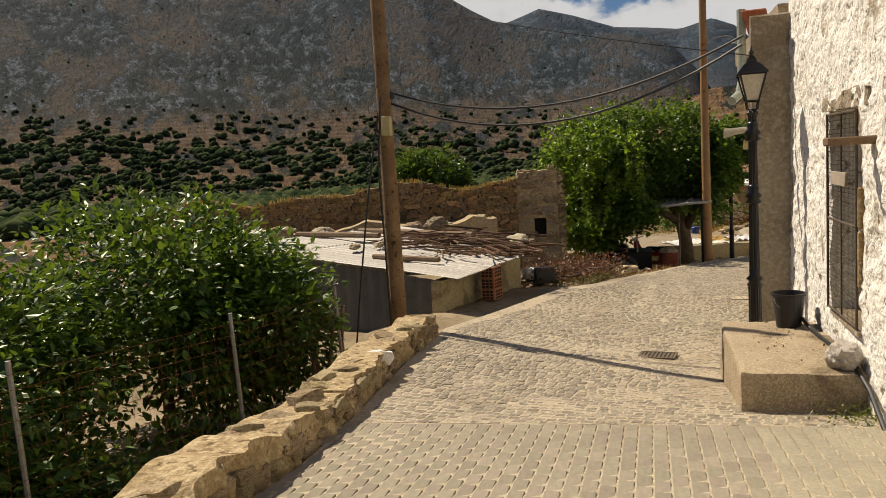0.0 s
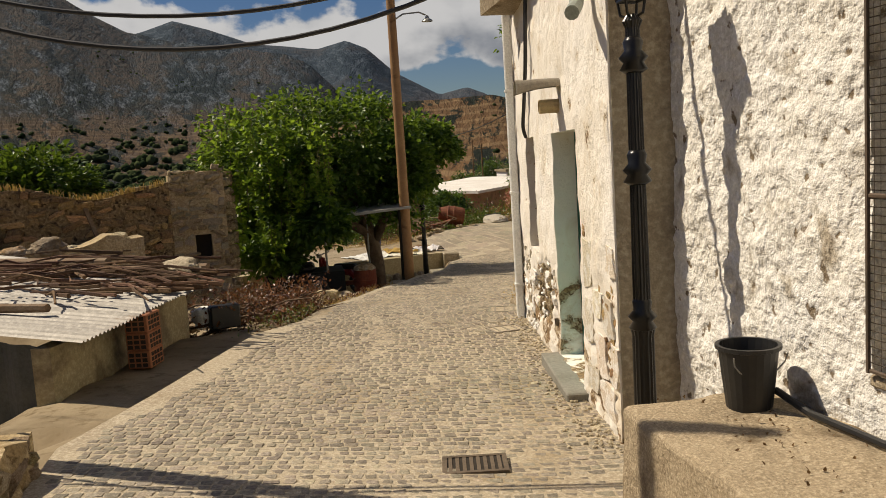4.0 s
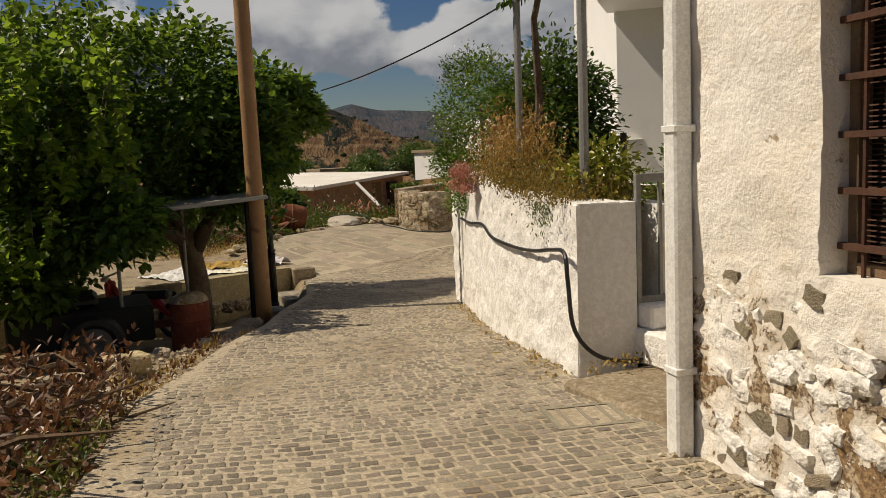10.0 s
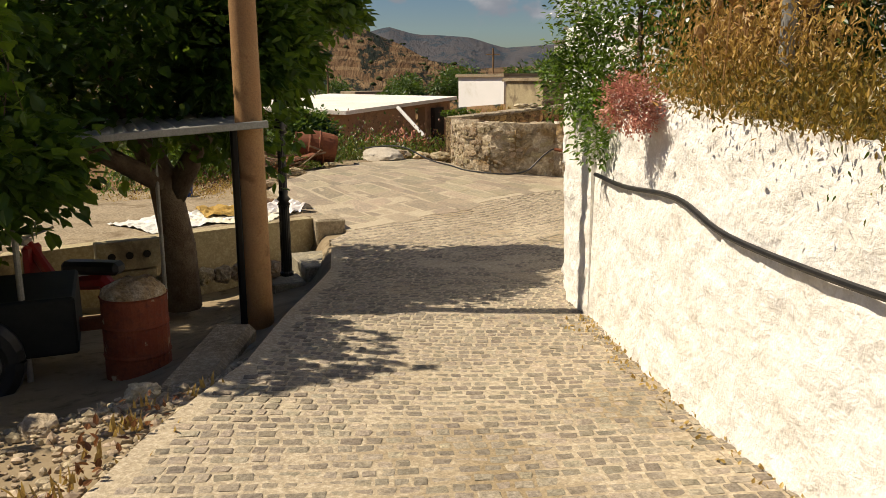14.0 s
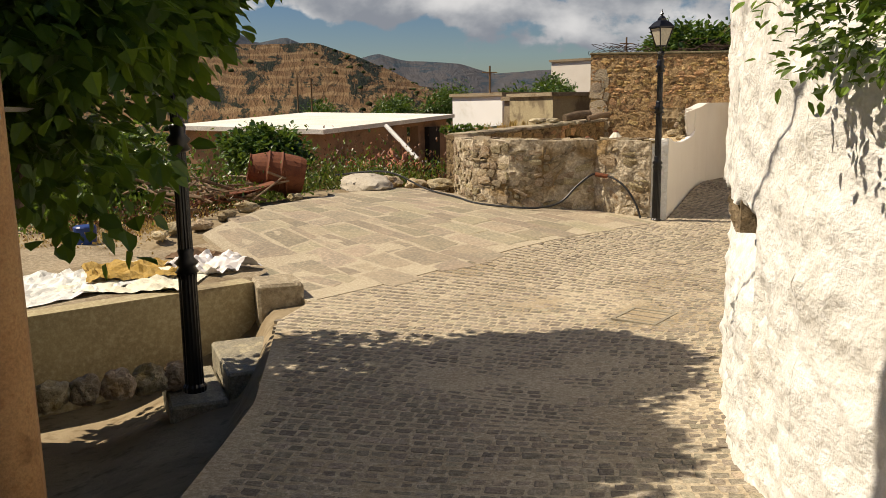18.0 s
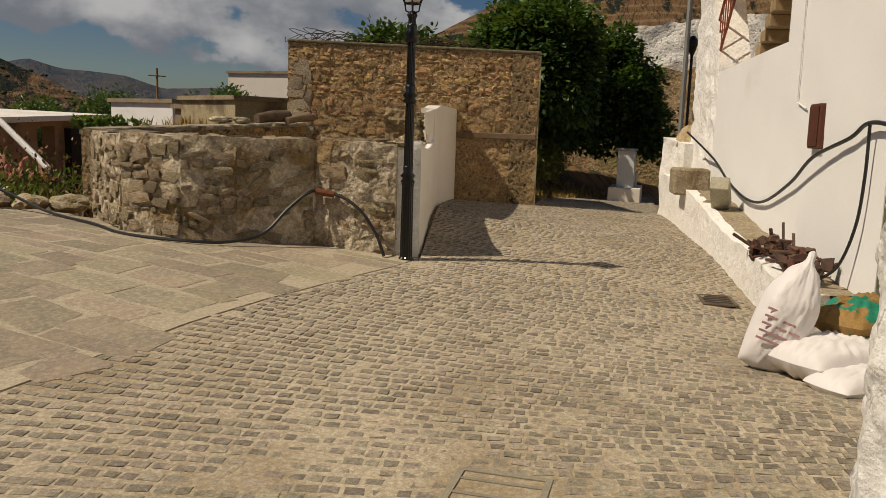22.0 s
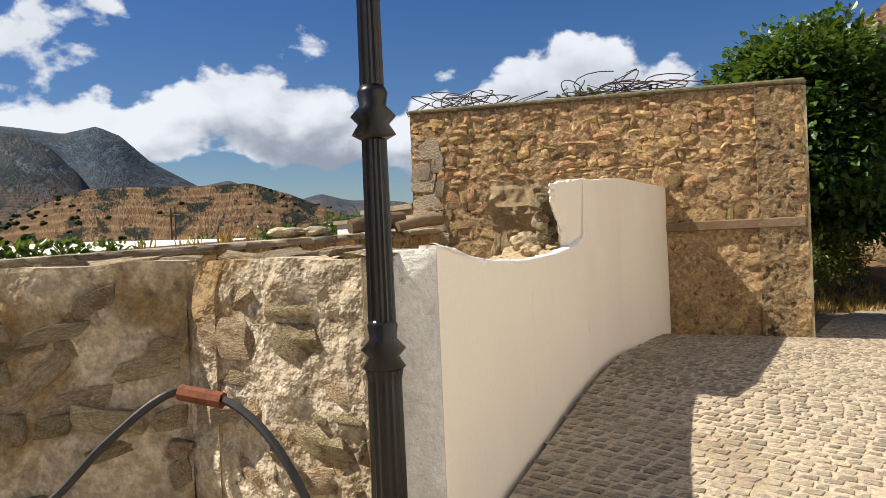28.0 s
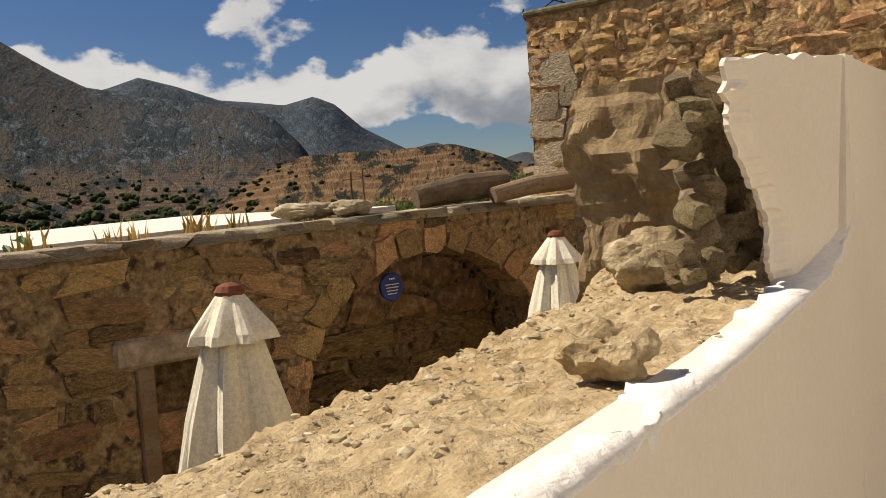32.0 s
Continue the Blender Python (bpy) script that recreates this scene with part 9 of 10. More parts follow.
part("mount", boxes(((-0.05, -0.02, -0.12), (0.05, 0.06, -0.04)), bevel=0.01), WHITE_PLASTIC, wl)
pts = [hus(ARCH[0] - 1.2, -0.52, 0.05), hus(ARCH[0] + 0.3, -0.56, 0.07), hus(ARCH[2] + 0.25, -0.50, 0.06), hus(ARCH[2] + 0.75, -0.62, 0.05), hus(hus_u(13.4, 26.5) - 0.15, -0.80, 0.08), hus(hus_u(13.9, 26.9), -1.08, 0.06), hus(hus_u(14.8, 27.6), -1.36, 0.05), hus(hus_u(15.6, 28.2), -1.40, 0.05), hus(hus_u(16.6, 28.9), -1.25, 0.06), hus(hus_u(17.6, 29.6), -0.95, 0.1), hus(hus_u(18.6, 30.4), -0.55, 0.35)]
cb = part("wall_hose", tube(bmesh.new(), flowing(pts), 0.017, 8), BLACK_PLASTIC, None)
tagged(cb, "thick black hose slung along the white house wall", "hose")
cb = part("wall_hose", tube(bmesh.new(), flowing([hus(ARCH[2] + 0.28, -0.5, 0.06), hus(ARCH[2] + 0.3, -0.9, 0.05), hus(ARCH[2] + 0.36, -1.3, 0.06), hus(ARCH[2] + 0.5, -1.65, 0.12), hus(ARCH[2] + 0.62, -1.8, 0.25)]), 0.013, 8), BLACK_PLASTIC, None)
tagged(cb, "black hose hanging down the white house wall", "hose")
cb = part("conduit", tube(bmesh.new(), [hus(hus_u(14.1, 27.0), 2.4, 0.02), hus(hus_u(14.05, 27.0), -0.25, 0.02), hus(hus_u(13.75, 26.8), -0.33, 0.02)], 0.008, 5), WHITE_PLASTIC, None)
tagged(cb, "thin white conduit down the wall", "conduit")

bench = thing("bench_wall", (15, 28.2, -2.1), "low whitewashed ledge with an earthen top along the house", "ledge", kind="structure")
BENCH = [(11.95, 25.95), (12.32, 26.36), (13.2, 27.0), (14.5, 27.95), (16.2, 29.2), (18.0, 30.5), (20.0, 32.0)]
b_top = lambda x: -1.86 + 0.10 * smooth(12.3, 13.5, x) + 0.28 * smooth(14.0, 17.2, x) + 0.12 * smooth(17.0, 18, x)
for a, b in zip(BENCH, BENCH[1:]):
    seg = math.dist(a, b)
    under(rough_wall("face", a, b, lambda u, a=a: level(*a) - 0.3, lambda u, a=a, b=b, seg=seg: b_top(a[0] + (b[0] - a[0]) * u / seg), 0.16, WHITEWASH_CLEAN, res=0.09, amp=0.015, inward=-1, top=0.02), bench)
verts, faces = [], []
for i in range(80):
    t = i / 79
    p = along_line([Vector((*q, 0)) for q in BENCH], t)
    foot = hus(max(3.7, hus_u(p.x, p.y)), 0, -0.02)
    for j in range(8):
        q = (p + (foot - p) * 0.12).lerp(foot, j / 7)
        verts.append(q + UP * (b_top(p.x) - 0.01 + 0.02 * noise.noise(q * 5) + 0.03 * j / 7) - Vector((15, 28.2, -2.1)))
    if i:
        faces += [((i - 1) * 8 + j, i * 8 + j, i * 8 + j + 1, (i - 1) * 8 + j + 1) for j in range(7)]
mesh_object("earth_top", verts, faces, CONCRETE, bench)
part("end_block", boxes(((-0.3, -0.25, 0), (0.35, 0.3, 0.42)), bevel=0.03), CONCRETE, bench).matrix_basis = pose(2.55, 1.85, 0.55, 0, 0, 36)
cinder = part("cinder_block", boxes(((-0.25, -0.12, 0), (0.25, 0.12, 0.2)), bevel=0.01), surface("pale_block", ((0.5, 0.47, 0.36), (0.44, 0.41, 0.31)), 4, 30, 0.9, 0.3), None)
cinder.matrix_basis = pose(15.75, 28.65, b_top(15.75) + 0.14, 0, 38, 20)
tagged(cinder, "pale concrete block tipped on the ledge", "block")
sc = thing("scrap_metal", (13.0, 26.55, -1.78), "heap of rusty scrap iron and tools on the ledge", "scrap", kind="stuff")
r = random.Random(93)
bm = bmesh.new()
for _ in range(90):
    v = r.uniform(-0.8, 0.75)
    p = Vector((v * HD.x, v * HD.y, 0)) + HN * r.gauss(0.05, 0.1) + UP * abs(r.gauss(0.05, 0.07))
    if r.random() < 0.5:
        box(bm, p - Vector((0.06, 0.04, 0.03)), p + Vector((0.06, 0.04, 0.03)), 0.005, 0.02, Matrix.Rotation(r.uniform(0, 3), 4, r.choice("XYZ")))
    else:
        d = Vector((r.gauss(0, 1), r.gauss(0, 1), r.gauss(0, 0.4))).normalized() * r.uniform(0.06, 0.22)
        tube(bm, [p - d, p + d], r.uniform(0.008, 0.022), 6)
for v, hgt in ((0.25, 0.34), (-0.15, 0.28)):
    p = Vector((v * HD.x, v * HD.y, 0))
    tube(bm, [p, p + HD * 0.12 + UP * hgt], 0.014, 5)
part("rusty_scrap", bm, surface("mixed_scrap", ((0.10, 0.06, 0.045), (0.20, 0.09, 0.05), (0.07, 0.06, 0.06)), 7, 30, 0.7, 0.3, vary=0.3, island=True), sc)


def sack(name, place, size, turn, material, label, seed, tie=True, slack=1.3):
    """A filled sack: a pillow that bulges and creases, gathered at its mouth."""
    s = thing(name, place, label, "sack", "feed sacks")
    verts, faces, n = [], [], 34
    for side in (-1, 1):
        for i in range(n + 1):
            for j in range(n + 1):
                u, v = 2 * i / n - 1, 2 * j / n - 1
                x, y = u * (1 - 0.10 * v * v), v * (1 - 0.06 * u * u)
                full = max(0.0, (1 - abs(u) ** 3.4)) ** 0.55 * max(0.0, (1 - abs(v) ** 3.4)) ** 0.55
                if tie:
                    x *= 1 - 0.45 * smooth(0.1, 0.75, y) - 0.40 * smooth(0.62, 0.84, y) + 0.03 * smooth(0.86, 1.0, y)
                    full *= 1 - 0.35 * smooth(0.1, 0.8, y) - 0.35 * smooth(0.65, 0.9, y)
                near = max(abs(u), abs(v))
                q = Vector((u * 2.2 + seed, v * 2.2, seed * 3 + side))
                crease = 0.16 * noise.noise(q) + 0.22 * abs(noise.noise(Vector((u * 5 + seed, v * 5, side * 2.0)))) + 0.24 * near * noise.noise(Vector((math.atan2(v, u) * 6, near * 1.5, seed + side)))
                verts.append((x * size[0] * 0.5, side * size[1] * 0.5 * max(0.0, full * (1 + crease * slack)), (y * 0.5 + 0.5) * size[2]))
    m = (n + 1) ** 2
    for i in range(n):
        for j in range(n):
            k = i * (n + 1) + j
            faces += [(k, k + n + 1, k + n + 2, k + 1), (m + k, m + k + 1, m + k + n + 2, m + k + n + 1)]
    body = mesh_object("bag", verts, faces, material, s, smooth=True)
    s.matrix_basis = Matrix.Translation(place) @ turn
    return s, body


up_sack, _ = sack("feed_sack", (10.58, 25.72, -2.17), (0.37, 0.30, 0.86), pose(0, 0, 0, -6, 20, -54), SACK, "full white woven sack leaning upright on the others", 1.0, True, 0.55)
bm = bmesh.new()
for k in range(5):
    box(bm, (-0.16, -0.155 + 0.002 * k, 0.2 + k * 0.05), (0.05 + 0.02 * (k % 3), -0.150 + 0.002 * k, 0.215 + k * 0.05))
part("print", bm, surface("pink_print", ((0.6, 0.35, 0.36), (0.55, 0.32, 0.33)), 3, 30, 0.8, 0), up_sack)
lie, _ = sack("feed_sack", (10.42, 25.47, -2.03), (0.46, 0.26, 0.82), pose(0, 0, 0, 90, 0, 72), SACK, "full white woven sack lying flat with green lettering", 2.0, False)
bpy.context.view_layer.update()
text = bpy.data.curves.new("lettering", "FONT")
text.body, text.size, text.align_x, text.extrude = "ZΩΟ\nΚΡΗ", 0.095, "CENTER", 0.001
letters = new("lettering", text)
letters.data.materials.append(GREEN_INK)
letters.parent = lie
letters.matrix_basis = lie.matrix_basis.inverted() @ Matrix.Translation((10.92, 25.22, -1.90)) @ pose(0, 0, 0, 28, 0, -50)
sack("feed_sack", (10.28, 25.22, -2.10), (0.36, 0.17, 0.70), pose(0, 0, 0, 90, 0, 70), SACK, "flat white woven sack at the bottom of the pile", 3.0, False)
sack("feed_sack", (10.62, 25.6, -2.09), (0.44, 0.18, 0.66), pose(0, 0, 0, 90, 0, 72), SACK, "white woven sack behind the pile", 4.0, False)
brown, _ = sack("feed_sack", (10.90, 25.42, -1.84), (0.46, 0.26, 0.78), pose(0, 0, 0, 90, 0, 76), SACK_BROWN, "brown paper feed sack with a green printed band on top", 5.0, False)
brown_bag = _.data
brown_bag.materials.append(GREEN_INK)
for f_ in brown_bag.polygons:
    if len(f_.vertices) == 4 and 0.1 < f_.center.z < 0.42 and f_.center.y > 0.02 and noise.noise(f_.center * 9) > -0.15:
        f_.material_index = 1

# far end of the street: whitewashed stair, upper storey, cabinet, fig trees
stair = thing("outside_stair", (19.0, 30.6, -1.5), "outside stone stair with a rusty railing up a peach house", "stair")
for k in range(12):
    p = hus(HL + 0.9 - k * 0.27, 0, -0.55)
    st = part("step", boxes(((-0.15, -0.02, -0.19), (0.15, 0.6, 0.0)), bevel=0.015), surface("tan_step", ((0.46, 0.34, 0.19), (0.40, 0.29, 0.16)), 3, 25, 0.9, 0.3) if k == 0 else stair.children[0].data.materials[0], stair)
    st.matrix_basis = stair.matrix_basis.inverted() @ Matrix.Translation(p + UP * (0.1 + k * 0.19)) @ Matrix((HD, HN * -1, UP)).transposed().to_4x4()
bm = bmesh.new()
for k in range(15):
    p = hus(HL + 0.95 - k * 0.2, 0.15 + k * 0.145, -0.02) - stair.location
    tube(bm, [p, p + UP * 0.85], 0.012, 5)
for dz in (0.1, 0.85):
    tube(bm, [hus(HL + 1.0, 0.1 + dz, -0.02) - stair.location, hus(HL - 1.9, 2.15 + dz, -0.02) - stair.location], 0.022, 6)
part("railing", bm, surface("rust_red_paint", ((0.36, 0.10, 0.04), (0.3, 0.08, 0.035)), 3, 20, 0.6, 0.1), stair)
under(rough_wall("stair_wall", hus(HL, 0).xy, hus(HL + 1.9, 0, 0.1).xy, -2.4, lambda u: 0.55 + 1.6 * u if u < 1.0 else 2.2, 0.5, WHITEWASH_CLEAN, res=0.1, amp=0.05, scale=4, inward=-1, fine=0.04), stair)
upper = thing("peach_house", (17.5, 27.6, 0), "peach rendered upper storey above the white wall", "house")
under(rough_wall("wall", hus(6.9, 0, -1.6).xy, hus(13.5, 0, -1.6).xy, 0.0, 5.0, 0.4, PEACH, res=0.6, amp=0.005, inward=-1), upper)
under(rough_wall("wall_side", hus(6.9, 0, -0.02).xy, hus(6.92, 0, -1.6).xy, 0.4, 5.0, 0.3, PEACH, res=0.6, amp=0.005, inward=-1), upper)
under(part("landing", boxes(((-1.2, -0.6, 0), (1.6, 0.8, 0.16)), bevel=0.01), CREAM, None), upper).matrix_basis = Matrix.Translation(hus(HL + 0.3, 2.45, -0.2)) @ Matrix((HD, HN * -1, UP)).transposed().to_4x4()
ram = thing("ramp_wall", (20.5, 32, -2), "whitewashed bank wall at the foot of the stair", "wall", kind="structure")
under(rough_wall("wall", hus(HL + 1.6, 0, 0.25).xy, hus(HL + 2.6, 0, 0.55).xy, -2.6, lambda u: -0.75 + 0.1 * u, 0.5, WHITEWASH_CLEAN, res=0.1, amp=0.05, inward=-1, fine=0.03), ram)
boulder("rubble_mound", (19.9, 31.3, -0.8), (0.7, 0.6, 0.8), RUBBLE, "earth and rubble mound at the stair foot", 140.0)
cab = thing("power_cabinet", (24.8, 35.9, -2.35), "grey steel street power cabinet on a cream plinth", "cabinet", rz=30)
part("plinth", boxes(((-0.75, -0.45, -0.2), (0.9, 0.4, 0.35)), bevel=0.02), CREAM, cab)
part("body", boxes(((-0.55, -0.25, 0.35), (0.05, 0.2, 1.33)), bevel=0.01), surface("pale_grey_steel", ((0.67, 0.68, 0.63), (0.63, 0.64, 0.6)), 2, 30, 0.5, 0.03), cab)
part("lid", boxes(((-0.6, -0.3, 1.33), (0.1, 0.25, 1.39)), bevel=0.01), GREY_METAL, cab)
part("door", boxes(((-0.52, -0.262, 0.4), (0.02, -0.252, 1.29)), bevel=0.003), surface("pale_grey_door", ((0.68, 0.69, 0.64), (0.64, 0.65, 0.61)), 2, 30, 0.5, 0.03), cab)
part("side_block", boxes(((0.25, -0.3, 0.35), (0.75, 0.2, 0.7)), bevel=0.02), CREAM, cab)
tl = thing("far_pole", (24.0, 33.9, -2.3), "thin grey pole with a small lantern at the street end", "pole")
part("shaft", bar((0, 0, 0), (0.12, 0.05, 5.6), 0.06, 8), GREY_METAL, tl)
part("lantern", lathe(bmesh.new(), [(0.05, 3.7), (0.14, 4.0), (0.16, 4.02), (0.05, 4.15)], 6, at=(0.3, 0, 0)), BLACK_IRON, tl)
part("lantern_post", bar((0.3, 0, 0), (0.3, 0, 3.7), 0.035, 8), BLACK_IRON, tl)
bank = thing("whitewashed_bank", (27, 36, -1), "rough whitewashed rock bank above the street", "bank", kind="structure")
under(rough_wall("wall", (33.2, 35.5), (30.6, 41.6), 1.6, lambda u: 3.7 - 0.1 * u, 0.6, WHITEWASH, res=0.16, amp=0.1, scale=2.2, inward=-1, top=0.15), bank)
under(rough_wall("earth_slope", (31.8, 34.5), (29.2, 42.5), -3.0, 1.75, 1.6, EARTH, res=0.3, amp=0.3, scale=0.9, inward=-1, lean=0.22, top=0.2), bank)
bush("fig_tree", (23.6, 38.8, -1.8), "broad dark green fig tree behind the stone house", "tree", FIG, [((23.5, 38.3, 1.1), (1.75, 2.0, 2.1), 240, 80, 0.55), ((25.4, 39.8, 1.2), (2.2, 2.2, 2.2), 200, 70, 0.6), ((26.9, 38.4, 0.7), (1.7, 1.8, 1.9), 160, 70, 0.5), ((21.6, 41.8, 1.2), (1.8, 1.6, 1.0), 90, 70, 0.5), ((24.6, 38.9, -0.35), (2.2, 1.6, 0.9), 130, 60, 0.5), ((27.6, 37.6, -0.3), (1.3, 1.3, 1.2), 80, 60, 0.45)], 0.17,
     [([(23.6, 38.8, -2.0), (23.5, 38.6, -0.5), (23.5, 38.3, 1.0)], [0.2, 0.16, 0.06]), ([(23.6, 38.8, -1.4), (24.5, 39.5, 0.0), (25.4, 39.8, 1.2)], [0.16, 0.12, 0.05])], 94, narrow=0.75, droop=0.4)
bush("street_shrub", (20.5, 37.0, -2.0), "dry green shrub at the end of the street", "shrub", SCRUB, [((20.6, 37.0, -1.5), (0.9, 0.8, 0.55), 70, 50, 0.3), ((22.8, 37.6, -1.4), (1.3, 0.8, 0.6), 90, 50, 0.3)], 0.09, (), 95)
r = random.Random(96)
dgr = thing("dry_bank_grass", (22, 38, -1.8), "dry tan grass on the bank behind the street", "grass", kind="stuff")
tuft("blades", DRY, dgr, [(x - 22, y - 38, terrain(x, y) + 1.8) for x, y in ((r.uniform(18.5, 26), r.uniform(36.2, 40)) for _ in range(420))], 0.22, r, 9, 0.7)

# ---- the village and valley beyond ----
def far_house(place, size, rz, label, windows, material=WHITE_SMOOTH, z1=None):
    h = thing("village_house", place, label, "house", "houses across the valley", rz)
    w, d, t = size
    part("wall", boxes(((-w / 2, -d / 2, -2), (w / 2, d / 2, t))), material, h)
    part("roof", boxes(((-w / 2 - 0.15, -d / 2 - 0.15, t), (w / 2 + 0.15, d / 2 + 0.15, t + 0.2))), CONCRETE, h)
    for x, z, a, b in windows:
        win_ = part("window", boxes(((x, -d / 2 - 0.04, z), (x + a, -d / 2 + 0.02, z + b))), DARK, h)
        part("sill", boxes(((x - 0.05, -d / 2 - 0.12, z - 0.08), (x + a + 0.05, -d / 2 + 0.02, z))), CONCRETE, win_)
    return h


far_house((27.5, 66.0, -2.6), (5.5, 5, 2.9), 12, "small white flat-roofed house beyond the lane", ((-1.8, 0.6, 0.7, 0.9), (0.2, 0.0, 0.9, 1.8)))
far_house((29.5, 60.5, -2.2), (8.5, 5, 2.2), 20, "long grey concrete outbuilding beyond the lane", ((-2.2, 0.5, 0.6, 0.5),), CONCRETE)
far_house((22.0, 80, -3.8), (4, 4, 2.9), 0, "small whitewashed outbuilding among trees", ((-0.5, 0.5, 0.7, 0.9),))
far_house((46, 84, -1.0), (7, 6, 4.5), 25, "pale cream village house on the slope", ((-2, 1.5, 0.8, 1.0), (1, 1.5, 0.8, 1.0)), CREAM)
tank = part("white_tank", lathe(bmesh.new(), [(0.35, 0), (0.36, 0.7), (0.3, 0.74)], 18), WHITE_PLASTIC, None)
tank.location = (23.6, 56.0, -1.6)
tagged(tank, "white plastic water tank on a low roof", "tank")
far_house((23.6, 56.2, -3.6), (2.2, 1.6, 1.8), 12, "low block carrying a water tank", (), CONCRETE)
roofs = thing("low_stone_roof", (20.5, 46, -2.5), "low stone building with a concrete roof behind the court", "house")
part("wall", boxes(((-2.2, -0.8, -1), (1.2, 2.5, 2.55))), RENDER_YELLOW, roofs)
part("roof", boxes(((-2.3, -0.9, 2.55), (1.3, 2.6, 2.68))), CONCRETE, roofs)
for k, (x, y, h) in enumerate(((17.0, 75, 5.2), (19.5, 90, 5.5), (36, 66, 5.5), (26, 66, 3.5), (40, 58, 6.0))):
    p = thing("utility_pole", (x, y, terrain(x, y)), "distant thin wooden utility pole", "utility pole", "distant poles")
    part("shaft", bar((0, 0, -0.5), (0, 0, h), 0.06, 6), WOOD_POLE, p)
    part("cross_arm", bar((-0.5, 0, h - 0.4), (0.5, 0, h - 0.4), 0.035, 5), WOOD_POLE, p)
r = random.Random(140)
for k, (x, y, s) in enumerate(((24, 78, 1.5), (30, 80, 1.8), (36, 76, 2.0), (33, 70, 1.5), (42, 92, 2.4), (19, 66, 1.3), (48, 74, 2.4), (56, 80, 2.6), (22, 72, 1.4), (50, 62, 2.4), (44, 54, 2.2), (36, 50, 1.8), (27, 76, 1.5), (17, 84, 1.5), (15, 90, 1.5), (21, 88, 1.6))):
    z = terrain(x, y)
    bush("distant_tree", (x, y, z), "dark green tree between the village houses", "tree", FIG, [((x, y, z + s * 0.9), (s, s, s * 0.85), 46, 34, s * 0.42)], 0.16 * s, [([(x, y, z - 0.5), (x, y, z + s)], [0.12 * s, 0.05 * s])], 150 + k, group="trees in the village")

# olive groves and scrub on the slopes: one joined mass of small clumps
r = random.Random(160)
verts, faces = [], []
count = 0
while count < 6500:
    az = r.uniform(-50, 32) if r.random() < 0.4 else r.uniform(-42, -4)
    d = 90 * math.exp(r.random() ** (1.6 if az < -4 else 1.0) * math.log(620 / 90))
    x, y = VIEW_AT[0] + d * math.sin(radians(az)), VIEW_AT[1] + d * math.cos(radians(az))
    el = math.degrees(math.atan2(terrain(x, y), d))
    dense = noise.noise(Vector((x, y, 0)) * 0.012)
    if az < -3 and el > 3.6 + 2.0 * noise.noise(Vector((x, y, 5)) * 0.02):
        continue
    if az > 4 and r.random() < 0.75 + dense or el > 6.5 and r.random() < 0.5 or dense < -0.3:
        continue
    z = terrain(x, y)
    s = r.uniform(1.0, 1.9) if az < -4 else r.uniform(0.6, 1.3)
    for _ in range(2):
        c = Vector((x + r.gauss(0, s * 0.4), y + r.gauss(0, s * 0.4), z + s * 0.45))
        k = len(verts)
        verts += [c + Vector((v.x * s * r.uniform(0.7, 1.1), v.y * s * r.uniform(0.7, 1.1), v.z * s * 0.75 * r.uniform(0.75, 1.1))) for v in IV]
        faces += [[k + i for i in f] for f in IF]
    count += 1
# the mountain's foot: dense round trees below, thinning to scrub higher up
for _ in range(5200):
    az = r.uniform(-50, 2)
    d = r.uniform(300, 1420)
    x, y = VIEW_AT[0] + d * math.sin(radians(az)), VIEW_AT[1] + d * math.cos(radians(az))
    z = terrain(x, y)
    el = math.degrees(math.atan2(z, d))
    dense = noise.noise(Vector((az * 0.22, el * 0.5, 3.0)))
    low = min(max((4.2 + (-az - 16) * 0.05 - el) / 3.5, 0.0), 1.0)
    if r.random() > 0.03 + 0.8 * low + 0.4 * dense:
        continue
    s = d * radians(r.uniform(0.06, 0.13) + 0.06 * min(low * 4, 1) + low * r.uniform(0.12, 0.36))
    for _k in range(2 + int(3 * low)):
        c = Vector((x + r.gauss(0, s * 0.42), y + r.gauss(0, s * 0.42), z + s * r.uniform(0.25, 0.6)))
        k = len(verts)
        g = s * r.uniform(0.45, 0.8)
        verts += [c + Vector((v.x * g * r.uniform(0.7, 1.15), v.y * g * r.uniform(0.7, 1.15), v.z * g * r.uniform(0.6, 1.05))) for v in IV]
        faces += [[k + i for i in f] for f in IF]
olives = mesh_object("olive_groves", verts, faces, OLIVE, smooth=True)
tagged(olives, "dark green olive trees and scrub scattered over the slopes", "olive trees", kind="stuff")

# ---- paving, piece by piece ----
LINE = [Vector((*p, 0)) for p in ((0.2, 4.0), (0.7, 6.5), (1.2, 9.5), (1.7, 13.0), (2.4, 16.5), (3.5, 20.0), (5.2, 23.3), (7.6, 26.0), (10.8, 28.0), (15.0, 30.3), (20.0, 33.5), (28.5, 38.8))]


def road_line(step):
    """Even stations along the middle of the road: place and heading."""
    pts = []
    for i in range(len(LINE) - 1):
        p0, p1, p2, p3 = LINE[max(i - 1, 0)], LINE[i], LINE[i + 1], LINE[min(i + 2, len(LINE) - 1)]
        for k in range(60):
            t = k / 60
            pts.append(0.5 * ((2 * p1) + (p2 - p0) * t + (2 * p0 - 5 * p1 + 4 * p2 - p3) * t * t + (3 * p1 - p0 - 3 * p2 + p3) * t ** 3))
    rows, need = [], 0.0
    for a, b in zip(pts, pts[1:]):
        seg = (b - a).length
        while need <= seg:
            rows.append((a.lerp(b, need / seg), (b - a).normalized()))
            need += step
        need -= seg
    return rows


SETT_MESHES = []
r = random.Random(400)


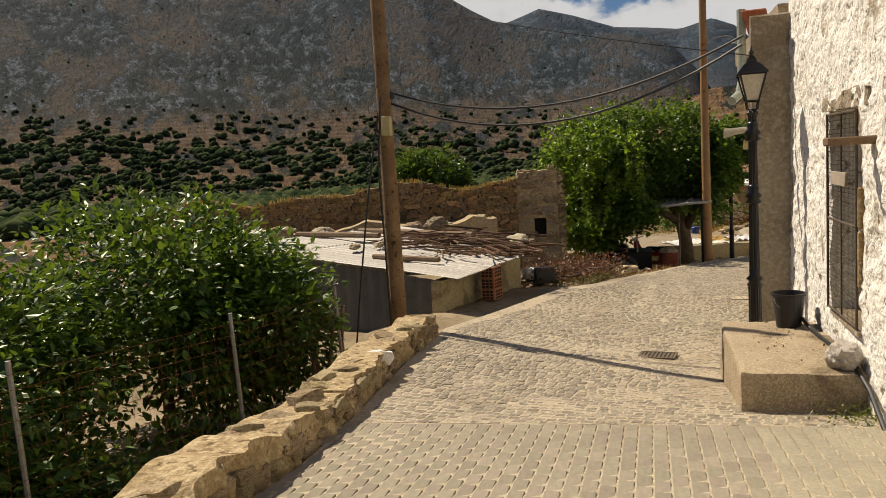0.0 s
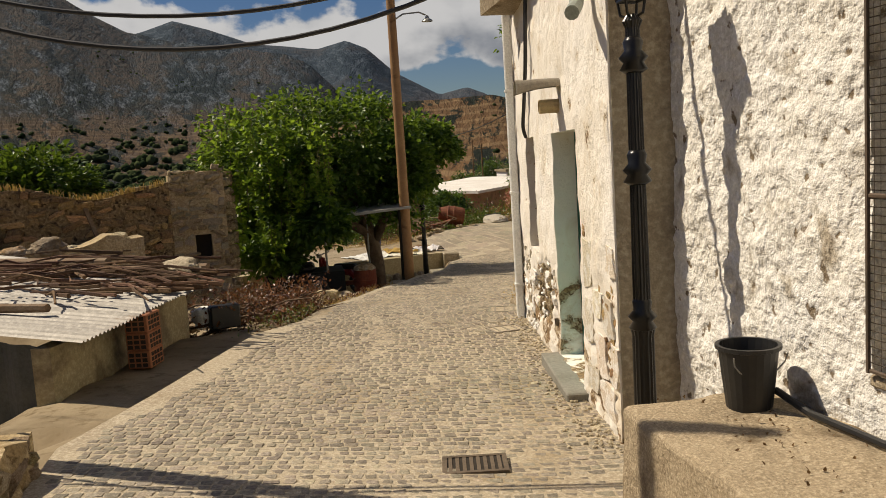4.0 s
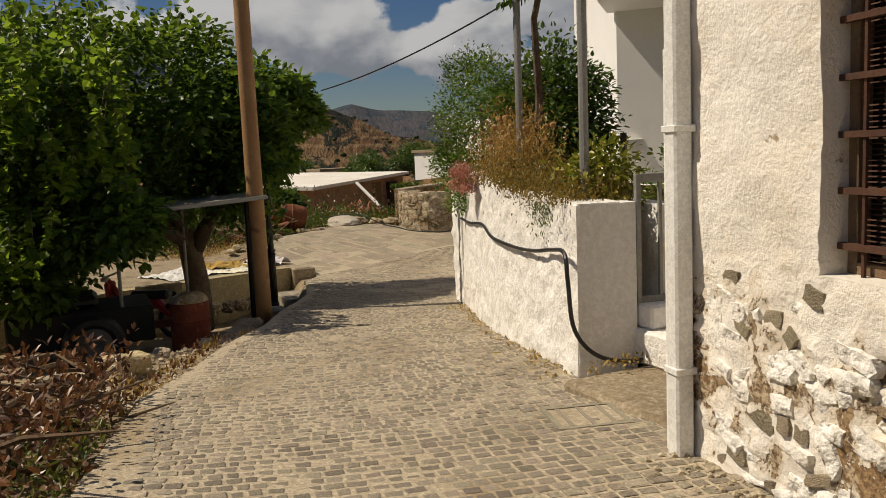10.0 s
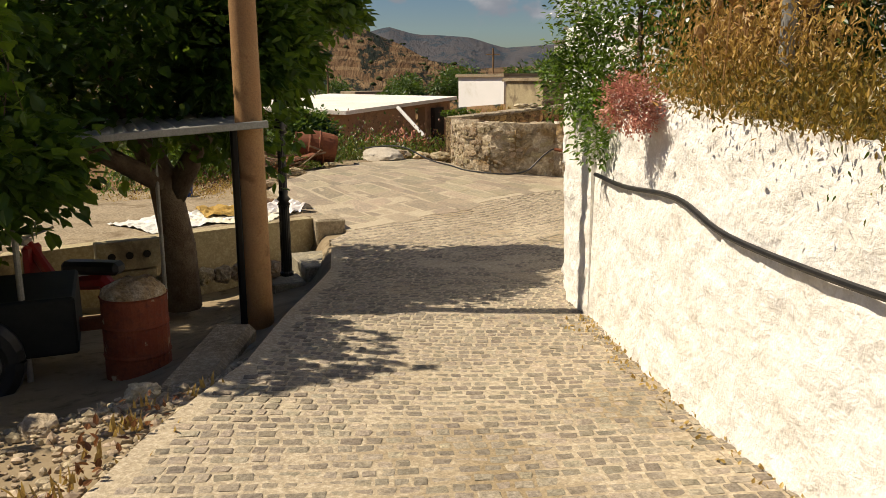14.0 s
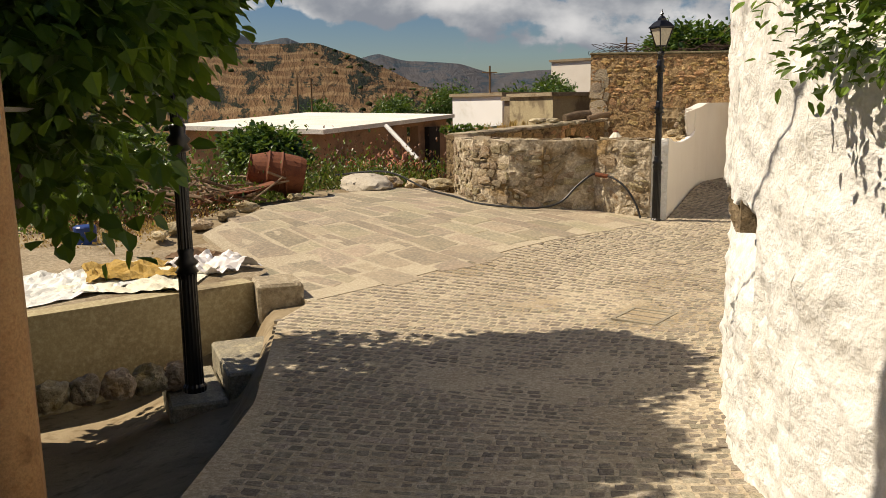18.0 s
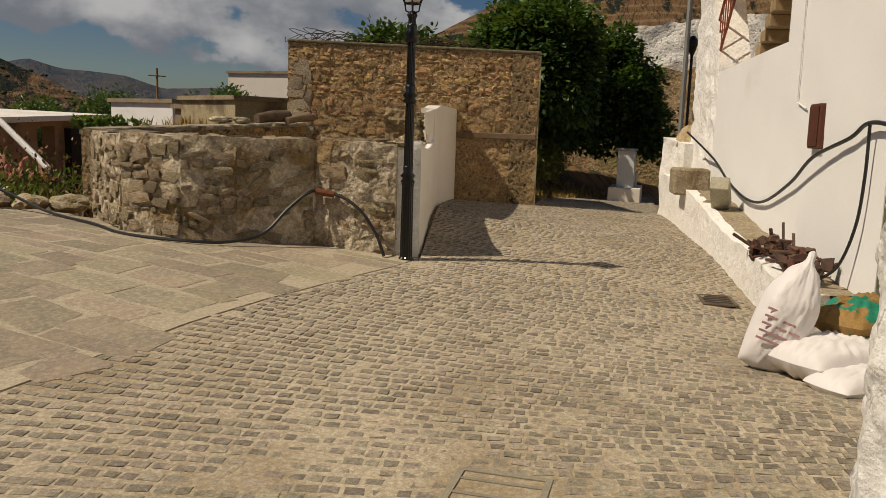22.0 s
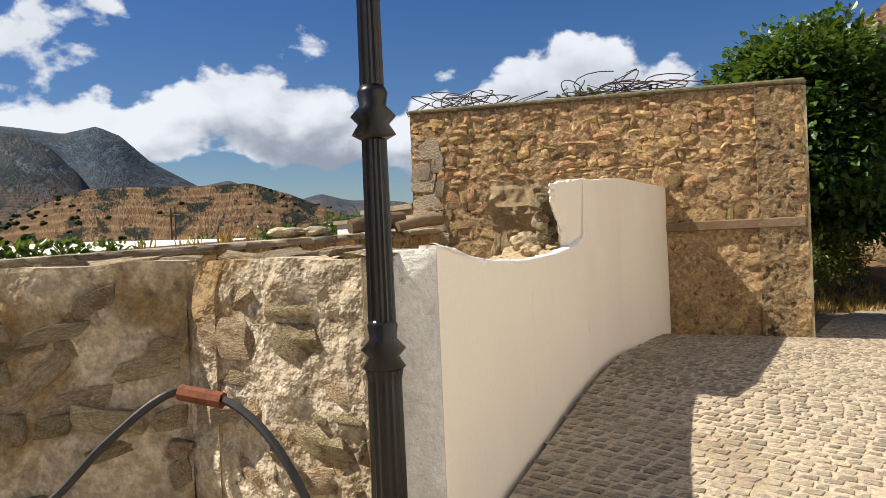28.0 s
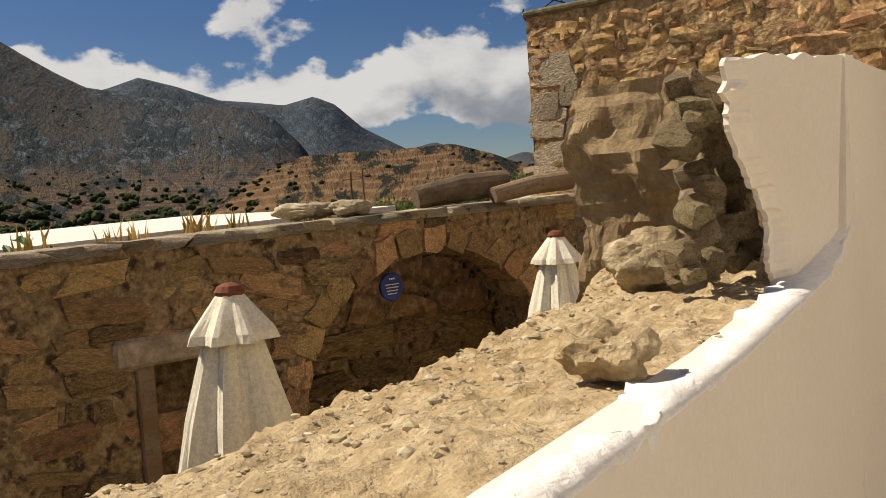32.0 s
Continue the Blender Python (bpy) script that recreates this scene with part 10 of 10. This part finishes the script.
def sett_box(l, w, h, rr, loose=0.006):
    """Eight corners of a small worn stone, narrower on top."""
    c = []
    for z, k in ((-0.03, 1.0), (h * 0.5, 0.98), (h, 0.82)):
        for sx, sy in ((-1, -1), (1, -1), (1, 1), (-1, 1)):
            c.append((sx * l / 2 * k + rr.uniform(-loose, loose), sy * w / 2 * k + rr.uniform(-loose, loose), z + (rr.uniform(-0.25, 0.25) * h if z == h else 0)))
    return c


SETT_FACES = [(0, 1, 5, 4), (1, 2, 6, 5), (2, 3, 7, 6), (3, 0, 4, 7), (4, 5, 9, 8), (5, 6, 10, 9), (6, 7, 11, 10), (7, 4, 8, 11), (8, 9, 10, 11)]
SETT_PART = surface("grey_sett_single", ((0.315, 0.28, 0.225), (0.40, 0.35, 0.265), (0.35, 0.32, 0.265)), 6.0, 40, 0.75, 0.5, vary=0.29, grit=0.9, stain=(0.52, 0.45, 0.33), stain_scale=5.0, stain_at=(0.54, 0.68))
for _ in range(8):
    me = bpy.data.meshes.new("sett")
    me.from_pydata(sett_box(1.0, 1.0, 1.0, random.Random(_)), [], SETT_FACES)
    me.materials.append(SETT_PART)
    SETT_MESHES.append(me)
verts, faces, made = [], [], 0
for n, (p, d) in enumerate(road_line(0.096)):
    side = Vector((d.y, -d.x, 0))
    off = -6.0 + r.uniform(0, 0.12)
    while off < 6.0:
        w = r.uniform(0.072, 0.118)
        q = p + side * (off + w / 2) + d * r.uniform(-0.008, 0.008)
        off += w + 0.0
        if not inside(SETT_AREA, q.x, q.y) or q.y < 26.6 and q.x < edge_x(q.y) + 0.14 + 0.16 * smooth(17.5, 14.0, q.y) * smooth(9.5, 12.5, q.y) + 0.05 * noise.noise((q.x * 2, q.y * 2, 1)):
            continue
        z = level(q.x, q.y)
        h = r.uniform(0.002, 0.006)
        a = math.atan2(side.y, side.x) + r.uniform(-0.09, 0.09)
        l, b = w - r.uniform(0.010, 0.028), 0.096 - r.uniform(0.022, 0.042)
        if r.random() < 0.02:
            continue
        if made < 300 and 14.2 < q.y < 17.5 and abs(off) < 1.1:
            ob = new("sett", r.choice(SETT_MESHES))
            ob.parent = road
            ob.matrix_basis = Matrix.Translation((q.x, q.y, z)) @ Matrix.Rotation(a, 4, "Z") @ Matrix.Diagonal((l, b, h, 1))
            made += 1
            continue
        k = len(verts)
        ca, sa = math.cos(a), math.sin(a)
        verts += [(q.x + x * ca - y * sa, q.y + x * sa + y * ca, z + zz) for x, y, zz in sett_box(l, b, h, r)]
        faces += [tuple(k + i for i in f) for f in SETT_FACES]
tagged(mesh_object("setts", verts, faces, SETT, road), "small worn grey stone setts in sandy joints", kind="stuff")

# pavers at the start: long rows across the lane
verts, faces, made = [], [], 0
PM = bpy.data.meshes.new("paver")
PM.from_pydata([(x, y, z if z > 0 else -1.0) for x, y, z in [(a / 0.9 if abs(c) > 0.9 else a, b / 0.87 if abs(c) > 0.9 else b, c) for a, b, c in sett_box(1.0, 1.0, 1.0, random.Random(2))]], [], SETT_FACES)
PM.materials.append(PAVER)
col = -0.95
k0 = 0
while col < 3.1:
    w = 0.10
    y, first = 5.38, k0 % 2
    while y > -3.0:
        ln = 0.10 if first else 0.20
        first = 0
        x = col + w / 2
        yy = y - ln / 2
        if inside(PAVER_AREA, x, yy):
            z = level(x, yy)
            ob_ok = made < 300 and yy > 3.4
            if ob_ok:
                ob = new("paver", PM)
                ob.parent = pavement
                ob.matrix_basis = Matrix.Translation((x, yy, z)) @ Matrix.Rotation(r.uniform(-0.01, 0.01), 4, "Z") @ Matrix.Diagonal((w - 0.011, ln - 0.004, 0.008, 1))
                made += 1
            else:
                k = len(verts)
                verts += [(x + a, yy + b, z + c) for a, b, c in sett_box(w - 0.011, ln - 0.004, 0.008, r, 0.0015)]
                faces += [tuple(k + i for i in f) for f in SETT_FACES]
        y -= ln
    col += w
    k0 += 1
tagged(mesh_object("pavers", verts, faces, PAVER, pavement), kind="stuff")

# flagstones of the forecourt
r = random.Random(500)
fd = Vector((-0.30, 0.95, 0)).normalized()
fs = Vector((fd.y, -fd.x, 0))
origin = Vector((5.0, 27.5, 0))
row = -3.0
while row < 8.5:
    h = r.uniform(0.27, 0.52)
    u = -3.5 + r.uniform(0, 0.5)
    while u < 8.0:
        w = r.uniform(0.35, 0.85)
        gap = r.uniform(0.012, 0.022)
        cut = r.uniform(0.35, 0.65) * h if h > 0.36 and r.random() < 0.45 else h
        for low, high in ((0.0, cut), (cut, h)):
          if high - low < 0.1:
            continue
          quad = []
          corners = [Vector((du + r.uniform(-0.07, 0.07), dv + r.uniform(-0.045, 0.045), 0)) for du, dv in ((gap, low + gap), (w - gap, low + gap), (w - gap, high - gap), (gap, high - gap))]
          for k in range(4):
            before, here, after = corners[k - 1], corners[k], corners[(k + 1) % 4]
            cut_by = r.choice((0.02, 0.03, 0.05, 0.10))
            for f in (here.lerp(before, cut_by), here.lerp(after, cut_by * r.uniform(0.5, 1.2)), here.lerp(after, 0.35), here.lerp(after, 0.68)):
              quad.append(origin + fd * (u + f.x + r.uniform(-0.009, 0.009)) + fs * (row + f.y + r.uniform(-0.009, 0.009)))
          c = sum(quad, Vector()) / 16
          if not inside(FLAG_AREA, c.x, c.y) or sum(inside(FLAG_AREA, q.x, q.y) for q in quad) < 9:
            continue
          lift = r.uniform(0.0045, 0.008)
          top = [Vector((q.x, q.y, level(q.x, q.y) + lift)) for q in quad]
          mid = c + UP * (level(c.x, c.y) + lift)
          inner = [t.lerp(mid, 0.05) for t in top]
          outer = [t - UP * 0.003 for t in top]
          base = [t - UP * 0.05 for t in top]
          ring = [(a + k, a + (k + 1) % 16, a + 16 + (k + 1) % 16, a + 16 + k) for a in (0, 16) for k in range(16)]
          mesh_object("flagstone", base + outer + inner, ring + [tuple(range(32, 48))], FLAG, plaza)
        u += w
    row += h


def drain_cover(place, size, rz, label, bars, iron=True):
    g = thing("drain_grate", place, label, "drain", rz=rz)
    w, l = size
    part("frame", boxes(((-w / 2, -l / 2, 0), (w / 2, -l / 2 + 0.03, 0.016)), ((-w / 2, l / 2 - 0.03, 0), (w / 2, l / 2, 0.016)), ((-w / 2, -l / 2 + 0.03, 0), (-w / 2 + 0.03, l / 2 - 0.03, 0.016)), ((w / 2 - 0.03, -l / 2 + 0.03, 0), (w / 2, l / 2 - 0.03, 0.016))), IRON if iron else PAVER, g)
    # under iron bars a black plate stands for the shaded pit
    part("pit", boxes(((-w / 2 + 0.02, -l / 2 + 0.02, -0.02), (w / 2 - 0.02, l / 2 - 0.02, 0.009))), DARK if iron else MORTAR, g)
    for k in range(bars):
        x = -w / 2 + 0.03 + (w - 0.06) * (k + 0.5) / bars
        part("bar", boxes(((x - 0.012, -l / 2 + 0.03, 0.0), (x + 0.012, l / 2 - 0.03, 0.014))), IRON if iron else PAVER, g)


IRON = surface("worn_iron", ((0.13, 0.10, 0.07), (0.18, 0.14, 0.10)), 4, 30, 0.7, 0.2)
for x, y, w, l, rz, n, lab in ((1.51, 8.95, 0.42, 0.3, -10, 8, "rusty iron drain grate in the cobbled lane"), (3.3, 15.1, 0.45, 0.4, -15, 3, "square stone-filled drain cover by the steps"), (7.8, 25.6, 0.5, 0.42, 30, 3, "square manhole cover set into the setts"), (12.72, 27.1, 0.5, 0.32, 36, 5, "iron drain grate near the ledge"), (2.9, 13.5, 0.4, 0.35, 8, 3, "small drain cover by the farmhouse wall")):
    drain_cover((x, y, level(x, y) + (0.006 if "iron" in lab else 0.0)), (w, l), rz, lab, n, "iron" in lab)
